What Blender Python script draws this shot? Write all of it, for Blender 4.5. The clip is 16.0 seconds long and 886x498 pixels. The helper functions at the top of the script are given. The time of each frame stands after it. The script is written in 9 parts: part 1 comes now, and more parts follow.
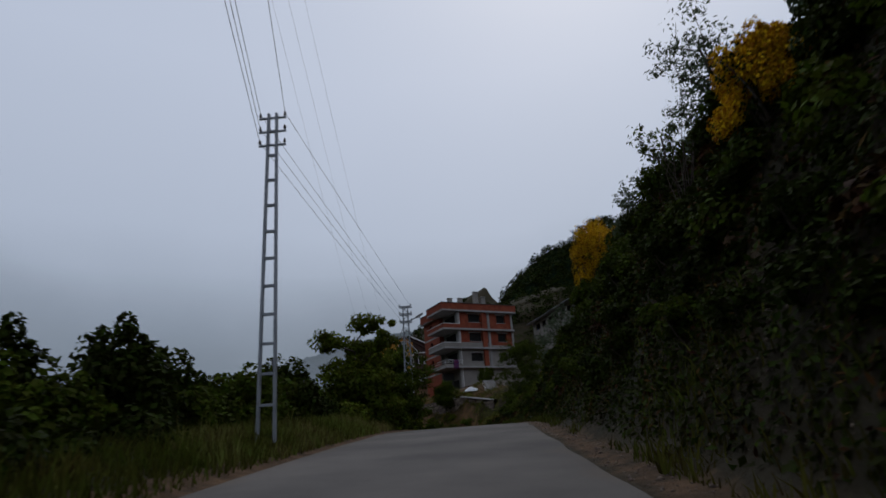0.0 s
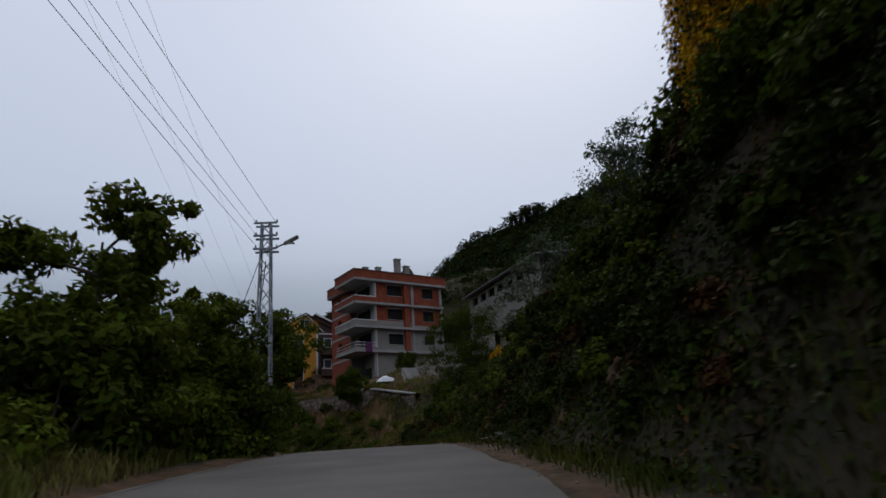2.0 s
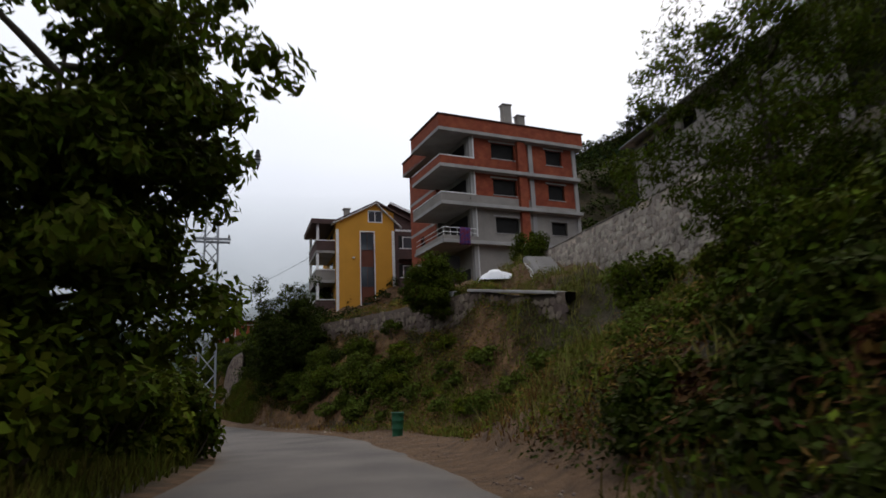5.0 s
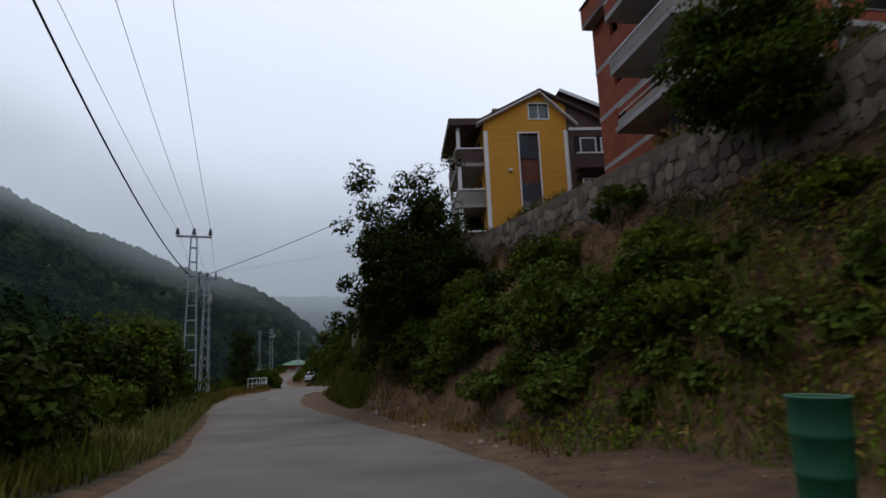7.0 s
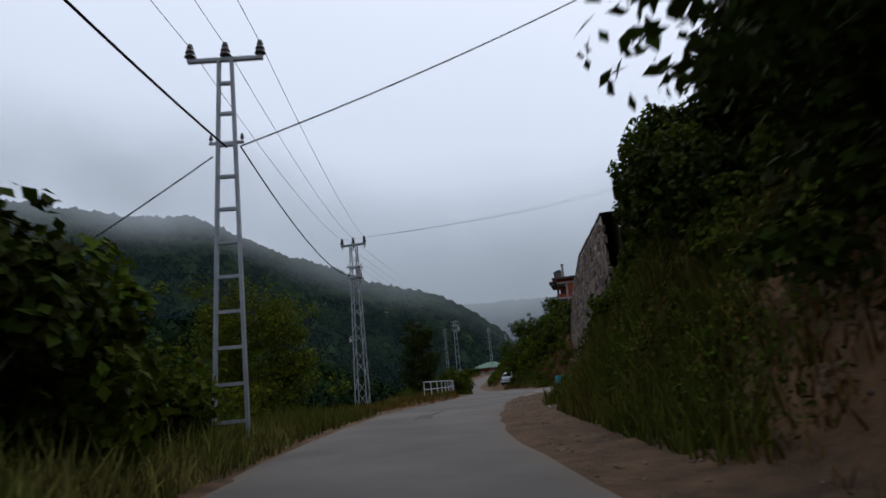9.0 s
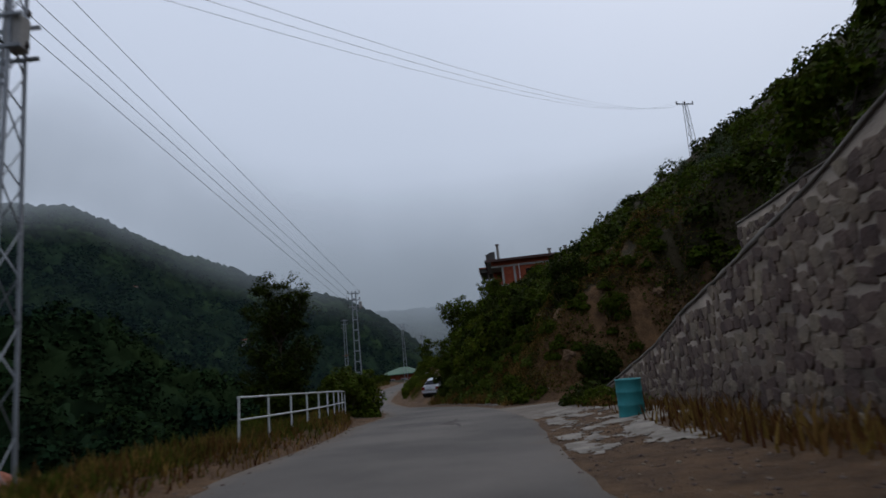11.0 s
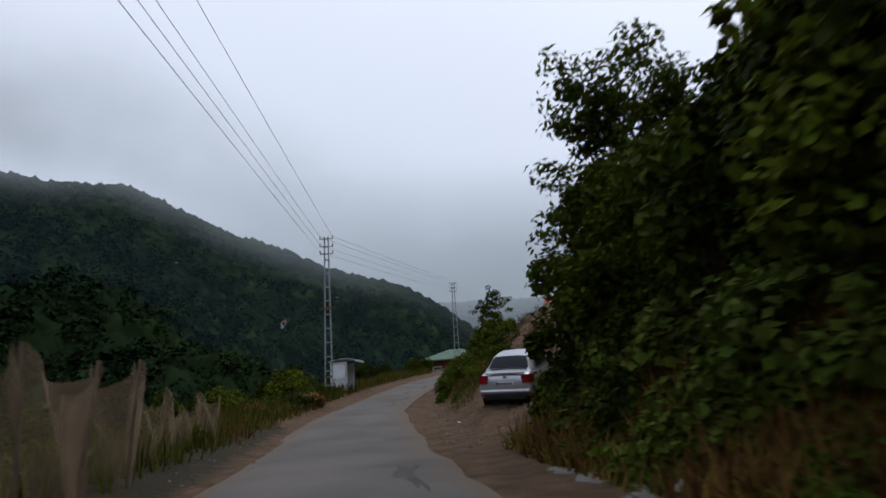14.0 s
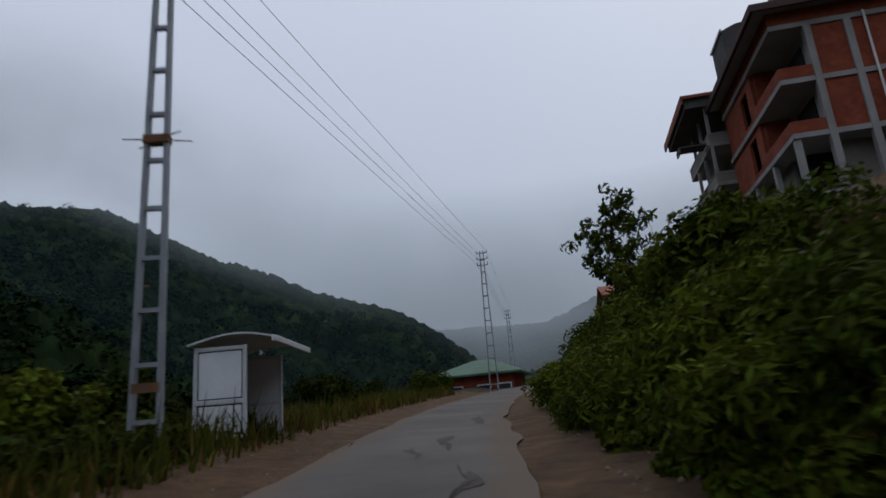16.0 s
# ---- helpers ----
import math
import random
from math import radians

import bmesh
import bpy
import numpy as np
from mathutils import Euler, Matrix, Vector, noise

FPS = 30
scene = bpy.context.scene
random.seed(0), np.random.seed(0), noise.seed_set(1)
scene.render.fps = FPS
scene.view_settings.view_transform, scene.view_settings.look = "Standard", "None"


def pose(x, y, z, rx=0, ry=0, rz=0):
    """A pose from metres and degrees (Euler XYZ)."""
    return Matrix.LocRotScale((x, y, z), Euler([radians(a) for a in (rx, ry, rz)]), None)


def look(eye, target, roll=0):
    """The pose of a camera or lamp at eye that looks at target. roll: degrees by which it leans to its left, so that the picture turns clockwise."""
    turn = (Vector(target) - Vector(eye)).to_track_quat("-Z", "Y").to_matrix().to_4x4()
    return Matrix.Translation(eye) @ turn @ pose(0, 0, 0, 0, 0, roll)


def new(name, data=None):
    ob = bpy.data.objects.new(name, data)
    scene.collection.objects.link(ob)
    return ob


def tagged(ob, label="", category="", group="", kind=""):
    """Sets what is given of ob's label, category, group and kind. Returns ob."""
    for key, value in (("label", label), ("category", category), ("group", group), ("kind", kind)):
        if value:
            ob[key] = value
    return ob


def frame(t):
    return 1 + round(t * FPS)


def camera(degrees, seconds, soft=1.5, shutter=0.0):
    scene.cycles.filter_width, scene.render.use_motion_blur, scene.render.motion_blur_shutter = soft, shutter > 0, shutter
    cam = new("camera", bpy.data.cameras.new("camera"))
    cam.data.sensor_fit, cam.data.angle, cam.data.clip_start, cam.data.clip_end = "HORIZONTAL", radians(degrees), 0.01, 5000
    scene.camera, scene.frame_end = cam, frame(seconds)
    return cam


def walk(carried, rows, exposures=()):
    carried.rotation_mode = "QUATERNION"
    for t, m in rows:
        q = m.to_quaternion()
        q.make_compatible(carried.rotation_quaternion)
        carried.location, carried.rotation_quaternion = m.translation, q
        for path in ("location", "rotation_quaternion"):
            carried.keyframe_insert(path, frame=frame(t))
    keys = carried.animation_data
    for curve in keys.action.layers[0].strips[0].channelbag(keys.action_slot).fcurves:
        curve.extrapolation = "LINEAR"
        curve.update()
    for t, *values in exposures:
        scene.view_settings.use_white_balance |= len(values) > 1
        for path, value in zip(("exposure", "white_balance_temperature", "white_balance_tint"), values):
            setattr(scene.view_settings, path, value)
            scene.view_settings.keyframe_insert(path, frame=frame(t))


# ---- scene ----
cam = camera(70.02, 16.0, soft=1.6, shutter=0.18)
PATH = [
    (0.00, 0.000, 0.000, 1.300, 109.10, 3.95, 0.60),
    (0.50, 0.337, 4.772, 1.764, 108.83, 2.95, -2.59),
    (1.00, 0.548, 9.832, 2.301, 108.49, 3.30, -5.37),
    (1.50, 0.866, 14.996, 2.842, 108.19, 3.28, -6.58),
    (2.00, 1.252, 20.329, 3.293, 108.01, 3.62, -6.66),
    (2.30, 1.480, 23.479, 3.554, 108.02, 4.01, -6.28),
    (2.50, 1.603, 25.540, 3.729, 107.84, 4.01, -6.35),
    (3.00, 1.931, 30.534, 4.146, 107.38, 4.07, -5.83),
    (3.20, 2.027, 32.472, 4.299, 107.02, 3.90, -5.40),
    (3.62, 2.220, 36.541, 4.585, 106.25, 3.68, -4.48),
    (4.04, 2.267, 40.487, 4.766, 105.11, 3.27, -2.94),
    (4.46, 2.132, 44.397, 4.854, 103.87, 2.82, -0.93),
    (4.88, 1.783, 48.359, 4.859, 102.81, 2.51, 1.41),
    (5.30, 1.184, 52.460, 4.792, 102.20, 2.51, 3.94),
    (5.50, 0.891, 54.464, 4.753, 102.08, 2.97, 5.39),
    (5.60, 0.736, 55.467, 4.732, 101.88, 3.37, 6.09),
    (6.00, -0.041, 59.459, 4.627, 101.71, 2.86, 8.22),
    (6.40, -1.025, 63.437, 4.549, 101.64, 2.48, 10.66),
    (6.50, -1.278, 64.430, 4.525, 101.69, 2.36, 11.39),
    (7.00, -2.680, 69.364, 4.340, 101.29, 2.30, 15.82),
    (7.50, -4.656, 74.159, 4.264, 101.54, 3.78, 20.67),
    (8.00, -7.056, 78.866, 4.169, 101.66, 4.77, 25.46),
    (8.40, -9.220, 82.485, 4.100, 101.76, 4.92, 28.87),
    (8.50, -9.782, 83.374, 4.084, 102.21, 5.00, 29.67),
    (8.70, -10.916, 85.136, 4.053, 102.46, 5.09, 31.18),
    (9.12, -13.560, 89.287, 4.055, 102.74, 5.31, 33.47),
    (9.54, -16.668, 94.067, 4.159, 102.71, 5.51, 33.73),
    (9.96, -19.950, 99.251, 4.305, 102.55, 5.61, 32.39),
    (10.38, -23.119, 104.615, 4.434, 102.44, 5.52, 29.84),
    (10.80, -25.885, 109.933, 4.485, 102.56, 5.15, 26.51),
    (11.00, -27.143, 112.493, 4.474, 102.72, 5.32, 24.84),
    (11.50, -29.998, 118.632, 4.471, 103.02, 4.24, 20.52),
    (12.00, -32.375, 124.990, 4.534, 103.16, 3.70, 18.26),
    (12.50, -34.947, 131.412, 4.573, 103.37, 3.42, 19.28),
    (13.00, -38.062, 137.638, 4.651, 103.69, 3.21, 22.78),
    (13.50, -41.718, 143.449, 4.694, 103.19, 2.23, 26.38),
    (14.00, -45.553, 149.355, 4.689, 102.59, 3.36, 30.23),
    (14.50, -49.816, 155.186, 4.635, 102.87, 3.94, 33.11),
    (15.00, -53.926, 160.822, 4.595, 103.74, 4.27, 34.44),
    (15.50, -57.878, 166.477, 4.794, 104.54, 4.54, 33.35),
    (16.00, -61.654, 172.352, 5.029, 105.19, 4.51, 29.73),
]
ROAD = [
    (-2.94, -39.89, -3.69),
    (-2.06, -27.92, -2.54),
    (-1.17, -15.96, -1.39),
    (-0.29, -3.99, -0.23),
    (0.46, 7.79, 0.93),
    (1.25, 20.33, 2.14),
    (1.98, 31.51, 3.07),
    (1.98, 44.36, 3.66),
    (0.73, 55.46, 3.58),
    (-2.07, 67.40, 3.26),
    (-7.06, 78.87, 3.02),
    (-13.29, 88.82, 2.91),
    (-19.40, 98.43, 3.15),
    (-25.40, 108.98, 3.34),
    (-30.42, 119.68, 3.33),
    (-34.95, 131.41, 3.42),
    (-40.47, 141.52, 3.53),
    (-47.36, 151.87, 3.52),
    (-54.60, 161.76, 3.46),
    (-61.03, 171.37, 3.84),
    (-66.75, 181.92, 4.57),
    (-71.73, 192.84, 5.30),
    (-75.93, 204.08, 6.04),
    (-79.34, 215.58, 6.77),
    (-81.94, 227.30, 7.50),
    (-83.71, 239.17, 7.14),
    (-84.97, 251.10, 6.54),
    (-86.22, 263.03, 5.94),
    (-87.47, 274.97, 5.34),
    (-88.73, 286.90, 4.74),
    (-89.98, 298.84, 4.14),
    (-91.24, 310.77, 3.54),
]
EXPO = [(0, -0.22, 6400, 7), (1.5, -0.04, 6480, 7), (2.4, 0.08, 6520, 7), (3.0, 0.06, 6550, 7), (5.3, 0.82, 7350, 9), (5.6, 0.82, 7200, 9), (6.0, 0.68, 6900, 8), (6.6, 0.56, 6700, 8), (7.5, 0.58, 6780, 7), (8.7, 0.5, 6650, 7), (10.8, 0.1, 6480, 7), (12.5, 0.17, 6550, 7), (13.6, 0.38, 6620, 7), (14.1, 0.5, 6680, 7), (14.6, 0.27, 6600, 7), (15.0, 0.03, 6550, 7), (16.0, -0.01, 6540, 7)]
walk(cam, [(t, pose(x, y, z, rx, ry, rz)) for t, x, y, z, rx, ry, rz in PATH], EXPO)

# ---- sky and sun: thick overcast ----
world = bpy.data.worlds.new("sky")
scene.world = world
world.use_nodes = True
wn, wl = world.node_tree.nodes, world.node_tree.links
wn.clear()
w_out = wn.new("ShaderNodeOutputWorld")
w_bg = wn.new("ShaderNodeBackground")
w_sky = wn.new("ShaderNodeTexSky")
w_sky.sky_type = "NISHITA"
w_sky.sun_disc = False
w_sky.sun_elevation = radians(52)
w_sky.sun_rotation = radians(20)
w_sky.air_density, w_sky.dust_density = 1.0, 3.0
w_co = wn.new("ShaderNodeTexCoord")
w_sep = wn.new("ShaderNodeSeparateXYZ")
w_noise = wn.new("ShaderNodeTexNoise")
w_noise.inputs["Scale"].default_value = 1.6
w_noise.inputs["Detail"].default_value = 4.0
w_noise.inputs["Roughness"].default_value = 0.5
w_add = wn.new("ShaderNodeMath")
w_add.operation = "MULTIPLY_ADD"
w_add.inputs[1].default_value = 0.16
w_ramp = wn.new("ShaderNodeValToRGB")
w_ramp.color_ramp.interpolation = "LINEAR"
w_cr = w_ramp.color_ramp
w_cr.elements[0].position, w_cr.elements[0].color = 0.08, (0.165, 0.195, 0.24, 1)
w_cr.elements[1].position, w_cr.elements[1].color = 0.95, (0.56, 0.605, 0.735, 1)
for p, c in ((0.17, (0.205, 0.238, 0.292, 1)), (0.30, (0.30, 0.338, 0.418, 1)), (0.45, (0.46, 0.505, 0.62, 1)), (0.66, (0.54, 0.585, 0.715, 1))):
    e = w_cr.elements.new(p)
    e.color = c
w_mix = wn.new("ShaderNodeMixRGB")
w_mix.inputs["Fac"].default_value = 0.012
wl.new(w_co.outputs["Generated"], w_sep.inputs[0])
wl.new(w_co.outputs["Generated"], w_noise.inputs["Vector"])
wl.new(w_noise.outputs["Fac"], w_add.inputs[0])
wl.new(w_sep.outputs["Z"], w_add.inputs[2])
wl.new(w_add.outputs[0], w_ramp.inputs["Fac"])
wl.new(w_ramp.outputs["Color"], w_mix.inputs["Color1"])
wl.new(w_sky.outputs["Color"], w_mix.inputs["Color2"])
wl.new(w_mix.outputs["Color"], w_bg.inputs["Color"])
w_bg.inputs["Strength"].default_value = 1.0
wl.new(w_bg.outputs[0], w_out.inputs["Surface"])
sun = new("sun", bpy.data.lights.new("sun", "SUN"))
sun.data.energy, sun.data.angle, sun.data.color = 0.35, radians(25), (1.0, 0.97, 0.92)
sun.matrix_world = look((0, 0, 80), (-14, -34, 0))
tagged(sun, kind="structure")


# ---- helpers ----
def catmull(nodes, step):
    out = []
    p = [Vector(n) for n in nodes]
    for i in range(1, len(p) - 2):
        n = max(2, int((p[i + 1] - p[i]).length / step))
        for k in range(n):
            u = k / n
            out.append(0.5 * (2 * p[i] + (p[i + 1] - p[i - 1]) * u + (2 * p[i - 1] - 5 * p[i] + 4 * p[i + 1] - p[i + 2]) * u * u
                              + (3 * p[i] - p[i - 1] - 3 * p[i + 1] + p[i + 2]) * u ** 3))
    return np.array(out)


LINE = catmull(ROAD, 1.0)
LEN = np.concatenate([[0], np.cumsum(np.hypot(*np.diff(LINE[:, :2], axis=0).T))]) - 28.0
TAN = np.gradient(LINE[:, :2], axis=0)
TAN /= np.hypot(TAN[:, 0], TAN[:, 1])[:, None]


def line_at(s):
    """Place and direction of the road's line at s metres."""
    q = [np.interp(s, LEN, LINE[:, k]) for k in range(3)]
    t = [np.interp(s, LEN, TAN[:, k]) for k in range(2)]
    return q, t


def at(s, d, h=0.0):
    """World point: s along the road, d to its right, h over its surface."""
    q, t = line_at(s)
    return np.stack(np.broadcast_arrays(q[0] + t[1] * d, q[1] - t[0] * d, q[2] + h), -1)


def azimuth(s):
    """Heading of the road at s, degrees about z, 0 along +y."""
    t = line_at(s)[1]
    return math.degrees(math.atan2(-t[0], t[1]))


def spread(rows, s, d):
    """Height of a bank: rows of (s, ((d, h), ...)), blended along s."""
    ss = np.array([r[0] for r in rows], float)
    hs = np.stack([np.interp(d, [k[0] for k in r[1]], [k[1] for k in r[1]]) for r in rows], 0)
    i = np.clip(np.searchsorted(ss, s) - 1, 0, len(ss) - 2)
    u = np.clip((s - ss[i]) / (ss[i + 1] - ss[i]), 0, 1)
    k = np.arange(hs.shape[1])
    return hs[i, k] * (1 - u) + hs[i + 1, k] * u


RIGHT_A = [
    (-40, ((1.6, 0), (2.6, 0.1), (3.7, 3.2), (4.7, 5.2), (6, 6.8), (12, 11.5), (25, 21), (70, 46))),
    (20, ((1.6, 0), (2.6, 0.1), (3.8, 3.0), (4.8, 4.8), (6, 6.2), (12, 10.8), (25, 20), (70, 45))),
    (29, ((1.8, 0), (2.8, 0.1), (4.2, 3.5), (5.4, 5.4), (7, 6.6), (12, 9.8), (25, 18), (70, 42))),
    (48, ((1.9, 0), (3.3, 0.1), (5, 2.3), (7, 4.2), (12, 7.5), (25, 15), (70, 36))),
    (57, ((1.9, 0), (2.5, 0.1), (4.4, 1.7), (8, 3.5), (11, 4.8), (14, 7.6), (25, 13.5), (70, 33))),
    (65, ((1.9, 0), (2.7, 0.1), (4.8, 1.6), (8.5, 3.4), (11, 4.6), (14, 7.6), (25, 13.5), (70, 33))),
    (68, ((1.9, 0), (6.4, 0.1), (8, 2.0), (10, 4.2), (12, 5.0), (14, 8.0), (25, 12.5), (70, 31))),
    (73, ((1.9, 0), (5.4, 0.1), (7.4, 2.4), (8.4, 4.4), (8.9, 5.0), (13.5, 6.6), (16, 9.6), (26, 12.5), (70, 27))),
    (79, ((1.9, 0), (4.6, 0.1), (6, 2.4), (7.8, 4.2), (8.4, 6.2), (13, 8.0), (26, 9.4), (36, 13), (70, 30))),
]
RIGHT_B = [
    (86, ((1.9, 0), (3.8, 0.1), (4.9, 2.4), (7, 4.6), (7.6, 6.4), (13, 8.2), (30, 11), (45, 17), (68, 26))),
    (96, ((1.9, 0), (3.4, 0.1), (4.6, 2.6), (6.6, 4.8), (7.4, 6.7), (14, 8.0), (30, 12), (45, 18), (68, 26))),
    (106, ((1.9, 0), (2.9, 0.1), (4.2, 2.8), (6.4, 5.2), (9, 7.0), (15, 8.2), (30, 13.5), (45, 20), (68, 28))),
    (114, ((1.9, 0), (5.35, 0.25), (5.8, 5.2), (8, 7.4), (12, 10.2), (22, 16.5), (45, 27), (70, 36))),
    (126, ((1.8, 0), (5.35, 0.25), (5.8, 3.6), (8.9, 5.2), (9.4, 7.4), (12, 10), (22, 17.0), (45, 29), (70, 36))),
    (138, ((1.8, 0), (5.35, 0.25), (5.8, 1.4), (8.9, 2.8), (9.4, 5.2), (11, 8.4), (22, 16.6), (45, 30), (70, 40))),
    (142, ((1.8, 0), (6.5, 0.2), (9.5, 0.6), (11, 4.2), (13, 8.0), (22, 16.0), (45, 30), (70, 41))),
    (144.5, ((1.8, 0), (8, 0.2), (13, 0.7), (15, 4.6), (17, 8.6), (22, 14.0), (45, 30), (70, 41))),
    (149.2, ((1.8, 0), (9.5, 0.2), (13.5, 0.7), (15, 4.8), (17, 9.0), (22, 14.4), (45, 29), (70, 42))),
    (151.4, ((1.8, 0), (3.3, 0.15), (4.6, 1.8), (6.4, 4.0), (8, 5.2), (11, 6.8), (15, 9.8), (22, 14.4), (45, 29), (70, 44))),
    (154, ((1.8, 0), (3.2, 0.15), (4.6, 2.4), (6.4, 4.6), (8, 6.2), (11, 8.4), (20, 14.0), (70, 50))),
]
RIGHT_C = [
    (164, ((1.8, 0), (2.9, 0.1), (4.3, 2.2), (6, 4.2), (10, 7.0), (20, 13.2), (70, 48))),
    (171, ((1.8, 0), (3.0, 0.1), (4.5, 2.0), (6.0, 4.0), (8.6, 6.2), (12, 8.4), (22, 14.5), (70, 47))),
    (175.5, ((1.8, 0), (3.2, 0.1), (4.6, 1.5), (6.2, 3.5), (8.6, 6.0), (12, 8.6), (22, 15), (70, 46))),
    (180, ((1.8, 0), (2.7, 0.2), (3.2, 0.5), (5.6, 0.55), (7.2, 3.0), (10, 6.8), (22, 15.5), (70, 45))),
    (187, ((1.7, 0), (2.5, 0.1), (3.4, 1.3), (5.0, 1.8), (9.4, 1.9), (10.8, 5.4), (13, 8.0), (24, 15.5), (70, 44))),
    (191.5, ((1.7, 0), (2.4, 0.1), (3.3, 1.3), (5.0, 1.9), (9.8, 2.6), (11.2, 6.4), (13.5, 9.6), (24, 16), (70, 44))),
    (197, ((1.7, 0), (2.4, 0.1), (3.3, 1.2), (4.6, 1.7), (6.2, 2.8), (8.0, 3.2), (10.3, 3.7), (11.1, 6.6), (12.6, 9.3), (15.6, 11.6), (26, 15), (70, 40))),
    (201, ((1.7, 0), (2.5, 0.1), (4.0, 1.7), (5.8, 3.1), (8.0, 4.0), (10.5, 4.5), (11.1, 7.2), (12.0, 8.9), (13.6, 10.6), (15.2, 11.9), (26, 15), (70, 40))),
    (203.2, ((1.7, 0), (2.6, 0.1), (4.4, 1.8), (6.5, 3.5), (9, 4.6), (11, 5.1), (14, 5.4), (16, 6.6), (26, 11.4), (70, 40))),
    (206, ((1.7, 0), (2.6, 0.1), (4.6, 1.9), (7, 3.8), (9, 4.8), (11, 5.3), (16, 5.6), (18, 6.8), (30, 12), (70, 40))),
    (220, ((1.7, 0), (3.0, 0.1), (5.4, 2.2), (9, 3.6), (14, 5.4), (26, 6.4), (40, 15), (70, 40))),
    (250, ((1.8, 0), (3.4, 0.1), (8, 2.5), (14, 5), (26, 8), (70, 34))),
    (330, ((1.8, 0), (3.4, 0.1), (8, 2.5), (14, 5), (26, 8), (70, 34))),
]
LEFT_A = [
    (-40, ((4.9, 0), (5.6, 0.3), (6.6, 0.7), (9, 0.6), (12, 0.0), (20, -4), (55, -22))),
    (30, ((4.9, 0), (5.6, 0.3), (6.6, 0.6), (9, 0.4), (12, -0.5), (20, -4.5), (55, -22))),
    (46, ((3.6, 0), (4.3, 0.2), (7, 0.3), (12, -1), (25, -8), (55, -25))),
    (70, ((3.2, 0), (4.2, 0.15), (7, 0.1), (12, -1.4), (25, -8), (55, -26))),
    (104, ((3.2, 0), (4.4, 0.15), (6.5, 0.0), (12, -1.5), (25, -9), (55, -28))),
    (122, ((3.6, 0), (6.5, 0.1), (9, -0.4), (14, -3.4), (25, -11), (55, -30))),
    (134, ((4.6, 0), (5.1, 0.35), (6.3, 0.4), (7.8, -0.5), (12, -3.6), (25, -11.5), (55, -31))),
    (148, ((4.5, 0), (4.9, 0.4), (6.0, 0.4), (7.6, -0.6), (12, -3.8), (25, -12), (55, -32))),
    (158, ((3.2, 0), (4.6, 0.25), (8, -0.3), (14, -3.2), (25, -10), (55, -30))),
    (176, ((3.2, 0), (4.0, 0.2), (6.5, 0.1), (12, -2.4), (25, -9), (55, -29))),
    (204, ((2.9, 0), (4.6, 0.3), (7, 0.2), (12, -2), (25, -9), (55, -30))),
    (330, ((2.9, 0), (4.6, 0.3), (7, 0.2), (12, -2), (25, -9), (55, -30))),
]
RIGHT = RIGHT_A + RIGHT_B + RIGHT_C


def valley_edge(s):
    """Width of the asphalt on the valley side of the line."""
    return np.interp(s, (-40, 30, 46, 60, 76, 85, 96, 104, 112, 128, 133, 145, 151, 162, 174, 186, 192, 198, 330), (5.2, 5.1, 3.5, 3.2, 3.2, 2.9, 3.1, 3.5, 3.4, 4.1, 4.5, 4.4, 3.2, 2.5, 2.7, 3.1, 2.9, 2.5, 2.4))


def height(s, d, rough=True):
    """Ground over the road's surface, by s and d (arrays)."""
    s, d = np.broadcast_arrays(np.asarray(s, float), np.asarray(d, float))
    shape = s.shape
    s, d = s.ravel(), d.ravel()
    h = np.where(d > 0, spread(RIGHT, s, np.maximum(d, 0)), spread(LEFT_A, s, np.maximum(-d, 0)))
    if rough:
        n = np.array([noise.fractal(Vector((a * 0.45, b * 0.45, 3.1)), 0.9, 2.1, 4) for a, b in zip(s, d)])
        far = np.clip((np.where(d > 0, d - 2.0, -d - np.maximum(valley_edge(s), 3.2))) / 3.0, 0, 1)
        steep = np.clip((h - 0.5) / 3.0, 0.12, 1)
        n2 = np.array([noise.fractal(Vector((a * 1.7, b * 1.7, 8.4)), 0.7, 2.2, 3) for a, b in zip(s, d)])
        h = h + n * far * steep * 0.75 + n2 * far * np.clip((h - 0.4) / 1.2, 0.05, 1) * 0.22
    return h.reshape(shape)


def on_ground(s, d, sink=0.0):
    return at(s, d, float(height(np.array([s]), np.array([d]))[0]) - sink)


# ---- meshes ----
def mesh_np(name, verts, faces):
    """A mesh from numpy arrays; faces all of one size."""
    me = bpy.data.meshes.new(name)
    verts, faces = np.asarray(verts, np.float32), np.asarray(faces, np.int32)
    k = faces.shape[1]
    me.vertices.add(len(verts))
    me.vertices.foreach_set("co", verts.ravel())
    me.loops.add(faces.size)
    me.loops.foreach_set("vertex_index", faces.ravel())
    me.polygons.add(len(faces))
    me.polygons.foreach_set("loop_start", np.arange(0, faces.size, k, dtype=np.int32))
    me.update(calc_edges=True)
    return me


def part(name, bm, material, parent=None, label="", smooth=False):
    """Links a bmesh as one mesh object, under a thing if given."""
    me = bpy.data.meshes.new(name)
    bm.normal_update()
    bm.to_mesh(me)
    bm.free()
    return part_me(name, me, material, parent, label, smooth)


def part_me(name, me, material, parent=None, label="", smooth=False):
    if material and not me.materials:
        me.materials.append(material)
    if smooth:
        me.polygons.foreach_set("use_smooth", [True] * len(me.polygons))
    ob = new(name, me)
    if parent:
        ob.parent = parent
    if label:
        tagged(ob, label)
    return ob


def thing(name, label, category, m=None, group="", kind=""):
    ob = new(name)
    ob.empty_display_size = 0.2
    if m is not None:
        ob.matrix_world = m
    return tagged(ob, label, category, group, kind)


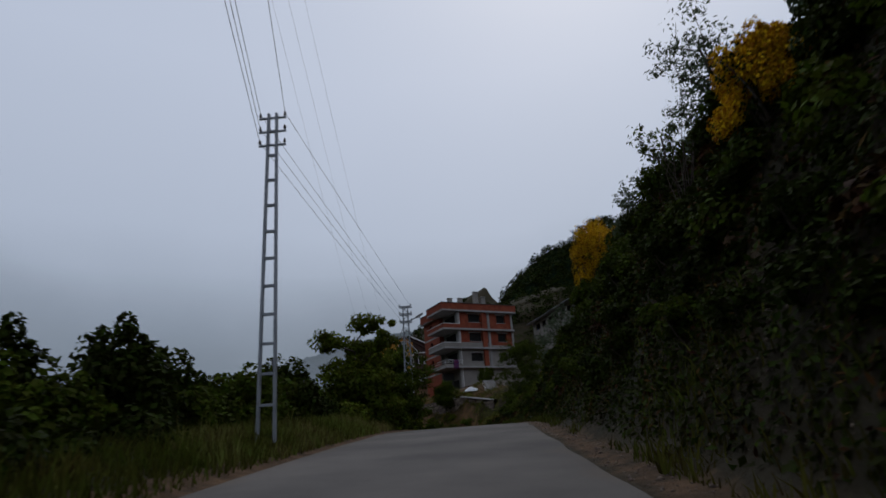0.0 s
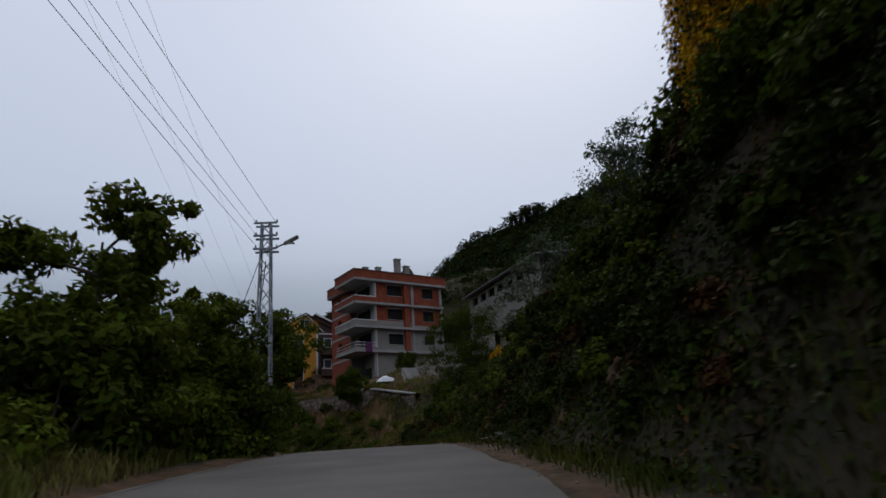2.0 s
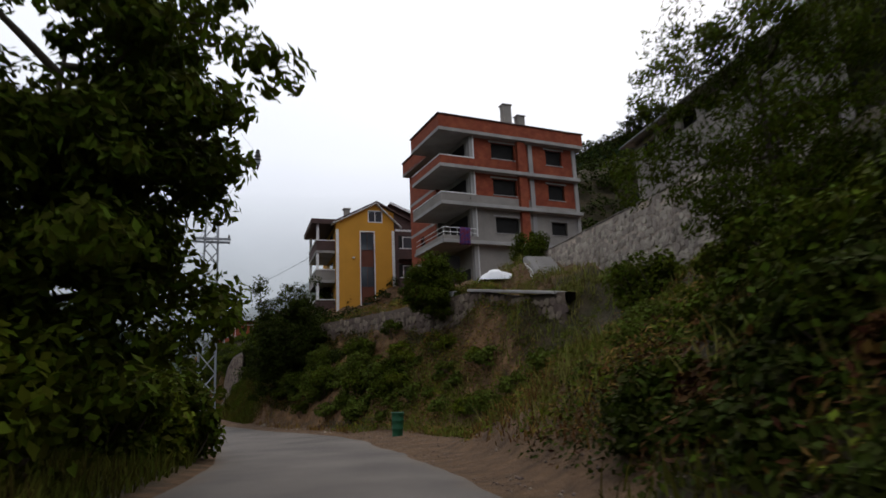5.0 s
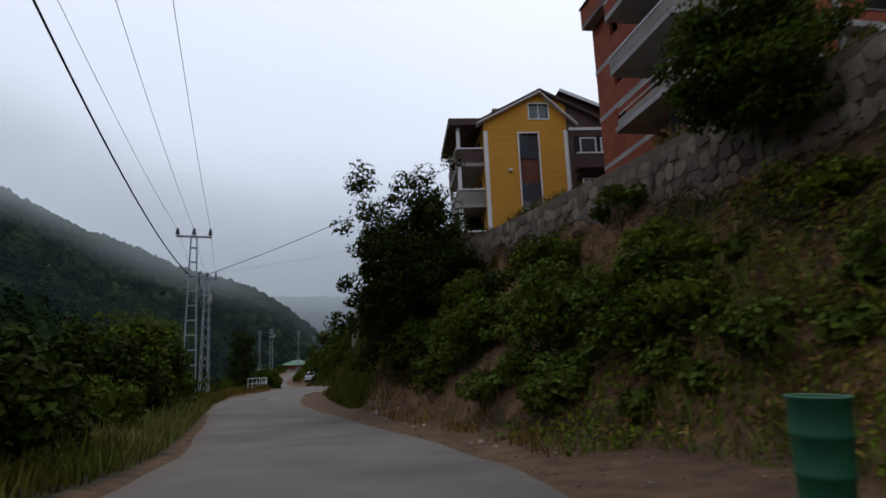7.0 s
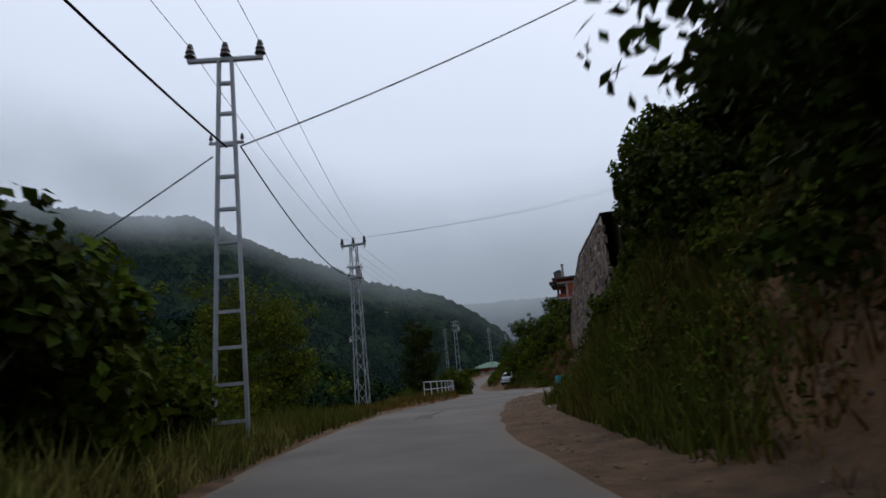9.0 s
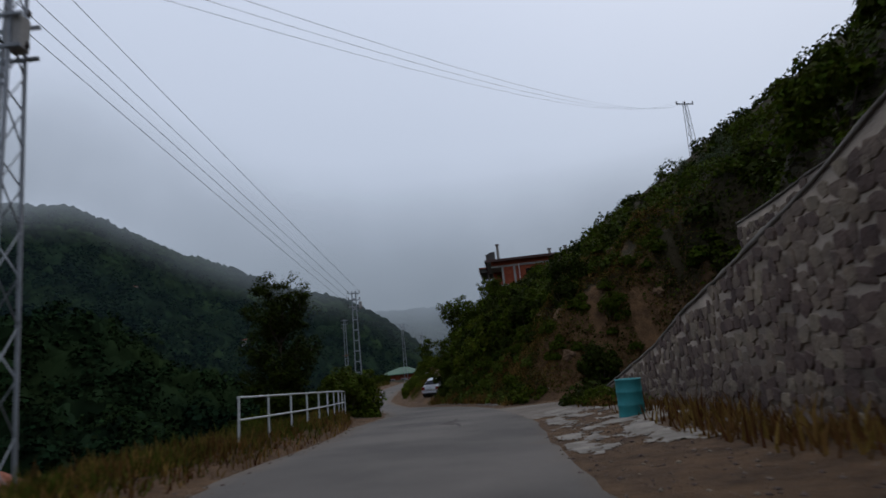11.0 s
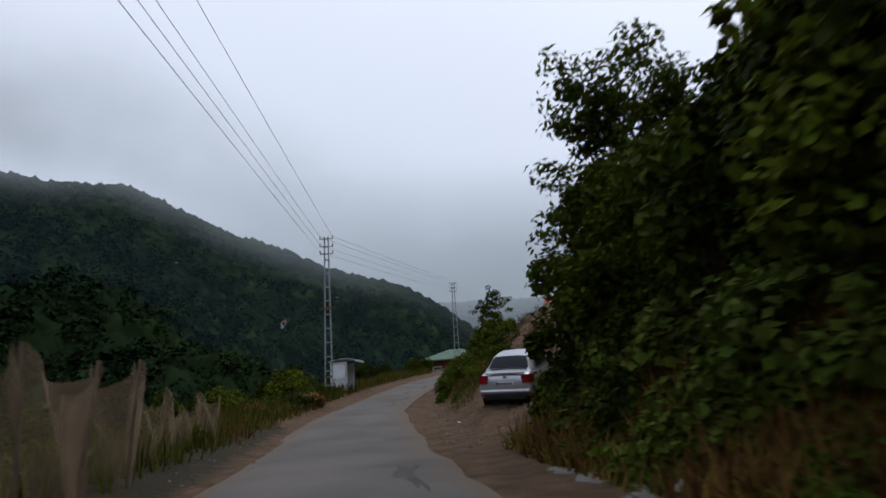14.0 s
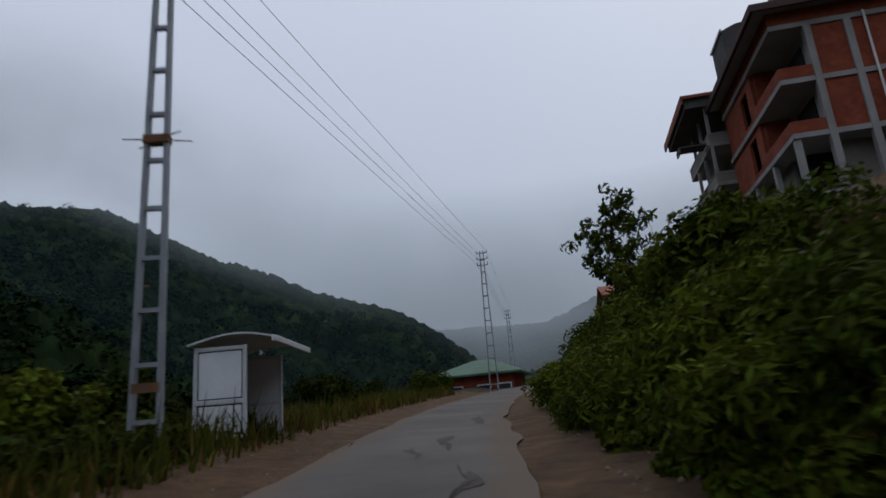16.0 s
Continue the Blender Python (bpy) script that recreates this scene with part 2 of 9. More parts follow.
def box(bm, x0, y0, z0, x1, y1, z1, bevel=0.0, m=None):
    """Adds a box, its edges bevelled."""
    r = bmesh.ops.create_cube(bm, size=1.0)
    vs = r["verts"]
    bmesh.ops.transform(bm, matrix=Matrix.Translation(((x0 + x1) / 2, (y0 + y1) / 2, (z0 + z1) / 2)) @ Matrix.Diagonal((abs(x1 - x0), abs(y1 - y0), abs(z1 - z0), 1)), verts=vs)
    if bevel:
        es = list({e for v in vs for e in v.link_edges})
        r = bmesh.ops.bevel(bm, geom=es, offset=bevel, segments=1, affect="EDGES", profile=0.5)
        vs = list({v for f in r["faces"] for v in f.verts} | {v for v in vs if v.is_valid})
    if m is not None:
        bmesh.ops.transform(bm, matrix=m, verts=[v for v in vs if v.is_valid])
    return bm


def boxes(*args, bevel=0.0):
    bm = bmesh.new()
    for a in args:
        box(bm, *a, bevel=bevel)
    return bm


def rod(bm, a, b, r, n=6, r2=None):
    """Adds a straight bar between two points."""
    a, b = Vector(a), Vector(b)
    q = (b - a).to_track_quat("Z", "Y").to_matrix().to_4x4()
    bmesh.ops.create_cone(bm, cap_ends=True, segments=n, radius1=r, radius2=r if r2 is None else r2, depth=(b - a).length,
                          matrix=Matrix.Translation((a + b) / 2) @ q)
    return bm


def cyl(bm, x, y, z0, z1, r, n=12, r2=None):
    return rod(bm, (x, y, z0), (x, y, z1), r, n, r2)

# ---- materials ----
def material(name, color, rough=0.8, var=0.25, scale=4.0, fine=40.0, bump=0.3, metal=0.0, second=None, stain=0.0, spec=0.3, island=0.0, translucent=0.0):
    """Base colour with coarse and fine variation, wear stains and relief."""
    m = bpy.data.materials.new(name)
    m.use_nodes = True
    n, l = m.node_tree.nodes, m.node_tree.links
    b = n["Principled BSDF"]
    b.inputs["Roughness"].default_value, b.inputs["Metallic"].default_value = rough, metal
    b.inputs["Specular IOR Level"].default_value = spec
    co = n.new("ShaderNodeTexCoord")
    n1, n2 = n.new("ShaderNodeTexNoise"), n.new("ShaderNodeTexNoise")
    n1.inputs["Scale"].default_value, n2.inputs["Scale"].default_value = scale, fine
    n1.inputs["Detail"].default_value, n2.inputs["Detail"].default_value = 5, 4
    for q in (n1, n2):
        l.new(co.outputs["Object"], q.inputs["Vector"])
    mix = n.new("ShaderNodeMixRGB")
    c2 = second or tuple(v * (1 - var) for v in color)
    mix.inputs["Color1"].default_value, mix.inputs["Color2"].default_value = (*color, 1), (*c2, 1)
    rp = n.new("ShaderNodeMapRange")
    rp.inputs[1].default_value, rp.inputs[2].default_value = 0.35, 0.65
    l.new(n1.outputs["Fac"], rp.inputs[0])
    l.new(rp.outputs[0], mix.inputs["Fac"])
    hsv = n.new("ShaderNodeHueSaturation")
    l.new(mix.outputs[0], hsv.inputs["Color"])
    vr = n.new("ShaderNodeMapRange")
    vr.inputs[3].default_value, vr.inputs[4].default_value = 1 - var * 0.7, 1 + var * 0.7
    l.new(n2.outputs["Fac"], vr.inputs[0])
    last = vr.outputs[0]
    if island:
        g, o = n.new("ShaderNodeNewGeometry"), n.new("ShaderNodeObjectInfo")
        add = n.new("ShaderNodeMath")
        add.operation = "ADD"
        l.new(g.outputs["Random Per Island"], add.inputs[0])
        l.new(o.outputs["Random"], add.inputs[1])
        fr = n.new("ShaderNodeMath")
        fr.operation = "FRACT"
        l.new(add.outputs[0], fr.inputs[0])
        ir = n.new("ShaderNodeMapRange")
        ir.inputs[3].default_value, ir.inputs[4].default_value = 1 - island, 1 + island
        l.new(fr.outputs[0], ir.inputs[0])
        mu = n.new("ShaderNodeMath")
        mu.operation = "MULTIPLY"
        l.new(last, mu.inputs[0])
        l.new(ir.outputs[0], mu.inputs[1])
        last = mu.outputs[0]
        hr = n.new("ShaderNodeMapRange")
        hr.inputs[3].default_value, hr.inputs[4].default_value = 0.5 - island * 0.06, 0.5 + island * 0.06
        l.new(fr.outputs[0], hr.inputs[0])
        l.new(hr.outputs[0], hsv.inputs["Hue"])
    l.new(last, hsv.inputs["Value"])
    col = hsv.outputs[0]
    if stain:
        n3 = n.new("ShaderNodeTexNoise")
        n3.inputs["Scale"].default_value, n3.inputs["Detail"].default_value = scale * 0.45, 8
        mp = n.new("ShaderNodeMapping")
        mp.inputs["Scale"].default_value = (1, 1, 0.3)
        l.new(co.outputs["Object"], mp.inputs[0])
        l.new(mp.outputs[0], n3.inputs["Vector"])
        sr = n.new("ShaderNodeMapRange")
        sr.inputs[1].default_value, sr.inputs[2].default_value, sr.inputs[4].default_value = 0.5, 0.72, stain
        l.new(n3.outputs["Fac"], sr.inputs[0])
        sm = n.new("ShaderNodeMixRGB")
        sm.blend_type = "MULTIPLY"
        sm.inputs["Color2"].default_value = (0.35, 0.3, 0.25, 1)
        l.new(col, sm.inputs["Color1"])
        l.new(sr.outputs[0], sm.inputs["Fac"])
        col = sm.outputs[0]
    l.new(col, b.inputs["Base Color"])
    if bump:
        bp = n.new("ShaderNodeBump")
        bp.inputs["Strength"].default_value, bp.inputs["Distance"].default_value = bump, 0.03
        l.new(n2.outputs["Fac"], bp.inputs["Height"])
        l.new(bp.outputs[0], b.inputs["Normal"])
    if translucent:
        tr = n.new("ShaderNodeBsdfTranslucent")
        l.new(col, tr.inputs["Color"])
        ms = n.new("ShaderNodeMixShader")
        ms.inputs["Fac"].default_value = translucent
        l.new(b.outputs[0], ms.inputs[1])
        l.new(tr.outputs[0], ms.inputs[2])
        l.new(ms.outputs[0], n["Material Output"].inputs["Surface"])
    return m


def brick_material():
    """Hollow clay block masonry with pale mortar smears."""
    m = material("clay_block", (0.30, 0.075, 0.035), 0.9, 0.3, 1.2, 25, 0.4, second=(0.24, 0.05, 0.025), stain=0.35)
    n, l = m.node_tree.nodes, m.node_tree.links
    b = n["Principled BSDF"]
    col = b.inputs["Base Color"].links[0].from_socket
    co = n.new("ShaderNodeTexCoord")
    sep, comb, add = n.new("ShaderNodeSeparateXYZ"), n.new("ShaderNodeCombineXYZ"), n.new("ShaderNodeMath")
    l.new(co.outputs["Object"], sep.inputs[0])
    l.new(sep.outputs[0], add.inputs[0])
    l.new(sep.outputs[1], add.inputs[1])
    l.new(add.outputs[0], comb.inputs[0])
    l.new(sep.outputs[2], comb.inputs[1])
    br = n.new("ShaderNodeTexBrick")
    br.inputs["Scale"].default_value = 1.0
    br.inputs["Brick Width"].default_value, br.inputs["Row Height"].default_value = 0.3, 0.2
    br.inputs["Mortar Size"].default_value, br.inputs["Mortar Smooth"].default_value = 0.012, 0.4
    br.inputs["Color1"].default_value, br.inputs["Color2"].default_value = (1, 1, 1, 1), (0.72, 0.7, 0.68, 1)
    br.inputs["Mortar"].default_value = (0.75, 0.85, 0.9, 1)
    l.new(comb.outputs[0], br.inputs["Vector"])
    mx = n.new("ShaderNodeMixRGB")
    mx.blend_type = "MULTIPLY"
    mx.inputs["Fac"].default_value = 0.8
    l.new(col, mx.inputs["Color1"])
    l.new(br.outputs["Color"], mx.inputs["Color2"])
    l.new(mx.outputs[0], b.inputs["Base Color"])
    return m


def ground_material():
    """Grass, bare earth and rock, blended by the sheet's own layers."""
    m = material("ground", (0.024, 0.021, 0.008), 0.95, 0.4, 0.9, 14, 0.6, second=(0.040, 0.028, 0.012))
    n, l = m.node_tree.nodes, m.node_tree.links
    b = n["Principled BSDF"]
    grass = b.inputs["Base Color"].links[0].from_socket
    co = n.new("ShaderNodeTexCoord")

    def layer(attr, c1, c2, scale, under):
        a = n.new("ShaderNodeAttribute")
        a.attribute_name = attr
        q = n.new("ShaderNodeTexNoise")
        q.inputs["Scale"].default_value, q.inputs["Detail"].default_value, q.inputs["Roughness"].default_value = scale, 8, 0.65
        l.new(co.outputs["Object"], q.inputs["Vector"])
        rp = n.new("ShaderNodeValToRGB")
        rp.color_ramp.elements[0].position, rp.color_ramp.elements[0].color = 0.32, (*c1, 1)
        rp.color_ramp.elements[1].position, rp.color_ramp.elements[1].color = 0.68, (*c2, 1)
        l.new(q.outputs["Fac"], rp.inputs[0])
        e = n.new("ShaderNodeMath")
        e.operation = "MULTIPLY_ADD"
        e.inputs[1].default_value = 0.7
        l.new(q.outputs["Fac"], e.inputs[0])
        l.new(a.outputs["Fac"], e.inputs[2])
        f = n.new("ShaderNodeMapRange")
        f.inputs[1].default_value, f.inputs[2].default_value = 0.62, 0.95
        l.new(e.outputs[0], f.inputs[0])
        mx = n.new("ShaderNodeMixRGB")
        l.new(f.outputs[0], mx.inputs["Fac"])
        l.new(under, mx.inputs["Color1"])
        l.new(rp.outputs[0], mx.inputs["Color2"])
        return mx.outputs[0]

    rough, b2 = n.new("ShaderNodeTexNoise"), n.new("ShaderNodeBump")
    rough.inputs["Scale"].default_value, rough.inputs["Detail"].default_value, rough.inputs["Roughness"].default_value = 2.6, 9, 0.7
    b2.inputs["Strength"].default_value, b2.inputs["Distance"].default_value = 0.9, 0.22
    l.new(co.outputs["Object"], rough.inputs["Vector"])
    l.new(rough.outputs["Fac"], b2.inputs["Height"])
    l.new(b.inputs["Normal"].links[0].from_socket, b2.inputs["Normal"])
    l.new(b2.outputs[0], b.inputs["Normal"])
    col = layer("soil", (0.054, 0.030, 0.015), (0.150, 0.086, 0.043), 1.7, grass)
    col = layer("rock", (0.058, 0.030, 0.013), (0.21, 0.118, 0.056), 1.1, col)
    l.new(col, b.inputs["Base Color"])
    return m


def road_material():
    m = material("asphalt", (0.128, 0.112, 0.100), 0.82, 0.3, 0.35, 60, 0.5, second=(0.078, 0.069, 0.062), spec=0.25)
    n, l = m.node_tree.nodes, m.node_tree.links
    b = n["Principled BSDF"]
    col = b.inputs["Base Color"].links[0].from_socket
    co = n.new("ShaderNodeTexCoord")
    q, v = n.new("ShaderNodeTexNoise"), n.new("ShaderNodeTexVoronoi")
    q.inputs["Scale"].default_value, q.inputs["Detail"].default_value = 0.8, 9
    l.new(co.outputs["Object"], q.inputs["Vector"])
    a = n.new("ShaderNodeAttribute")
    a.attribute_name = "dust"
    e = n.new("ShaderNodeMath")
    e.operation = "MULTIPLY_ADD"
    e.inputs[1].default_value = 0.8
    l.new(q.outputs["Fac"], e.inputs[0])
    l.new(a.outputs["Fac"], e.inputs[2])
    f = n.new("ShaderNodeMapRange")
    f.inputs[1].default_value, f.inputs[2].default_value, f.inputs[4].default_value = 0.6, 1.1, 0.85
    l.new(e.outputs[0], f.inputs[0])
    mx = n.new("ShaderNodeMixRGB")
    mx.inputs["Color2"].default_value = (0.125, 0.092, 0.065, 1)
    l.new(f.outputs[0], mx.inputs["Fac"])
    l.new(col, mx.inputs["Color1"])
    l.new(mx.outputs[0], b.inputs["Base Color"])
    return m


def leaf_material(name, c, second, translucent=0.25):
    return material(name, c, 0.65, 0.45, 0.5, 3.0, 0, second=second, island=0.5, translucent=translucent, spec=0.03)


def net_material():
    """Thin gauze, half of it open."""
    m = material("net_cloth", (0.33, 0.23, 0.15), 0.95, 0.3, 1.5, 60, 0.3, translucent=0.35)
    n, l = m.node_tree.nodes, m.node_tree.links
    out = n["Material Output"]
    cloth = out.inputs["Surface"].links[0].from_socket
    tr, mx = n.new("ShaderNodeBsdfTransparent"), n.new("ShaderNodeMixShader")
    mx.inputs["Fac"].default_value = 0.42
    l.new(tr.outputs[0], mx.inputs[1])
    l.new(cloth, mx.inputs[2])
    l.new(mx.outputs[0], out.inputs["Surface"])
    return m


GROUND, ASPHALT, CLAY = ground_material(), road_material(), brick_material()
FOREST = material("far_forest", (0.005, 0.011, 0.007), 0.95, 0.7, 0.014, 0.11, 0.0, second=(0.015, 0.025, 0.009), spec=0.0)


def crowns(m):
    """Tree crowns of differing green over a far wood."""
    n, l = m.node_tree.nodes, m.node_tree.links
    b = n["Principled BSDF"]
    col = b.inputs["Base Color"].links[0].from_socket
    co, v, hs, mr = n.new("ShaderNodeTexCoord"), n.new("ShaderNodeTexVoronoi"), n.new("ShaderNodeHueSaturation"), n.new("ShaderNodeMapRange")
    v.inputs["Scale"].default_value = 0.13
    l.new(co.outputs["Object"], v.inputs["Vector"])
    sep = n.new("ShaderNodeSeparateXYZ")
    l.new(v.outputs["Color"], sep.inputs[0])
    mr.inputs[3].default_value, mr.inputs[4].default_value = 0.55, 1.5
    l.new(sep.outputs[0], mr.inputs[0])
    l.new(col, hs.inputs["Color"])
    l.new(mr.outputs[0], hs.inputs["Value"])
    l.new(hs.outputs[0], b.inputs["Base Color"])
    bp = n.new("ShaderNodeBump")
    bp.inputs["Strength"].default_value, bp.inputs["Distance"].default_value, bp.invert = 0.9, 3.5, True
    l.new(v.outputs["Distance"], bp.inputs["Height"])
    l.new(bp.outputs[0], b.inputs["Normal"])


crowns(FOREST)
LEAF = leaf_material("leaf_hazel", (0.056, 0.072, 0.006), (0.033, 0.045, 0.004))
LEAF_DARK = leaf_material("leaf_dark", (0.027, 0.036, 0.004), (0.017, 0.023, 0.003), 0.15)
LEAF_LIGHT = leaf_material("leaf_light", (0.092, 0.108, 0.009), (0.055, 0.068, 0.007))
LEAF_GREEN = leaf_material("leaf_bramble", (0.078, 0.098, 0.014), (0.050, 0.066, 0.010))
LEAF_GREY = leaf_material("leaf_grey", (0.085, 0.105, 0.06), (0.06, 0.08, 0.045))
BROOM = leaf_material("broom_flower", (0.66, 0.36, 0.010), (0.46, 0.25, 0.012), 0.2)
GRASS = leaf_material("grass_blades", (0.052, 0.064, 0.008), (0.080, 0.066, 0.015), 0.2)
DRY = leaf_material("dry_weeds", (0.180, 0.100, 0.030), (0.095, 0.048, 0.016), 0.15)
DEAD = leaf_material("dead_bracken", (0.060, 0.026, 0.008), (0.034, 0.016, 0.006), 0.1)
BARK = material("bark", (0.085, 0.065, 0.05), 0.95, 0.4, 3, 22, 0.8)
STONE = material("wall_stone", (0.185, 0.135, 0.106), 0.9, 0.4, 3.2, 22, 0.8, second=(0.12, 0.09, 0.074), island=0.45, stain=0.3)
PALESTONE = material("pale_rubble", (0.34, 0.295, 0.25), 0.92, 0.35, 1.2, 14, 0.7, second=(0.225, 0.195, 0.165), island=0.3, stain=0.35)
BROWNSTONE = material("dark_wall_stone", (0.19, 0.145, 0.115), 0.92, 0.4, 3.0, 20, 0.8, second=(0.12, 0.092, 0.075), island=0.4, stain=0.4)
EARTH = material("dark_earth", (0.062, 0.043, 0.030), 0.95, 0.4, 3.0, 20, 0.6)
MORTAR = material("mortar", (0.33, 0.27, 0.22), 0.95, 0.35, 1.3, 24, 0.6, second=(0.21, 0.175, 0.145), stain=0.45)
PAINTLINE = material("worn_road_paint", (0.20, 0.19, 0.175), 0.85, 0.4, 0.9, 30, 0.3, second=(0.09, 0.084, 0.078))
PATCH = material("asphalt_patch", (0.072, 0.060, 0.050), 0.8, 0.4, 1.5, 40, 0.5, second=(0.050, 0.042, 0.036), spec=0.25)
FARLEAF = material("far_leaf", (0.0055, 0.0135, 0.0075), 0.9, 0.4, 0.022, 0.6, 0, second=(0.017, 0.029, 0.010), island=0.4, spec=0.0)
PALEGRASS = leaf_material("pale_grass", (0.105, 0.125, 0.022), (0.16, 0.13, 0.045), 0.2)
BROKEN = material("broken_concrete", (0.17, 0.152, 0.132), 0.92, 0.4, 1.5, 20, 0.6, second=(0.10, 0.086, 0.072), stain=0.6)
YARD = material("dusty_paving", (0.185, 0.155, 0.128), 0.9, 0.35, 0.6, 40, 0.5, second=(0.125, 0.104, 0.086), stain=0.3)
CRUST = material("worn_concrete", (0.27, 0.24, 0.205), 0.92, 0.4, 2.2, 26, 0.6, second=(0.15, 0.13, 0.11), stain=0.5)
ROCKFACE = material("brown_rock", (0.175, 0.108, 0.062), 0.95, 0.45, 0.9, 7, 1.0, second=(0.10, 0.060, 0.036), stain=0.5)
# even dark grey with stains, for shelter back, turret, soffit and awning
DARKPANEL = material("stained_dark_panel", (0.085, 0.08, 0.075), 0.8, 0.3, 1.2, 14, 0.2, stain=0.4)
CONCRETE = material("concrete", (0.34, 0.325, 0.31), 0.9, 0.22, 0.7, 20, 0.35, stain=0.45)
PLASTER = material("cement_plaster", (0.27, 0.247, 0.222), 0.92, 0.25, 0.5, 12, 0.3, stain=0.4)
YELLOW = material("yellow_render", (0.60, 0.285, 0.04), 0.85, 0.1, 0.6, 10, 0.12, stain=0.12)
WHITE = material("white_paint", (0.72, 0.71, 0.70), 0.6, 0.1, 1.5, 20, 0.1, stain=0.2)
BROWN = material("brown_render", (0.085, 0.050, 0.045), 0.85, 0.2, 1, 12, 0.15)
# near-black colour that paints the shade inside rooms, openings and drums
PAINTED_SHADE = material("painted_interior_shade", (0.018, 0.017, 0.016), 0.9, 0.3, 2, 10, 0)
GALV = material("galvanised_steel", (0.29, 0.305, 0.33), 0.55, 0.2, 3, 40, 0.1, metal=0.35, stain=0.3)
RUST = material("rusty_iron", (0.22, 0.11, 0.06), 0.8, 0.4, 3, 30, 0.3, metal=0.2)
PORCELAIN = material("brown_porcelain", (0.03, 0.022, 0.02), 0.35, 0.15, 4, 30, 0)
BLACK = material("black_rubber", (0.014, 0.014, 0.015), 0.75, 0.2, 4, 40, 0.1)
ROOFTILE = material("clay_roof", (0.28, 0.09, 0.05), 0.85, 0.3, 1, 12, 0.4, stain=0.3)
ROOFGREEN = material("green_sheet_roof", (0.085, 0.155, 0.10), 0.6, 0.2, 0.8, 10, 0.15, stain=0.3)
ROOFGREY = material("grey_sheet_roof", (0.36, 0.37, 0.39), 0.5, 0.15, 0.8, 12, 0.1, metal=0.3, stain=0.3)
BLUE = material("blue_sheet", (0.03, 0.12, 0.36), 0.5, 0.2, 0.8, 10, 0.1, stain=0.2)
TEAL = material("teal_drum_paint", (0.035, 0.235, 0.25), 0.55, 0.25, 2.5, 20, 0.15, stain=0.4)
BINGREEN = material("green_bin_paint", (0.012, 0.085, 0.040), 0.55, 0.25, 2.5, 20, 0.15, stain=0.35)
SHEET = material("white_tarpaulin", (0.72, 0.73, 0.75), 0.55, 0.1, 2, 12, 0.15)
CARPAINT = material("silver_car_paint", (0.46, 0.48, 0.51), 0.32, 0.05, 2, 60, 0, metal=0.55, spec=0.5)
GLASSDARK = material("tinted_glass", (0.012, 0.015, 0.019), 0.3, 0.1, 2, 10, 0, spec=0.08)
PANE = material("window_glass", (0.05, 0.06, 0.07), 0.08, 0.1, 2, 10, 0, spec=0.6)
REDLAMP = material("red_lamp_lens", (0.20, 0.008, 0.010), 0.25, 0.15, 4, 30, 0, spec=0.5)
ALU = material("white_aluminium", (0.60, 0.62, 0.63), 0.4, 0.1, 3, 30, 0.05, metal=0.1, stain=0.15)
NET = net_material()
REDPANEL = material("red_brown_panel", (0.13, 0.038, 0.02), 0.6, 0.2, 1, 12, 0.1)
WOOD = material("weathered_wood", (0.16, 0.115, 0.075), 0.9, 0.35, 3, 30, 0.4)


def haze_sheet_material(name, tint, scale=0.006, glow=0.0):
    """See-through sheet imitating haze by its colour, self-lit if glow is set; density is the sheet's own layer, broken
    by slow billows.
    """
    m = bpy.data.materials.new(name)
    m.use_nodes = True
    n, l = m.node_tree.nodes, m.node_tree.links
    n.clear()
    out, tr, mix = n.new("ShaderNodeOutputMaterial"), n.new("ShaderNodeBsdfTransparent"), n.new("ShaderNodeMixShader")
    # emission in the sky's colour, so the sheet itself glows as haze
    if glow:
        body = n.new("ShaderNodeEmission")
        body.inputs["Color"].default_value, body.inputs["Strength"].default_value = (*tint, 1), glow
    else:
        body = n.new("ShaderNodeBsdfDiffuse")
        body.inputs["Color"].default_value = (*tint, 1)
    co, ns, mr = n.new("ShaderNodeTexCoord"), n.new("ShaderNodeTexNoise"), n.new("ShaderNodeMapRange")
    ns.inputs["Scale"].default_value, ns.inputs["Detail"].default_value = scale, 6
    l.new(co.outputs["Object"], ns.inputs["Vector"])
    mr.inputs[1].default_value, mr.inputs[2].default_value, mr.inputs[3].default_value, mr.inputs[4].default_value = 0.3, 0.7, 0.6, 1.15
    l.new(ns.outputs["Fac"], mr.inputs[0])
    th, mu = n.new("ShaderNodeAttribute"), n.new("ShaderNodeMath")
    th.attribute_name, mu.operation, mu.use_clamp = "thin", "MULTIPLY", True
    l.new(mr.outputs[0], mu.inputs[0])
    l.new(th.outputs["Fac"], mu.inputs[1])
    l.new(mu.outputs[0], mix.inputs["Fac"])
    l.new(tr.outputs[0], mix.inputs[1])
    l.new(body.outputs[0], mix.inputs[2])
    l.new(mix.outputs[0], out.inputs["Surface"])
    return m


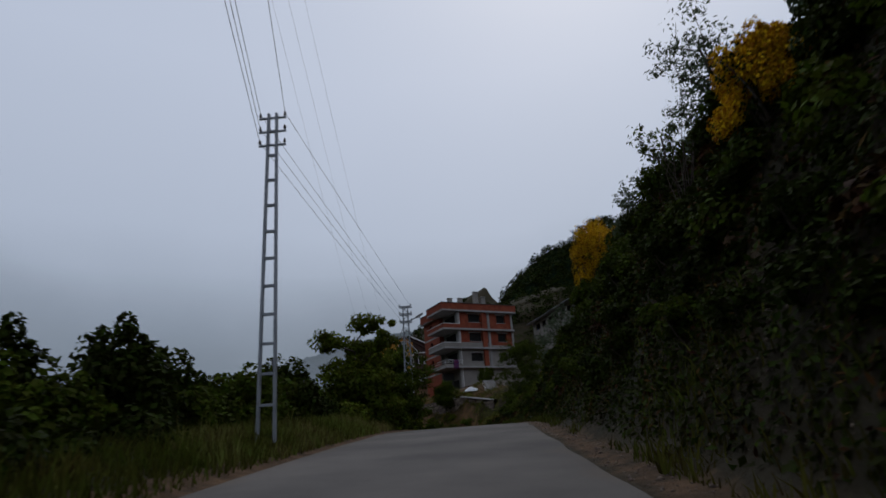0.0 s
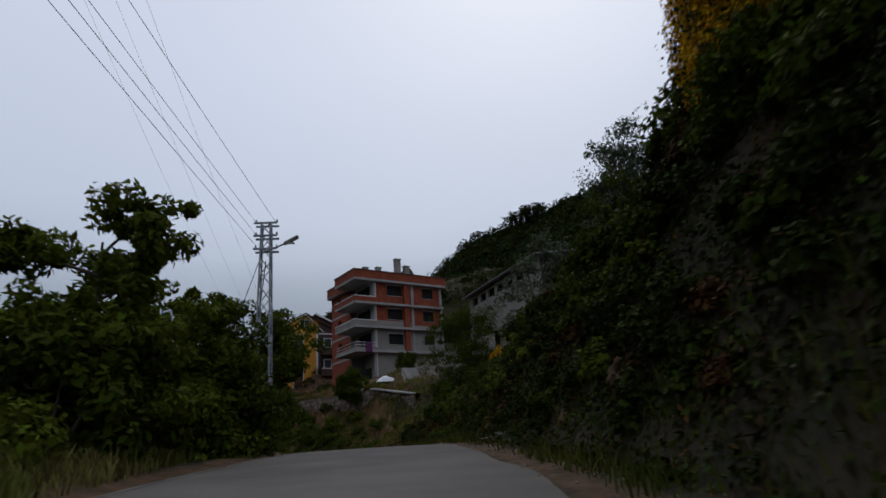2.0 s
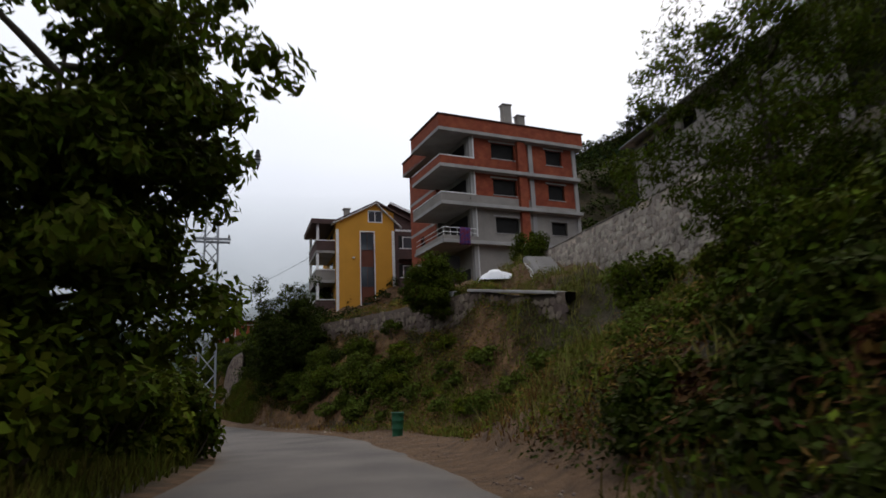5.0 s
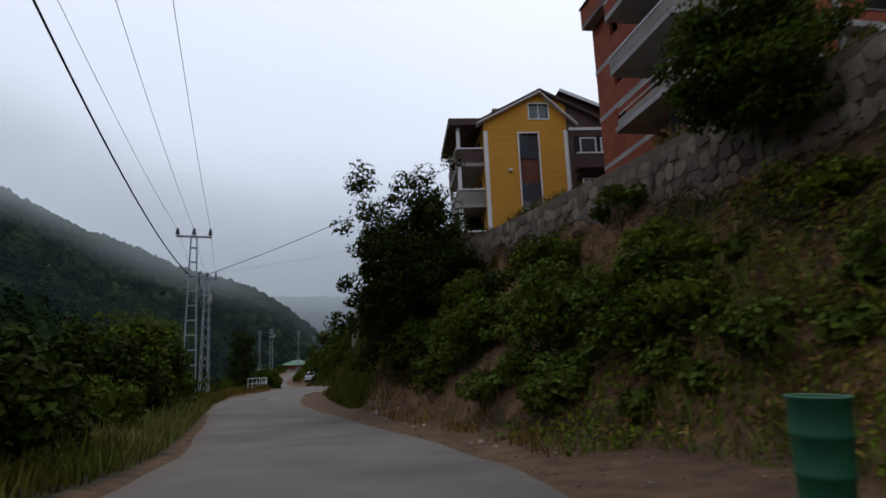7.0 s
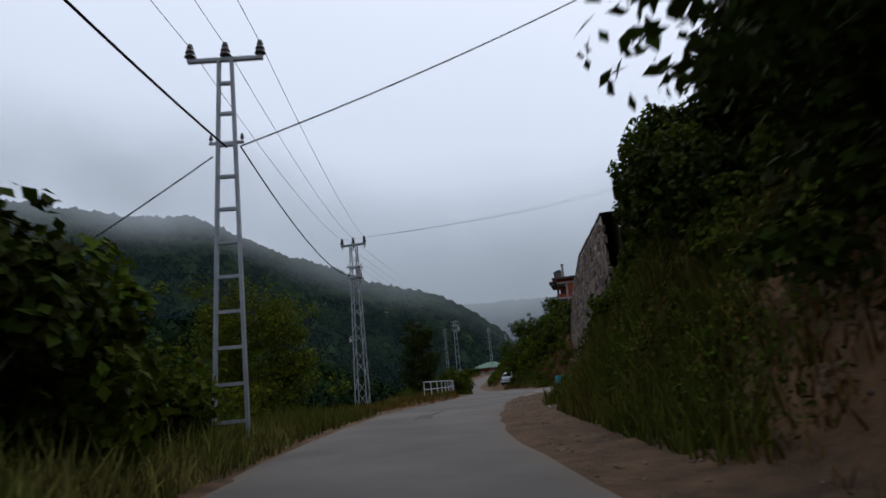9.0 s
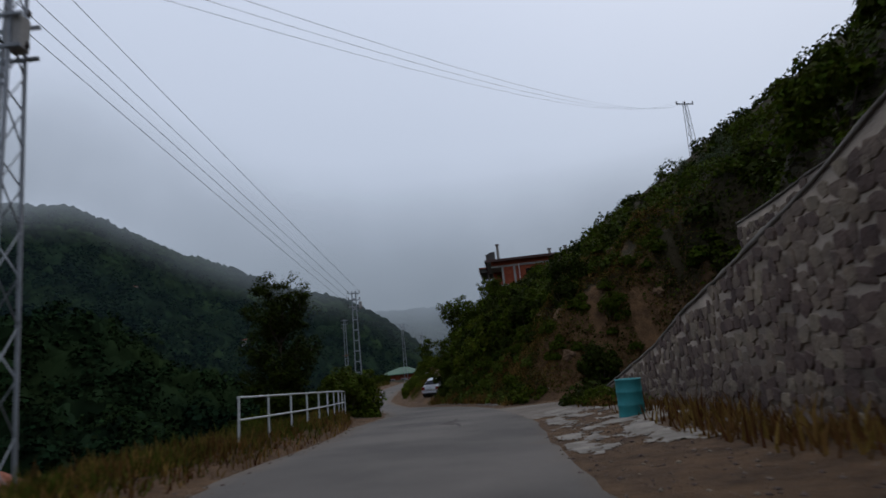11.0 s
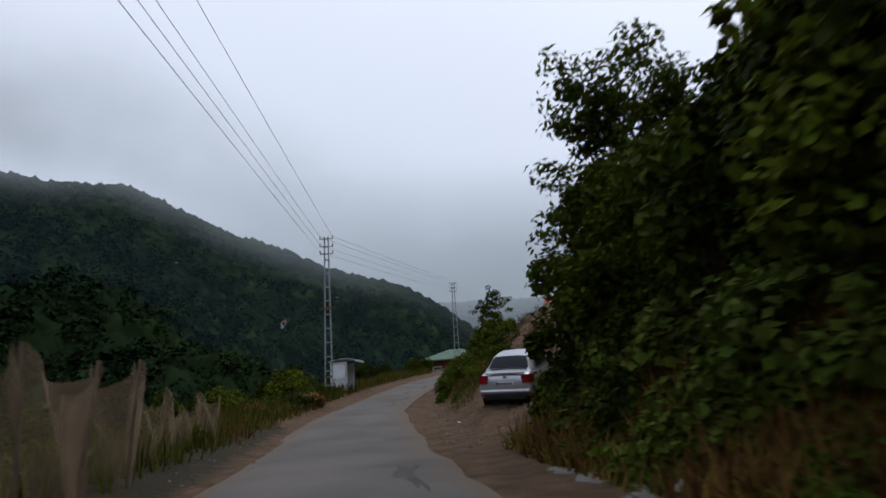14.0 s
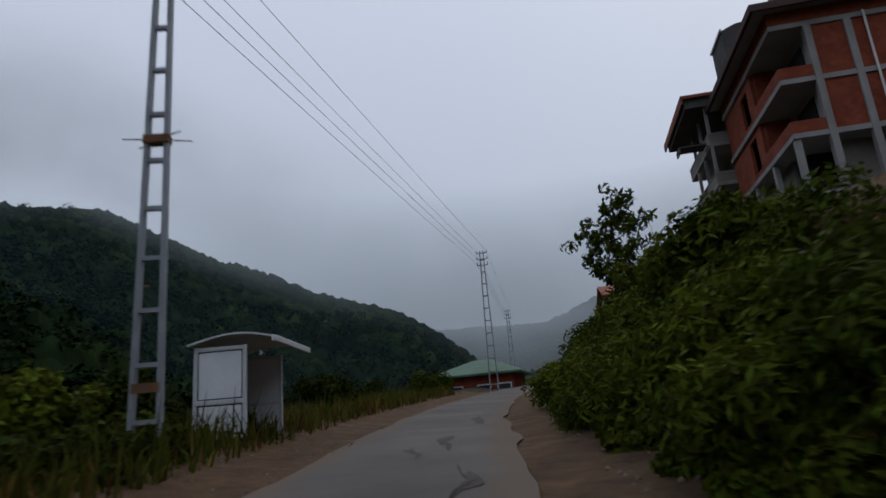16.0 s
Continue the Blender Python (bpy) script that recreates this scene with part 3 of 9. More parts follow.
# ---- ground sheet beside the road ----
def ground():
    ss = np.concatenate([np.arange(-27, 0, 3.0), np.arange(0, 212, 0.75), np.arange(212, 320, 3.0)])
    dd = np.concatenate([[-58, -50, -43, -36, -30], np.arange(-26, -9, 1.6), np.arange(-9, -2.6, 0.45), [-2.2, -0.5, 1.0],
                         np.arange(1.5, 9, 0.4), np.arange(9, 16, 0.7), np.arange(16, 26, 1.2), [28, 32, 37, 43, 50, 58, 66]])
    s, d = np.meshgrid(ss, dd, indexing="ij")
    h = height(s, d)
    h = np.where((d > 0.2 - valley_edge(s)) & (d < 1.3), h - 0.06, h)
    p = at(s.ravel(), d.ravel(), h.ravel())
    n, k = s.shape
    i = np.arange(n * k).reshape(n, k)
    f = np.stack([i[:-1, :-1], i[:-1, 1:], i[1:, 1:], i[1:, :-1]], -1).reshape(-1, 4)
    me = mesh_np("ground", p, f)
    jit = np.array([noise.noise(Vector((a * 0.3, b * 0.3, 0))) for a, b in zip(s.ravel(), d.ravel())]).reshape(s.shape)
    # bare earth along the shoulders, the lay-by, the yard entrance and the track
    soil = np.clip(1 - (np.abs(d - 2.0) - np.where(s < 56, 0.15, 0.9)) / np.where(s < 56, 0.5, 0.9), 0, 1) * np.where(s < 56, 0.6, 1.0)
    soil = np.maximum(soil, np.clip(1 - (-d - valley_edge(s) - 0.2) / 0.5, 0, 1) * (d < 0) * 0.6)
    for a, b, lo, hi in ((58, 80, 1, 6.8), (80, 100, 1, 3.8), (108, 142, 1, 5.2), (140, 150.5, 1, 14), (174, 180, 1, 4.6), (180, 184, 1, 6.2), (120, 152, -5.0, -3), (184, 236, -5.4, -2.4), (184, 236, 1, 2.3), (150, 184, 1, 2.7)):
        soil = np.maximum(soil, ((s > a) & (s < b) & (d > lo) & (d < hi)) * 1.0)
    track = np.interp(s, (176, 181, 190, 200, 212, 226), (4.6, 4.6, 7.2, 8.7, 12.8, 18))
    soil = np.maximum(soil, ((s > 180) & (s < 230) & (np.abs(d - track) < 2.3)) * 1.0)
    soil = np.maximum(soil, ((s > 74) & (s < 112) & (d > 9) & (d < 30)) * 0.7)
    slope = np.hypot(np.gradient(h, axis=1) / np.maximum(np.gradient(d, axis=1), 0.01), np.gradient(h, axis=0) / np.gradient(s, axis=0))
    rock = np.clip((slope - 0.75) / 0.8, 0, 1) * np.clip((np.where((s > 142) & (s < 156), 13.0, np.where(s > 186, 15.0, np.where(s > 112, 7.0, 9.0))) - d) / 2.5, 0, 1) * (d > 0)
    rock = np.clip(rock * np.where(s < 56, 0.12, np.where((s > 84) & (s < 113), 0.7, 0.85)) + jit * 0.5 * (rock > 0.05), 0, 1)
    for nm, arr in (("soil", soil), ("rock", rock)):
        me.attributes.new(nm, "FLOAT", "POINT").data.foreach_set("value", arr.ravel().astype(np.float32))
    tagged(part_me("ground", me, GROUND, smooth=True), "grassy verge, bare earth shoulder and steep cut bank", "ground", kind="structure")


def road():
    ss = np.arange(-27, 318, 0.8)
    u = np.linspace(0, 1, 13)
    e1 = np.array([noise.noise(Vector((a * 0.35, 1, 0))) for a in ss]) * 0.22 + np.array([noise.noise(Vector((a * 1.7, 7, 0))) for a in ss]) * 0.08
    e2 = np.array([noise.noise(Vector((a * 0.35, 9, 0))) for a in ss]) * 0.25 + np.array([noise.noise(Vector((a * 1.7, 4, 0))) for a in ss]) * 0.10
    left = e1 - valley_edge(ss)
    right = np.interp(ss, (-40, 20, 34, 42, 52, 64, 70, 76, 85, 93, 102, 110, 118, 150, 158, 165, 172, 182, 190, 200, 330), (2.1, 2.2, 2.25, 2.35, 2.1, 1.8, 1.9, 2.7, 2.6, 2.3, 1.1, 1.2, 1.8, 2.4, 2.0, 1.5, 1.25, 1.1, 0.6, 0.9, 1.5)) + e2
    s = np.repeat(ss[:, None], 13, 1)
    d = left[:, None] * (1 - u) + right[:, None] * u
    h = 0.045 * (1 - (2 * u - 1) ** 6)[None, :] + 0.0 * s - 0.02
    p = at(s.ravel(), d.ravel(), h.ravel())
    i = np.arange(s.size).reshape(s.shape)
    f = np.stack([i[:-1, :-1], i[:-1, 1:], i[1:, 1:], i[1:, :-1]], -1).reshape(-1, 4)
    me = mesh_np("road", p, f)
    dust = np.clip(np.abs(2 * u - 1) * 1.6 - 1.05, 0, 0.6)[None, :] + np.clip((s - 150) / 60, 0, 0.16) + np.clip((s - 180) / 10, 0, 0.3) * np.clip(np.abs(2 * u - 1) * 1.6 - 0.6, 0, 1)[None, :]
    me.attributes.new("dust", "FLOAT", "POINT").data.foreach_set("value", dust.ravel().astype(np.float32))
    tagged(part_me("road", me, ASPHALT, smooth=True), "narrow worn grey asphalt road with crumbling edges", "road", kind="structure")


def edge_line(label, inset, s0, s1, seed):
    """A worn painted line, broken where it has rubbed off."""
    rng = np.random.default_rng(seed)
    V, F = [], []
    s = s0
    while s < s1:
        n = rng.uniform(0.6, 4.5)
        for a in np.arange(s, s + n, 0.3):
            k = len(V)
            w = 0.035 + 0.02 * rng.uniform()
            for q, e in ((a, -w), (a, w), (a + 0.3, w), (a + 0.3, -w)):
                V.append(at(q, e - valley_edge(q) + inset, 0.014))
            F.append((k, k + 1, k + 2, k + 3))
        s += n + rng.uniform(0.1, 1.6)
    tagged(part_me("trim", mesh_np("trim", V, F), PAINTLINE), label, "road marking", kind="structure")


def apron():
    """Dusty paved mouth of the yard entrance."""
    ss, dd = np.arange(138.5, 149.2, 0.6), np.linspace(1.4, 13.5, 18)
    s, d = np.meshgrid(ss, dd, indexing="ij")
    e = np.array([noise.noise(Vector((a * 0.5, 5, 0))) for a in ss])[:, None]
    d = 1.1 + (d - 1.4) * (0.76 + 0.2 * e + 0.28 * np.clip(np.sin((s - 138.5) / 10.7 * math.pi), 0, 1))
    d = np.where(s < 144.2, np.minimum(d, 4.4 + np.clip(s - 142.6, 0, 2) * 2.5), d)
    drop = 0.0
    ends = np.clip(np.minimum(s - 138.5, 149.2 - s) / 1.2, 0, 1) * np.clip((d - 1.1) / 0.5, 0, 1)
    p = at(s.ravel(), d.ravel(), (height(s, d) - 0.08 + 0.1 * ends - drop).ravel())
    i = np.arange(s.size).reshape(s.shape)
    me = mesh_np("pavement", p, np.stack([i[:-1, :-1], i[:-1, 1:], i[1:, 1:], i[1:, :-1]], -1).reshape(-1, 4))
    dust = np.clip(0.25 + 0.3 * (d - 1.4) / 7, 0, 0.6)
    me.attributes.new("dust", "FLOAT", "POINT").data.foreach_set("value", dust.ravel().astype(np.float32))
    tagged(part_me("pavement", me, YARD, smooth=True), "dusty worn paving at the yard entrance", "pavement", kind="structure")


apron()
edge_line("worn white edge line on the valley side of the asphalt", 0.42, 26, 58, 91)


# ---- the far side of the valley and the slopes behind ----
EYE = np.array([-35.0, 130.0, 4.5])


def hill(name, label, prof, dist, near, foot, seed, step=3.0, roll=7.0):
    """A wooded hill seen across the valley: prof gives (azimuth, elevation) of its crest at a distance."""
    az = np.arange(prof[0][0], prof[-1][0], math.degrees(step / dist))
    el = np.interp(az, [q[0] for q in prof], [q[1] for q in prof])
    w = np.linspace(0, 1, int((dist - near) / (step * 1.1)))
    a, v = np.meshgrid(np.radians(az), w, indexing="ij")
    top = dist * np.tan(np.radians(el))[:, None]
    r = near + (dist - near) * v
    z = foot + (top - foot) * (v ** 0.9)
    x, y = EYE[0] - np.sin(a) * r, EYE[1] + np.cos(a) * r
    gul = np.array([noise.fractal(Vector((p / 150, q / 150, seed)), 0.8, 2, 5) for p, q in zip(x.ravel(), y.ravel())]).reshape(a.shape)
    z = z + gul * roll * 2.6 * np.sin(np.clip(v, 0, 1) * math.pi) ** 0.6
    cell = np.array([noise.voronoi(Vector((p / 7.5, q / 7.5, t / 9)))[0][0] for p, q, t in zip(x.ravel(), y.ravel(), z.ravel())]).reshape(a.shape)
    fine = np.array([noise.noise(Vector((p / 3.1, q / 3.1, t / 3.1))) for p, q, t in zip(x.ravel(), y.ravel(), z.ravel())]).reshape(a.shape)
    z = z + np.clip(1 - cell * 1.3, 0, 1) * roll * 0.95 + fine * roll * 0.4
    p = np.stack([x, y, z + 4.5], -1).reshape(-1, 3)
    i = np.arange(a.size).reshape(a.shape)
    f = np.stack([i[:-1, :-1], i[:-1, 1:], i[1:, 1:], i[1:, :-1]], -1).reshape(-1, 4)
    tagged(part_me(name, mesh_np(name, p, f), FOREST, smooth=True), label, "wooded hill", kind="structure")
    return np.stack([x, y, z + 4.5], -1)


def far_land():
    n = 60
    g = np.linspace(-2400, 2400, n)
    x, y = np.meshgrid(g, g, indexing="ij")
    z = -75 + 0.0 * x
    i = np.arange(n * n).reshape(n, n)
    f = np.stack([i[:-1, :-1], i[1:, :-1], i[1:, 1:], i[:-1, 1:]], -1).reshape(-1, 4)
    tagged(part_me("backdrop_ground", mesh_np("backdrop_ground", np.stack([x, y, z], -1).reshape(-1, 3), f), FOREST), "dark wooded valley floor", "valley", kind="structure")


ground()
road()
far_land()
CREST = ((23, 0.5), (24.5, 2.2), (26.5, 4.3), (28.5, 5.9), (30.4, 7.4), (33, 8.9), (37, 10.0), (40, 10.8), (43, 11.9), (47.5, 13.5), (52, 15.5), (56, 17.2), (61, 17.0), (70, 17.7), (95, 19), (130, 17), (175, 12))
MOUNTAIN = hill("backdrop_hill", "dark green wooded mountainside under low cloud", CREST, 650, 70, -50, 3.0)
hill("backdrop_hill", "distant blue-grey ridge closing the valley",
     ((-70, 9), (-20, 14), (4, 12.5), (13, 10.2), (20, 7.4), (28, 7.4), (34, 7.6), (40, 6)), 1500, 500, -60, 8.0, 9.0, 10)

RIDGE = hill("backdrop_hill", "dark wooded ridge rising behind the houses",
     ((-75, 22), (-52, 28.6), (-43, 28.4), (-37, 27.0), (-33.4, 26.6), (-31.4, 26.6), (-28, 25.8), (-24, 24), (-18, 18)), 186, 96, 4, 5.0, 2.2, 3.0)


def smooth01(x):
    x = np.clip(x, 0, 1)
    return x * x * (3 - 2 * x)


def haze_sheet(name, label, mat, r, az0, az1, z0, z1, density):
    """A tall curved sheet that imitates cloud and haze in the valley; density(azimuth, height) from 0 to 1."""
    a, zz = np.meshgrid(np.linspace(az0, az1, 120), np.linspace(z0, z1, 50), indexing="ij")
    ra = np.radians(a)
    p = np.stack([EYE[0] - np.sin(ra) * r, EYE[1] + np.cos(ra) * r, zz], -1).reshape(-1, 3)
    i = np.arange(a.size).reshape(a.shape)
    f = np.stack([i[:-1, :-1], i[1:, :-1], i[1:, 1:], i[:-1, 1:]], -1).reshape(-1, 4)
    me = mesh_np(name, p, f)
    u = (a - az0) / (az1 - az0)
    thin = density(a, zz) * smooth01(np.minimum(u, 1 - u) / 0.2)
    me.attributes.new("thin", "FLOAT", "POINT").data.foreach_set("value", thin.ravel().astype(np.float32))
    ob = tagged(part_me(name, me, mat, smooth=True), label, "low cloud", kind="structure")
    ob.visible_shadow = False


def crest_haze_glow(az, z):
    """Density of the crest's haze sheet: thickest where the mountain is highest, gone well above it."""
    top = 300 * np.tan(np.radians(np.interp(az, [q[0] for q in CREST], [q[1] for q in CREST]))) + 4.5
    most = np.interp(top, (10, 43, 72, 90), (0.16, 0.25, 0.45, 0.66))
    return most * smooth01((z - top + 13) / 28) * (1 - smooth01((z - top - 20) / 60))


# added sheet glowing sky-grey, fades the crest like low cloud
haze_sheet("backdrop_haze_sheet", "glowing see-through sheet imitating low grey cloud on the mountain crest", haze_sheet_material("crest_haze_glow", (0.245, 0.28, 0.345), 0.02, 1.0), 300, 8, 178, -60, 220, crest_haze_glow)
# haze put in as a faint blue sheet before the mountainside
haze_sheet("backdrop_haze_sheet", "thin blue-tinted sheet imitating haze across the valley", haze_sheet_material("valley_haze_tint", (0.48, 0.74, 0.9)), 230, 0, 178, -80, 180,
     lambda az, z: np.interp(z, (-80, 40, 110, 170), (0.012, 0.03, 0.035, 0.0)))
# second glowing sheet, paints grey haze over the far ridge
haze_sheet("backdrop_haze_sheet", "glowing see-through sheet imitating grey haze before the distant ridge", haze_sheet_material("ridge_haze_glow", (0.185, 0.217, 0.27), 0.004, 1.0), 900, -75, 60, -80, 320,
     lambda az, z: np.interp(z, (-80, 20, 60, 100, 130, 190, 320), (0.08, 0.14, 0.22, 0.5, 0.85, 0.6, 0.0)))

# ---- plants ----
RNG = np.random.default_rng(7)


def unit(v):
    return v / np.maximum(np.linalg.norm(v, axis=-1, keepdims=True), 1e-6)


def leaves_mesh(name, c, n, size, aspect=0.6, rng=RNG, droop=0.3, fold=0.25):
    """Leaves as folded kites: centres c, facing n, length size (arrays)."""
    k = len(c)
    n = unit(n + rng.normal(0, 0.45, (k, 3)))
    t = unit(np.cross(n, rng.normal(0, 1, (k, 3))))
    t[:, 2] -= droop
    t = unit(t)
    b = unit(np.cross(n, t))
    L = size[:, None] if isinstance(size, np.ndarray) else np.full((k, 1), size)
    L = L * rng.uniform(0.7, 1.25, (k, 1))
    w = L * aspect * 0.5
    p0 = c - t * L * 0.5
    p2 = c + t * L * 0.5
    m = c + t * L * 0.05
    p1 = m + b * w + n * w * fold
    p3 = m - b * w + n * w * fold
    v = np.stack([p0, p1, p2, p3], 1).reshape(-1, 3)
    i = np.arange(k)[:, None] * 4
    f = np.concatenate([i + np.array([[0, 1, 2]]), i + np.array([[0, 2, 3]])], 0)
    return mesh_np(name, v, f)


def stems_mesh(name, paths):
    """Tapered branches: a list of (points, radius at base, radius at tip)."""
    V, F = [], []
    o = 0
    for pts, r0, r1 in paths:
        pts = np.asarray(pts)
        m = len(pts)
        t = unit(np.gradient(pts, axis=0))
        a = unit(np.cross(t, np.array([0.31, 0.77, 0.55])))
        b = np.cross(t, a)
        ang = np.arange(5) * 2 * math.pi / 5
        r = np.linspace(r0, r1, m)[:, None, None]
        ring = pts[:, None] + r * (np.cos(ang)[None, :, None] * a[:, None] + np.sin(ang)[None, :, None] * b[:, None])
        V.append(ring.reshape(-1, 3))
        for k in range(m - 1):
            for q in range(5):
                F.append((o + k * 5 + q, o + k * 5 + (q + 1) % 5, o + (k + 1) * 5 + (q + 1) % 5, o + (k + 1) * 5 + q))
        o += m * 5
    return mesh_np(name, np.concatenate(V), F)


def bend(a, b, rng, k=5, wob=0.1):
    a, b = np.asarray(a, float), np.asarray(b, float)
    u = np.linspace(0, 1, k)[:, None]
    L = np.linalg.norm(b - a)
    p = a + (b - a) * u + np.sin(u * math.pi) * rng.normal(0, wob * L, 3)
    return p


def shrub_meshes(seed, r, h, count, leaf, stems=7, aspect=0.65, arch=0.0, clump=0.34, n_clump=22):
    """Stems and leaves of a bush of radius r and height h, in clumps with gaps."""
    rng = np.random.default_rng(seed)
    paths, tips = [], []
    for k in range(stems):
        a = rng.uniform(0, 2 * math.pi)
        q = rng.uniform(0.25, 0.95)
        tip = np.array([math.cos(a) * r * q, math.sin(a) * r * q, h * rng.uniform(0.55, 0.98) * (1.05 - 0.35 * q)])
        paths.append((bend((math.cos(a) * 0.12, math.sin(a) * 0.12, -0.3), tip, rng), 0.02 + 0.012 * h, 0.006))
        tips.append(tip)
    cen = []
    for k in range(n_clump):
        a, q = rng.uniform(0, 2 * math.pi), math.sqrt(rng.uniform(0.02, 1))
        z = rng.uniform(0.12, 1.0)
        wide = math.sqrt(max(0.05, 1 - (z - 0.35) ** 2 / 0.55))
        cen.append((math.cos(a) * q * r * wide * 0.85, math.sin(a) * q * r * wide * 0.85, z * h * (1.0 - 0.22 * q)))
    cen = np.array(cen + [tuple(t) for t in tips])
    which = rng.integers(0, len(cen), count)
    sz = rng.uniform(0.5, 1.2, len(cen)) * clump
    dirs = unit(rng.normal(0, 1, (count, 3)))
    c = cen[which] + dirs * (sz[which] * rng.uniform(0.45, 1.0, count) ** 0.5)[:, None] * np.array([r, r, h * 0.75]) * 0.9
    c[:, 2] = np.maximum(c[:, 2], 0.04)
    nrm = unit(dirs + np.array([0, 0, 0.7]))
    return stems_mesh("stem", paths), leaves_mesh("foliage", c, nrm, np.full(count, leaf), aspect, rng)


def plant(name, label, category, meshes, mats, m, group="", names=("stem", "foliage")):
    e = thing(name, label, category, m, group)
    for nm, me, mt in zip(names, meshes, mats):
        part_me(nm, me, mt, e)
    return e


def tree_meshes(seed, h, crown_r, crown_h, count, leaf, lean=(0, 0), aspect=0.45, limbs=9, trunk=0.16, base=0.3, droop=0.4, clumps=60, clump=0.8):
    """Trunk with limbs and an uneven crown of leaf clumps."""
    rng = np.random.default_rng(seed)
    top = np.array([lean[0], lean[1], h * 0.86])
    tr = bend((0, 0, -0.4), top, rng, 8, 0.03)
    paths = [(tr, trunk, 0.03)]
    cen = []
    for k in range(limbs):
        u = base + (0.97 - base) * (k + rng.uniform(0, 0.8)) / limbs
        i = u * (len(tr) - 1)
        p = tr[int(i)] + (tr[min(int(i) + 1, len(tr) - 1)] - tr[int(i)]) * (i - int(i))
        a = k * 2.4 + rng.uniform(-0.5, 0.5)
        w = crown_r * rng.uniform(0.6, 1.05) * math.sqrt(max(0.12, 1 - ((u - 0.45 - base * 0.3) / 0.75) ** 2))
        tip = p + np.array([math.cos(a) * w, math.sin(a) * w, crown_h * rng.uniform(0.05, 0.28)])
        b = bend(p, tip, rng, 5, 0.07)
        paths.append((b, trunk * 0.42, 0.012))
        for q in range(3):
            j = b[2 + q % 3] if 2 + q % 3 < len(b) else b[-1]
            tw = j + rng.normal(0, crown_r * 0.22, 3) + np.array([0, 0, 0.15])
            paths.append((bend(j, tw, rng, 3, 0.05), trunk * 0.14, 0.006))
            cen.append(tw)
        cen += [b[-1], b[3], b[2]]
    cen.append(top + np.array([0, 0, h * 0.1]))
    base_c = np.array(cen)
    extra = base_c[rng.integers(0, len(base_c), clumps)] + rng.normal(0, crown_r * 0.2, (clumps, 3))
    cen = np.concatenate([base_c, extra])
    which = rng.integers(0, len(cen), count)
    sz = rng.uniform(0.4, 1.15, len(cen)) * clump
    dirs = unit(rng.normal(0, 1, (count, 3)))
    c = cen[which] + dirs * (sz[which] * rng.uniform(0.2, 1, count) ** 0.5)[:, None] * np.array([1, 1, 0.7])
    return stems_mesh("trunk", paths), leaves_mesh("crown", c, unit(dirs + np.array([0, 0, 0.6])), np.full(count, leaf), aspect, rng, droop)


def yaw_at(s, d, sink, rz, sc=1.0):
    p = on_ground(s, d, sink)
    return Matrix.Translation(p) @ Matrix.Rotation(rz, 4, "Z") @ Matrix.Scale(sc, 4)


HAZEL = [shrub_meshes(11 + k, 1.25, 1.9, 2300, 0.18, n_clump=20 + 3 * k) for k in range(5)]
LOW = [shrub_meshes(31 + k, 0.85, 0.75, 1000, 0.14, stems=5, n_clump=16, clump=0.4) for k in range(4)]
FERN = [shrub_meshes(41 + k, 0.9, 0.9, 1300, 0.18, stems=8, aspect=0.28, n_clump=18, clump=0.45) for k in range(3)]
TALL = [shrub_meshes(51 + k, 1.6, 3.4, 4200, 0.21, stems=9, n_clump=30, clump=0.3) for k in range(3)]
TREELET = [tree_meshes(61 + k, 3.2, 1.1, 2.0, 1100, 0.16, aspect=0.4, limbs=7, trunk=0.05, clumps=24, clump=0.34) for k in range(3)]
KINDS = {
    "hazel": (HAZEL, "hazel_bush", "broad-leaved green hazel bush growing on the cut bank", "bush"),
    "low": (LOW, "bramble", "low dark bramble sprawling over the bank", "bush"),
    "fern": (FERN, "fern", "feathery green fern clump on the bank", "fern"),
    "tall": (TALL, "tall_bush", "tall leafy bush with arching stems", "bush"),
    "treelet": (TREELET, "young_tree", "thin young tree against the sky on the bank", "tree"),
}


def scatter(kind, s0, s1, d0, d1, n, mats, smin=0.7, smax=1.3, seed=0, label="", sink=0.15):
    rng = np.random.default_rng(1000 + seed)
    meshes, name, lab, cat = KINDS[kind]
    for k in range(n):
        s = s0 + (s1 - s0) * (k + rng.uniform(0.1, 0.9)) / n
        d = rng.uniform(d0, d1)
        if bare(s, d):
            continue
        st, lf = meshes[rng.integers(0, len(meshes))]
        mt = mats[rng.integers(0, len(mats))]
        lf2 = leaf_variant(lf, mt)
        e = thing(name, label or lab, cat, yaw_at(s, d, sink, rng.uniform(0, 6.28), rng.uniform(smin, smax)), "bushes on the bank" if d > 0 else "bushes beside the valley verge")
        tagged(part_me("stem", st, BARK, e), kind="stuff")
        part_me("foliage", lf2, mt, e)


VARIANTS = {}


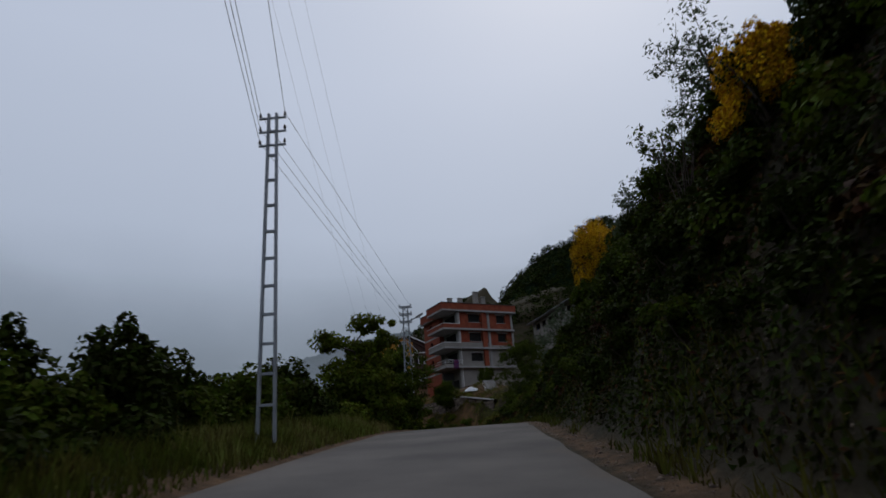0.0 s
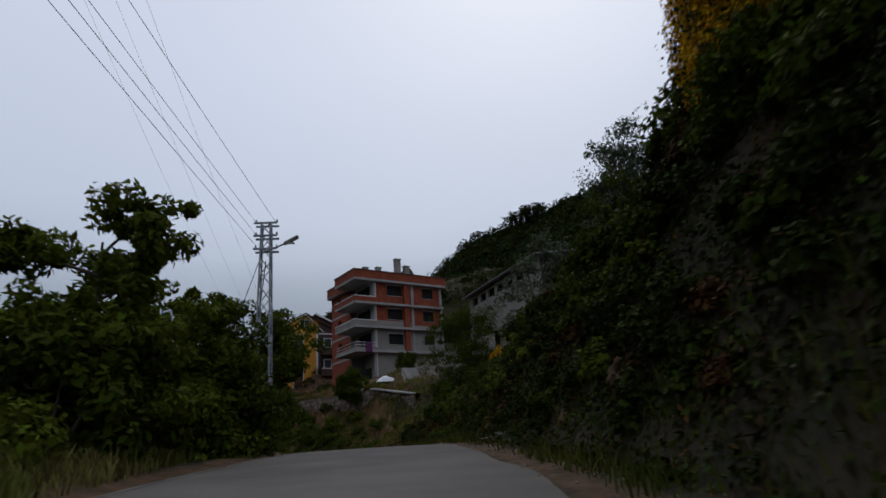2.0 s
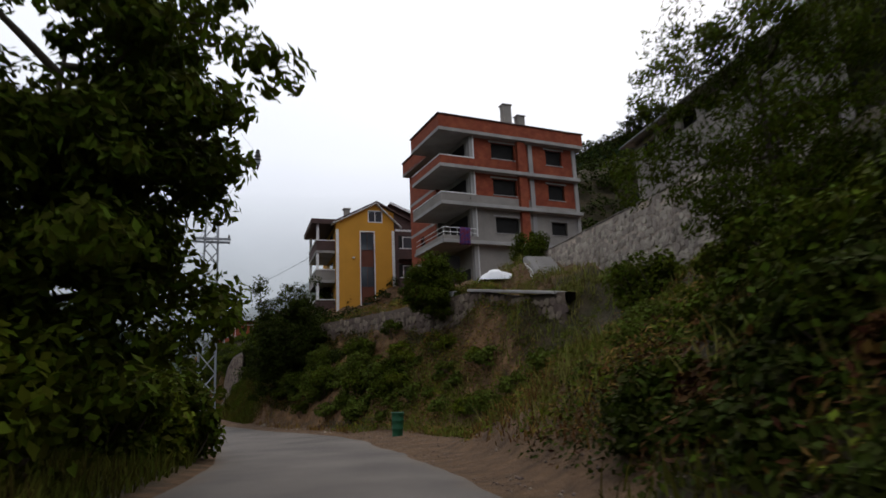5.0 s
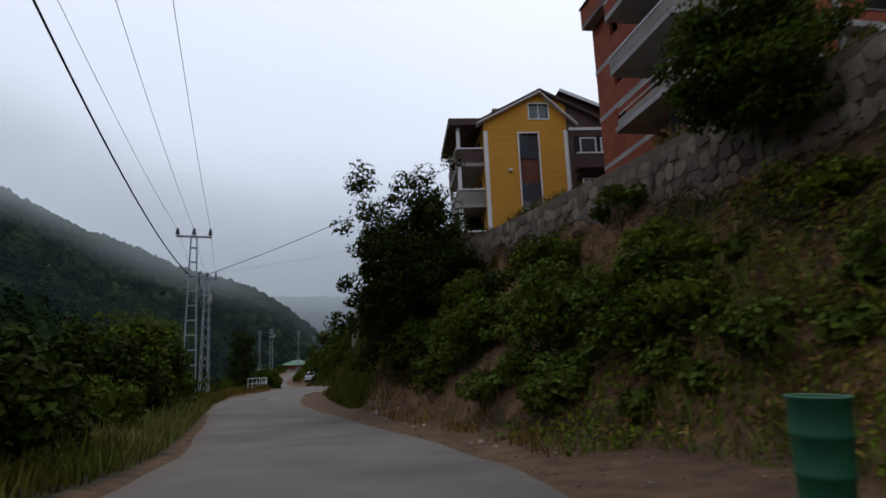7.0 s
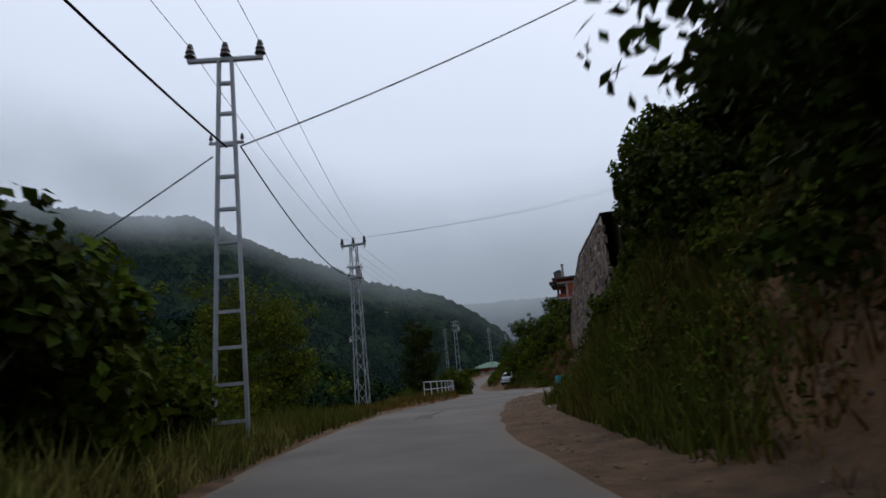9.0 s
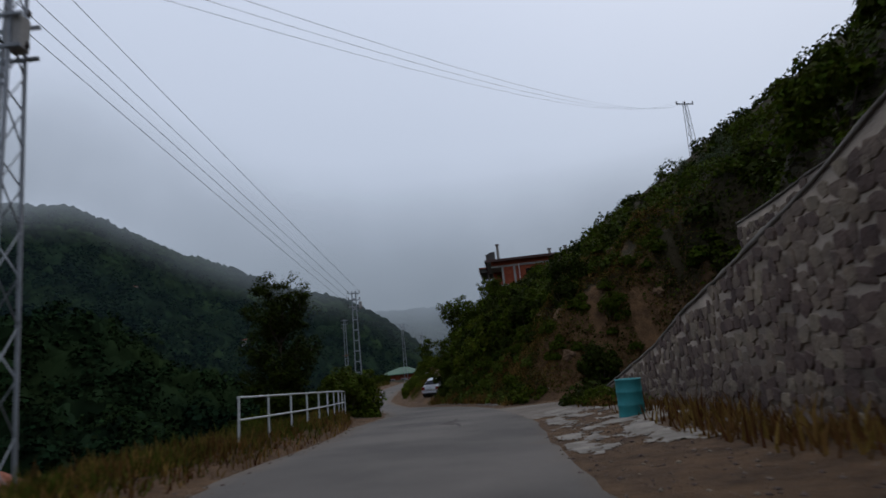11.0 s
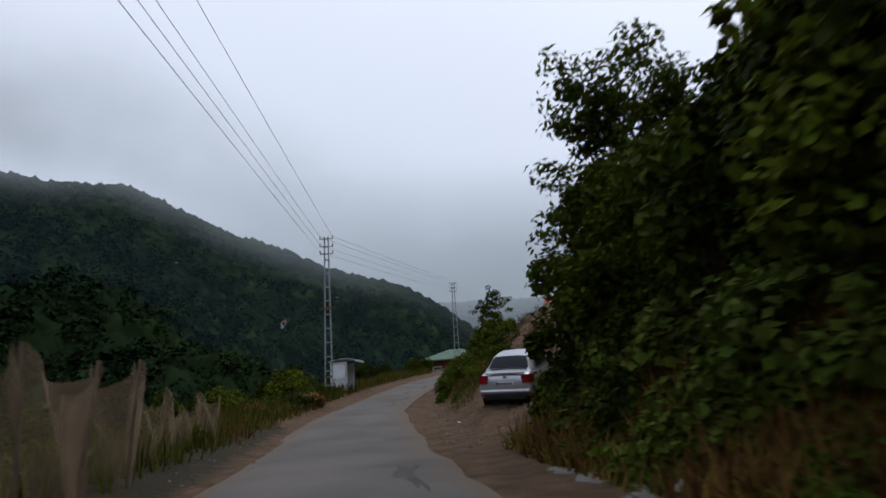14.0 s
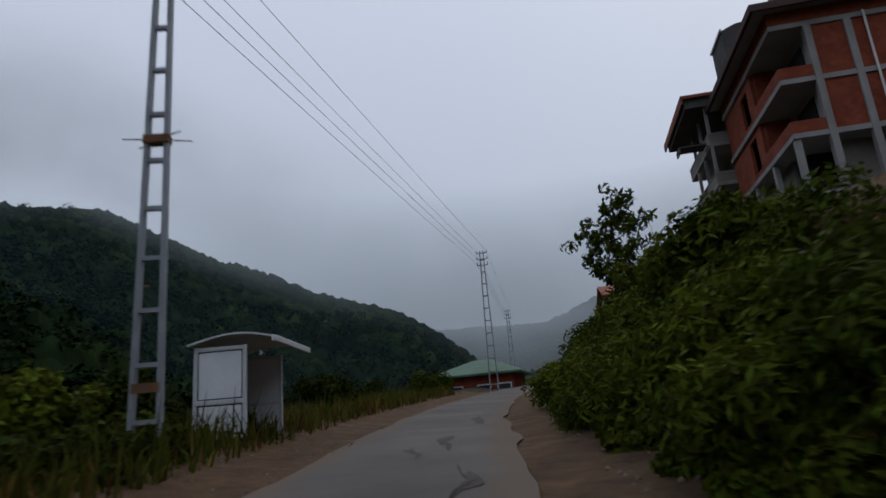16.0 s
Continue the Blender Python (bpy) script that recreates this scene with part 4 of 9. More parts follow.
def bare(s, d):
    """Ground kept free of plants: the yard entrance and the dirt track."""
    s, d = np.asarray(s), np.asarray(d)
    track = np.interp(s, (176, 181, 190, 200, 212, 226), (4.6, 4.6, 7.2, 8.7, 12.8, 18))
    yard = (s > 142.6) & (s < 149.8) & (d > 1) & (d < 14) & ~((s < 144.4) & (d < 5.4))
    yard = yard & (height(s, d, False) < 0.4)
    face = (s > 149.0) & (s < 153.0) & (d > 4.5) & (d < 13) & (d > 6) & (np.sin(s * 2.1 + d * 1.3) + np.sin(d * 2.7 - s * 0.8) > 0.9)
    pipe = (s > 196.4) & (s < 198.2) & (d > 4.2) & (d < 5.3)
    cut = (s > 193) & (s < 202.5) & (d > 10.2) & (d < 10.7) & (np.sin(s * 3.1) + np.sin(s * 1.3 + d) > -1.0)
    layby = (s > 66) & (s < 79) & (d > 1) & (d < 4.4)
    upper = (s > 130.5) & (s < 139.6) & (d > 5.6) & (d < 9.4)
    return yard | upper | pipe | layby | face | cut | ((s > 174) & (s < 183) & (d > 1.5) & (d < np.interp(s, (174, 180, 183), (2.9, 5.2, 6.4)))) | ((s > 181) & (s < 230) & (np.abs(d - track) < 2.1))


def leaf_variant(me, mt):
    """The same leaves with another material, kept once."""
    key = (me.name, mt.name)
    if key not in VARIANTS:
        c = me.copy()
        c.materials.clear()
        c.materials.append(mt)
        VARIANTS[key] = c
    return VARIANTS[key]


def worn(rng, s, d, s0, s1, d0, d1):
    """Growth thins out towards the borders of its stretch."""
    a = np.minimum(s - s0, s1 - s) / min(4.0, (s1 - s0) * 0.3)
    b = np.minimum(d - d0, d1 - d) / ((d1 - d0) * 0.22)
    return rng.uniform(0, 1, len(s)) < np.clip(a, 0, 1) * np.clip(b + 0.25, 0, 1)


def undergrowth(name, label, mat, s0, s1, d0, d1, n, size, aspect, seed, lift=0.3, edge=None, tilt=0.6, droop=0.2):
    """Uncountable small leaves or blades over a stretch of ground."""
    rng = np.random.default_rng(seed)
    s, d = rng.uniform(s0, s1, n), rng.uniform(d0, d1, n)
    pat = np.array([noise.noise(Vector((a * 0.55, b * 0.75, seed))) for a, b in zip(s, d)])
    keep = (pat + rng.uniform(-0.25, 0.25, n) > (-0.12 if edge is None else edge)) & ~bare(s, d) & worn(rng, s, d, s0, s1, d0, d1)
    s, d, pat = s[keep], d[keep], pat[keep]
    h = height(s, d)
    c = at(s, d, h + rng.uniform(0.02, 1, len(s)) ** 1.5 * lift * (0.6 + 0.8 * np.clip(pat + 0.3, 0, 1)))
    t = line_at(s)[1]
    out = np.stack([-t[1] * np.sign(d), t[0] * np.sign(d), 0 * s], -1)
    nrm = unit(out * tilt + np.array([0, 0, 0.8]))
    me = leaves_mesh(name, c, nrm, np.full(len(s), size), aspect, rng, droop)
    return tagged(part_me(name, me, mat), label, "undergrowth", kind="stuff")


def grass(name, label, mat, s0, s1, d0, d1, n, hgt, seed, edge=-0.3, width=0.022):
    """Blades of grass: thin leaning triangles."""
    rng = np.random.default_rng(seed)
    s, d = rng.uniform(s0, s1, n), rng.uniform(d0, d1, n)
    pat = np.array([noise.noise(Vector((a * 0.5, b * 0.6, seed))) for a, b in zip(s, d)])
    keep = (pat + rng.uniform(-0.3, 0.3, n) > edge) & ~bare(s, d) & worn(rng, s, d, s0, s1, d0, d1)
    s, d, pat = s[keep], d[keep], pat[keep]
    k = len(s)
    p = at(s, d, height(s, d) - 0.02)
    L = hgt * rng.uniform(0.45, 1.2, k) * (0.75 + 0.7 * np.clip(pat + 0.2, 0, 1))
    a = rng.uniform(0, 2 * math.pi, k)
    side = np.stack([np.cos(a), np.sin(a), 0 * a], -1) * (width * (0.6 + L))[:, None]
    lean = rng.normal(0, 0.32, (k, 3)) * L[:, None]
    mid = p + np.array([0, 0, 1]) * (L * 0.6)[:, None] + lean * 0.4
    tip = p + np.array([0, 0, 1]) * L[:, None] * 0.95 + lean
    v = np.stack([p - side, p + side, mid + side * 0.6, tip, mid - side * 0.6], 1).reshape(-1, 3)
    i = np.arange(k)[:, None] * 5
    f = np.concatenate([i + np.array([[0, 1, 2]]), i + np.array([[0, 2, 4]]), i + np.array([[4, 2, 3]])], 0)
    return tagged(part_me(name, mesh_np(name, v, f), mat), label, "grass", kind="stuff")


def canopy(name, label, mat, s0, s1, d0, d1, n, r, leaf, per, seed):
    """Many far bushes too distant to pick apart, as one mass of leaves."""
    rng = np.random.default_rng(seed)
    s, d = rng.uniform(s0, s1, n), rng.uniform(d0, d1, n)
    s, d = s[~bare(s, d)], d[~bare(s, d)]
    n = len(s)
    base = at(s, d, height(s, d))
    rr = r * rng.uniform(0.6, 1.3, n)
    k = rng.integers(0, n, n * per)
    dirs = unit(rng.normal(0, 1, (n * per, 3)))
    dirs[:, 2] = np.abs(dirs[:, 2]) * 1.1 - 0.12
    lump = 0.75 + 0.35 * np.array([noise.noise(Vector(q * 2.2 + o)) for q, o in zip(dirs, base[k] * 0.7)])
    c = base[k] + dirs * (rr[k] * lump * rng.uniform(0.75, 1.02, n * per))[:, None]
    me = leaves_mesh(name, c, unit(dirs + np.array([0, 0, 0.5])), np.full(n * per, leaf), 0.7, rng, 0.2)
    return tagged(part_me(name, me, mat), label, "bushes", kind="stuff")


def plants():
    DK, MD, LT = [LEAF_DARK], [LEAF, LEAF_DARK], [LEAF, LEAF_LIGHT]
    # first stretch: steep dark bank above the road
    scatter("low", -6, 58, 3.2, 4.8, 48, MD + DK, 0.6, 1.0, 1)
    scatter("hazel", -4, 60, 4.8, 7.2, 46, MD, 0.45, 0.85, 2)
    scatter("tall", 0, 42, 7.2, 9.2, 9, [LEAF_DARK, LEAF_GREY], 0.5, 0.8, 3)
    scatter("treelet", 6, 50, 6.4, 9, 9, [LEAF_GREY, LEAF], 0.8, 1.3, 5)
    canopy("hill_bushes", "dark bushes on the hillside above the bank", LEAF_DARK, -12, 55, 8, 24, 150, 1.5, 0.3, 170, 401)
    canopy("hill_bushes", "bushes and small trees on the slope behind the houses", LEAF_DARK, 40, 114, 34, 66, 380, 2.3, 0.42, 170, 402)
    canopy("hill_bushes", "low bushes on the slope between house and shed", LEAF, 97, 114, 22, 36, 110, 1.3, 0.28, 170, 408)
    # valley side, first stretch
    scatter("tall", 2, 30, -12, -8.6, 16, DK, 0.75, 1.0, 7)
    scatter("hazel", 4, 32, -9.6, -7.8, 16, MD, 0.8, 1.3, 8)
    scatter("hazel", 33, 60, -7.6, -5.4, 24, LT, 1.0, 1.5, 9)
    scatter("tall", 40, 60, -9.5, -6.4, 12, MD, 0.8, 1.1, 10)
    scatter("hazel", 66, 77, -6.4, -4.7, 9, LT, 0.6, 0.95, 39)
    # bank below the houses
    scatter("low", 56, 84, 5.2, 8.4, 32, [LEAF, LEAF_GREEN, LEAF_LIGHT], 0.6, 1.2, 11)
    scatter("low", 80, 112, 4.0, 6.2, 46, [LEAF_GREEN, LEAF], 0.6, 1.1, 12)
    scatter("hazel", 56, 72, 7.5, 12, 7, LT, 0.4, 0.7, 13)
    scatter("hazel", 80, 94, 4.5, 6.2, 20, [LEAF_GREEN, LEAF], 0.5, 0.85, 14)
    scatter("hazel", 94, 112, 4.8, 6.8, 16, MD, 0.6, 1.1, 46)
    scatter("hazel", 98, 114, 6.2, 9, 14, MD, 0.8, 1.4, 15)
    canopy("yard_bushes", "bushes behind the yard wall", LEAF_DARK, 97, 116, 9, 20, 40, 1.3, 0.26, 160, 403)
    # valley side below the pylons
    scatter("hazel", 66, 104, -6.8, -5.0, 32, MD, 0.8, 1.2, 16)
    scatter("tall", 74, 103, -9.5, -7.0, 14, DK, 0.8, 1.1, 17)
    scatter("hazel", 100, 118, -10, -7.2, 9, MD, 0.6, 1.0, 18)
    scatter("low", 118, 150, -9.5, -6.8, 16, DK, 0.6, 1.1, 20)
    scatter("hazel", 152.4, 157.5, -5.4, -4.0, 7, [LEAF], 1.0, 1.3, 21)
    canopy("valley_bushes", "dark trees and bushes falling away to the valley", LEAF_DARK, -10, 262, -44, -11.5, 420, 1.9, 0.36, 150, 404)
    # the great green slope
    scatter("hazel", 116, 160, 6.6, 9.5, 36, [LEAF, LEAF, LEAF_DARK], 0.7, 1.2, 22)
    scatter("hazel", 156.5, 176, 4.6, 7.4, 22, MD, 0.75, 1.2, 27)
    scatter("low", 140, 172, 3.4, 5.6, 30, MD, 0.7, 1.3, 26)
    scatter("treelet", 120, 170, 15, 26, 9, [LEAF_GREY, LEAF], 0.45, 0.8, 25)
    scatter("tall", 159, 168, 4.4, 6.6, 10, MD, 0.7, 0.95, 28)
    scatter("hazel", 160, 174, 4.2, 6.0, 14, LT, 0.95, 1.3, 48)
    canopy("slope_bushes", "broad-leaved bushes covering the great green slope", LEAF, 112, 178, 8.5, 28, 230, 1.25, 0.27, 230, 405)
    canopy("slope_bushes", "dark bushes high on the green slope", LEAF_DARK, 112, 182, 12, 64, 240, 1.7, 0.36, 170, 406)
    # mound between road and track, and the slope above the track
    scatter("fern", 198.5, 214, 2.7, 5.6, 40, LT, 0.8, 1.5, 29)
    scatter("hazel", 200, 216, 3.4, 5.6, 12, LT, 0.4, 0.65, 30)
    scatter("low", 184, 196, 3.0, 5.6, 12, LT, 0.6, 1.0, 31)
    scatter("hazel", 177, 187, 8.4, 13, 10, MD, 0.7, 1.2, 32)
    scatter("hazel", 187, 193, 10.8, 15, 10, MD, 0.7, 1.2, 38)
    canopy("slope_bushes", "bushes along the top of the track cutting", LEAF, 182, 194, 11.6, 22, 44, 1.1, 0.22, 300, 421)
    canopy("slope_bushes", "bushes along the bend beyond the shelter", LEAF_DARK, 212, 300, 4, 30, 110, 1.6, 0.32, 170, 407)
    # valley side, last stretch
    scatter("low", 158, 200, -7.5, -4.8, 26, LT, 0.6, 1.1, 34)
    scatter("tall", 158, 212, -13, -8.5, 18, MD, 0.6, 0.9, 35)
    scatter("hazel", 166, 200, -9, -6, 12, LT, 0.7, 1.1, 36)
    scatter("hazel", 205, 240, -10, -5.5, 9, MD, 0.7, 1.1, 37)
    # thick growth that fills the hedges
    canopy("valley_hedge", "dark hazel thicket along the valley verge", LEAF_DARK, 0, 40, -13, -8.6, 60, 1.45, 0.2, 420, 411)
    canopy("valley_hedge", "bright hazel thicket beside the verge", LEAF_LIGHT, 30, 60, -9.4, -6.6, 34, 1.35, 0.18, 480, 412)
    canopy("valley_hedge", "hazel thicket below the pylons", LEAF, 74, 103, -9.6, -5.2, 52, 1.35, 0.18, 480, 413)
    canopy("bank_thicket", "dark growth hanging over the road bank", LEAF_DARK, -8, 28, 5.8, 9.0, 55, 0.7, 0.17, 420, 414)
    canopy("bank_thicket", "leafy growth hiding the upper part of the bank", LEAF, 18, 60, 5.0, 10.0, 130, 0.8, 0.16, 420, 436)
    canopy("bank_thicket", "dark leafy growth low on the steep bank", LEAF_DARK, -6, 58, 3.0, 5.6, 230, 0.5, 0.12, 420, 437)
    canopy("bank_thicket", "olive bushes standing out from the steep bank", LEAF, -6, 58, 3.4, 6.2, 80, 0.72, 0.13, 460, 450)
    canopy("bank_thicket", "brown dead bracken standing out from the bank", DEAD, -6, 58, 3.0, 6.0, 90, 0.5, 0.13, 320, 451)
    canopy("bank_thicket", "yellowish broom shoots high on the bank", LEAF_LIGHT, 24, 58, 4.0, 7.4, 44, 0.7, 0.12, 460, 452)
    canopy("bank_thicket", "green growth over the bank below the houses", LEAF_GREEN, 79, 94, 4.3, 6.2, 34, 0.65, 0.15, 420, 415)
    canopy("bank_thicket", "green bushes on the bank under the terrace wall", LEAF_GREEN, 74, 90, 4.8, 6.6, 26, 0.6, 0.15, 420, 439)
    canopy("bank_thicket", "green growth over the corner of the bank", LEAF, 95, 113, 4.6, 7.4, 28, 0.95, 0.16, 420, 438)
    canopy("bank_thicket", "hazel growth on the bank above the road edge", LEAF_GREEN, 156, 173, 3.6, 9, 60, 1.1, 0.18, 480, 416)
    canopy("mound_thicket", "bright fern and leaf cover over the mound", LEAF, 199.5, 216, 3.4, 6.0, 26, 0.75, 0.17, 420, 417)
    canopy("bank_foot", "leafy growth at the foot of the bank", LEAF_GREEN, 151, 173, 2.9, 4.6, 80, 0.55, 0.15, 380, 418)
    canopy("mound_ferns", "bright green fern cover on the mound by the road", LEAF_LIGHT, 194, 216, 2.8, 4.6, 90, 0.55, 0.16, 380, 419)
    canopy("mound_ferns", "darker fern cover on the mound by the road", LEAF, 194, 216, 2.8, 4.8, 66, 0.6, 0.17, 380, 420)
    undergrowth("bank_weeds", "leafy weeds and dry stalks at the bank's foot", LEAF, 154, 175, 2.5, 5.5, 34000, 0.15, 0.5, 112, 0.35, -0.25)
    grass("bank_grass", "long dry brown grass under the hazel bank", DRY, 154, 175, 2.45, 4.6, 22000, 0.4, 209, -0.25)
    grass("bank_grass", "dry grass along the foot of the mound", DRY, 184, 214, 2.4, 4.6, 9000, 0.22, 210, 0.0)
    undergrowth("mound_weeds", "small green weeds over the mound beside the track", LEAF, 182, 204, 2.3, 6.6, 30000, 0.08, 0.4, 132, 0.2, -0.1)
    undergrowth("mound_weeds", "pale weeds scattered over the mound", LEAF_LIGHT, 182, 204, 2.3, 6.6, 12000, 0.07, 0.4, 133, 0.22, 0.1)
    canopy("wall_foot", "weeds growing round the low end of the stone wall", LEAF, 140.6, 144.2, 4.4, 5.3, 14, 0.26, 0.09, 260, 440)
    undergrowth("cut_weeds", "dry stalks round the low end of the stone wall", DRY, 138.5, 145, 3.8, 5.6, 9000, 0.14, 0.25, 131, 0.3, -0.2)
    undergrowth("cut_weeds", "dark weeds along the foot of the cutting", LEAF_DARK, 149.4, 158, 2.6, 5.0, 22000, 0.11, 0.5, 140, 0.4, -0.35)
    grass("bank_grass", "dry grass along the foot of the cutting", DRY, 149.2, 158, 2.5, 4.4, 9000, 0.35, 217, -0.3)
    canopy("cut_thicket", "green bushes along the foot of the rock face", LEAF, 149.6, 156, 3.2, 9.5, 44, 0.42, 0.13, 380, 441)
    canopy("cut_thicket", "hazel and bramble hanging over the rock face", LEAF, 150.8, 158, 4.6, 13, 60, 0.5, 0.14, 380, 442)
    undergrowth("cut_weeds", "reddish dry growth over the rock face", DRY, 148.6, 157, 3.0, 14, 60000, 0.13, 0.3, 134, 0.4, -0.3)
    undergrowth("cut_weeds", "patchy leafy weeds hanging on the bare cutting", LEAF, 137, 160, 4.0, 16, 64000, 0.15, 0.5, 114, 0.4, -0.25)
    undergrowth("cut_weeds", "dry brown roots and stalks on the bare cutting", DRY, 137, 160, 5.0, 16, 34000, 0.2, 0.2, 115, 0.4, -0.1)
    canopy("cut_thicket", "bushes at the foot and brow of the cutting", LEAF, 138, 156, 6.4, 15, 36, 0.5, 0.15, 380, 422)
    canopy("track_thicket", "dark leafy growth over the bank before the parked car", LEAF_DARK, 170.5, 178, 4.0, 7.6, 90, 0.6, 0.15, 420, 447)
    canopy("track_thicket", "green leafy growth over the bank before the parked car", LEAF, 170.5, 178, 3.6, 7.6, 60, 0.5, 0.14, 420, 448)
    canopy("track_thicket", "leafy growth low on the bank beside the parked car", LEAF_DARK, 177, 184.5, 5.8, 9.0, 70, 0.55, 0.15, 420, 449)
    undergrowth("track_weeds", "weeds creeping down to the dirt beside the car", LEAF, 171, 184, 3.0, 8, 30000, 0.12, 0.5, 136, 0.3, -0.3)
    canopy("track_thicket", "leafy growth hanging down to the dirt track", LEAF, 172, 188, 6.9, 9.6, 80, 0.62, 0.16, 400, 443)
    canopy("track_thicket", "dark hazel growth covering the bank beside the track", LEAF_DARK, 170, 189, 7.0, 11.5, 84, 0.85, 0.19, 420, 423)
    undergrowth("track_weeds", "weeds and creepers on the bank beside the track", LEAF, 170, 192, 6.2, 12, 44000, 0.17, 0.5, 116, 0.4, -0.1)
    undergrowth("track_weeds", "dry stalks on the bank beside the track", DRY, 170, 194, 6.7, 12, 16000, 0.17, 0.25, 117, 0.4, 0.0)
    grass("verge_grass", "tall pale verge grass before the hazel thicket", PALEGRASS, 80, 106, -5.0, -3.35, 14000, 0.5, 211, -0.4)
    canopy("mound_ferns", "bright ferns growing down to the road edge", LEAF_LIGHT, 191, 206, 2.2, 3.6, 70, 0.42, 0.14, 380, 424)
    canopy("mound_ferns", "green ferns growing down to the road edge", LEAF, 191.5, 206, 2.2, 3.7, 56, 0.46, 0.15, 380, 425)
    scatter("low", 188, 200, -6.4, -4.3, 11, [LEAF, DRY, LEAF_DARK], 0.8, 1.4, 42)
    scatter("hazel", 37, 46, -6.2, -4.9, 10, [LEAF], 1.0, 1.35, 43)
    scatter("fern", 191.5, 203, 2.4, 3.8, 30, LT, 0.7, 1.1, 40)
    scatter("hazel", 200.5, 207, 4.4, 6.2, 12, [LEAF, LEAF_LIGHT], 0.6, 0.95, 47)
    canopy("mound_thicket", "green bushes crowning the mound beside the track", LEAF, 198.5, 210, 4.2, 6.4, 60, 0.9, 0.16, 420, 445)
    canopy("mound_thicket", "dark leafy growth behind the ferns on the mound", LEAF_DARK, 199, 212, 4.4, 6.4, 30, 0.8, 0.16, 400, 446)
    scatter("tall", 90, 100, -6.6, -5.2, 7, MD, 0.85, 1.15, 41)
    canopy("bank_thicket", "dark growth above the bare corner of the bank", LEAF_DARK, 92.5, 99, 4.8, 7.6, 24, 0.95, 0.18, 420, 426)
    canopy("bank_thicket", "dark growth crowning the steep bank", LEAF_DARK, 0, 9.5, 5.3, 7.2, 30, 0.95, 0.17, 420, 427)
    canopy("bank_thicket", "dark overhanging growth at the corner of the bank", LEAF_DARK, 88.5, 97, 4.4, 6.6, 60, 0.6, 0.15, 420, 453)
    canopy("valley_hedge", "dark hazel hedge close beside the asphalt", LEAF_DARK, 0, 15.2, -9.4, -6.6, 34, 0.95, 0.18, 420, 428)
    canopy("valley_hedge", "dense hazel hedge hiding the foot of the pole", LEAF_LIGHT, 33, 45, -8.6, -5.6, 26, 1.25, 0.18, 480, 429)
    canopy("hill_bushes", "dark bushes along the slope behind the houses", LEAF_DARK, 86, 112, 48, 66, 80, 2.0, 0.36, 170, 430)
    canopy("valley_hedge", "hazel growth closing round the foot of the pole", LEAF_LIGHT, 39, 44.4, -6.4, -4.5, 26, 1.05, 0.18, 480, 431)
    canopy("slope_bushes", "bushes along the brow above the dirt track", LEAF, 193, 202, 12.6, 16.4, 44, 0.7, 0.18, 380, 432)
    canopy("valley_hedge", "round hazel bush before the pole by the railing", LEAF, 152.4, 158, -5.6, -3.7, 24, 0.8, 0.17, 480, 433)
    canopy("valley_hedge", "hazel bushes round the foot of the tall pole", LEAF_LIGHT, 67.5, 72, -6.4, -4.5, 20, 0.95, 0.18, 480, 434)
    canopy("slope_bushes", "low bushes hanging over the cut beside the track", LEAF, 183, 196, 11.4, 14.5, 46, 0.55, 0.17, 380, 435)
    scatter("tall", 65.2, 70.6, -6.4, -4.9, 7, LT, 0.7, 0.9, 44)
    scatter("hazel", 67, 71.6, -5.3, -4.3, 8, LT, 1.05, 1.35, 45)
    # uncountable small growth
    undergrowth("track_weeds", "green creepers covering the steep cut above the track", LEAF, 183, 203, 11.0, 12.8, 34000, 0.16, 0.45, 128, 0.3, -0.25)
    undergrowth("track_weeds", "sparse weeds on the steep cut above the track", LEAF_LIGHT, 183, 203, 10.2, 12.0, 16000, 0.13, 0.4, 129, 0.3, 0.05)
    canopy("track_thicket", "dark growth hanging over the cut beside the track", LEAF_DARK, 184, 200, 10.9, 13.2, 60, 0.5, 0.14, 380, 454)
    undergrowth("track_weeds", "dead brown growth over the steep cut", DEAD, 182, 203, 9.8, 13, 40000, 0.13, 0.3, 141, 0.3, -0.2)
    undergrowth("track_weeds", "brown roots on the steep cut above the track", DRY, 183, 203, 10.0, 12.0, 24000, 0.13, 0.3, 130, 0.3, -0.05)
    undergrowth("track_weeds", "creepers and grass hanging on the cut beside the track", LEAF, 182, 198, 10.2, 14.5, 30000, 0.16, 0.45, 126, 0.4, -0.1)
    undergrowth("track_weeds", "brown roots and dry grass on the cut beside the track", DRY, 182, 203, 9.8, 13.5, 22000, 0.14, 0.3, 127, 0.35, -0.1)
    undergrowth("bank_weeds", "green and yellow weeds over the terraced bank", LEAF_LIGHT, 72, 96, 4.6, 12, 30000, 0.13, 0.5, 121, 0.35, -0.05)
    undergrowth("bank_weeds", "dry brown weeds over the terraced bank", DRY, 72, 96, 4.6, 12, 36000, 0.15, 0.3, 122, 0.4, -0.15)
    undergrowth("mound_weeds", "sparse dry weeds on the bare mound beside the track", DRY, 184, 204, 2.8, 8.5, 22000, 0.13, 0.3, 123, 0.3, -0.05)
    undergrowth("track_weeds", "green grass and weeds along the brow above the track", LEAF, 188, 203, 12.0, 18, 26000, 0.17, 0.4, 124, 0.45, -0.35)
    undergrowth("track_weeds", "weeds and roots hanging over the cut above the track", LEAF_LIGHT, 188, 203, 11.4, 14.5, 12000, 0.14, 0.4, 125, 0.4, 0.0)
    grass("mound_grass", "dry and green grass over the mound beside the track", GRASS, 183, 204, 2.5, 6.4, 30000, 0.2, 214, -0.15)
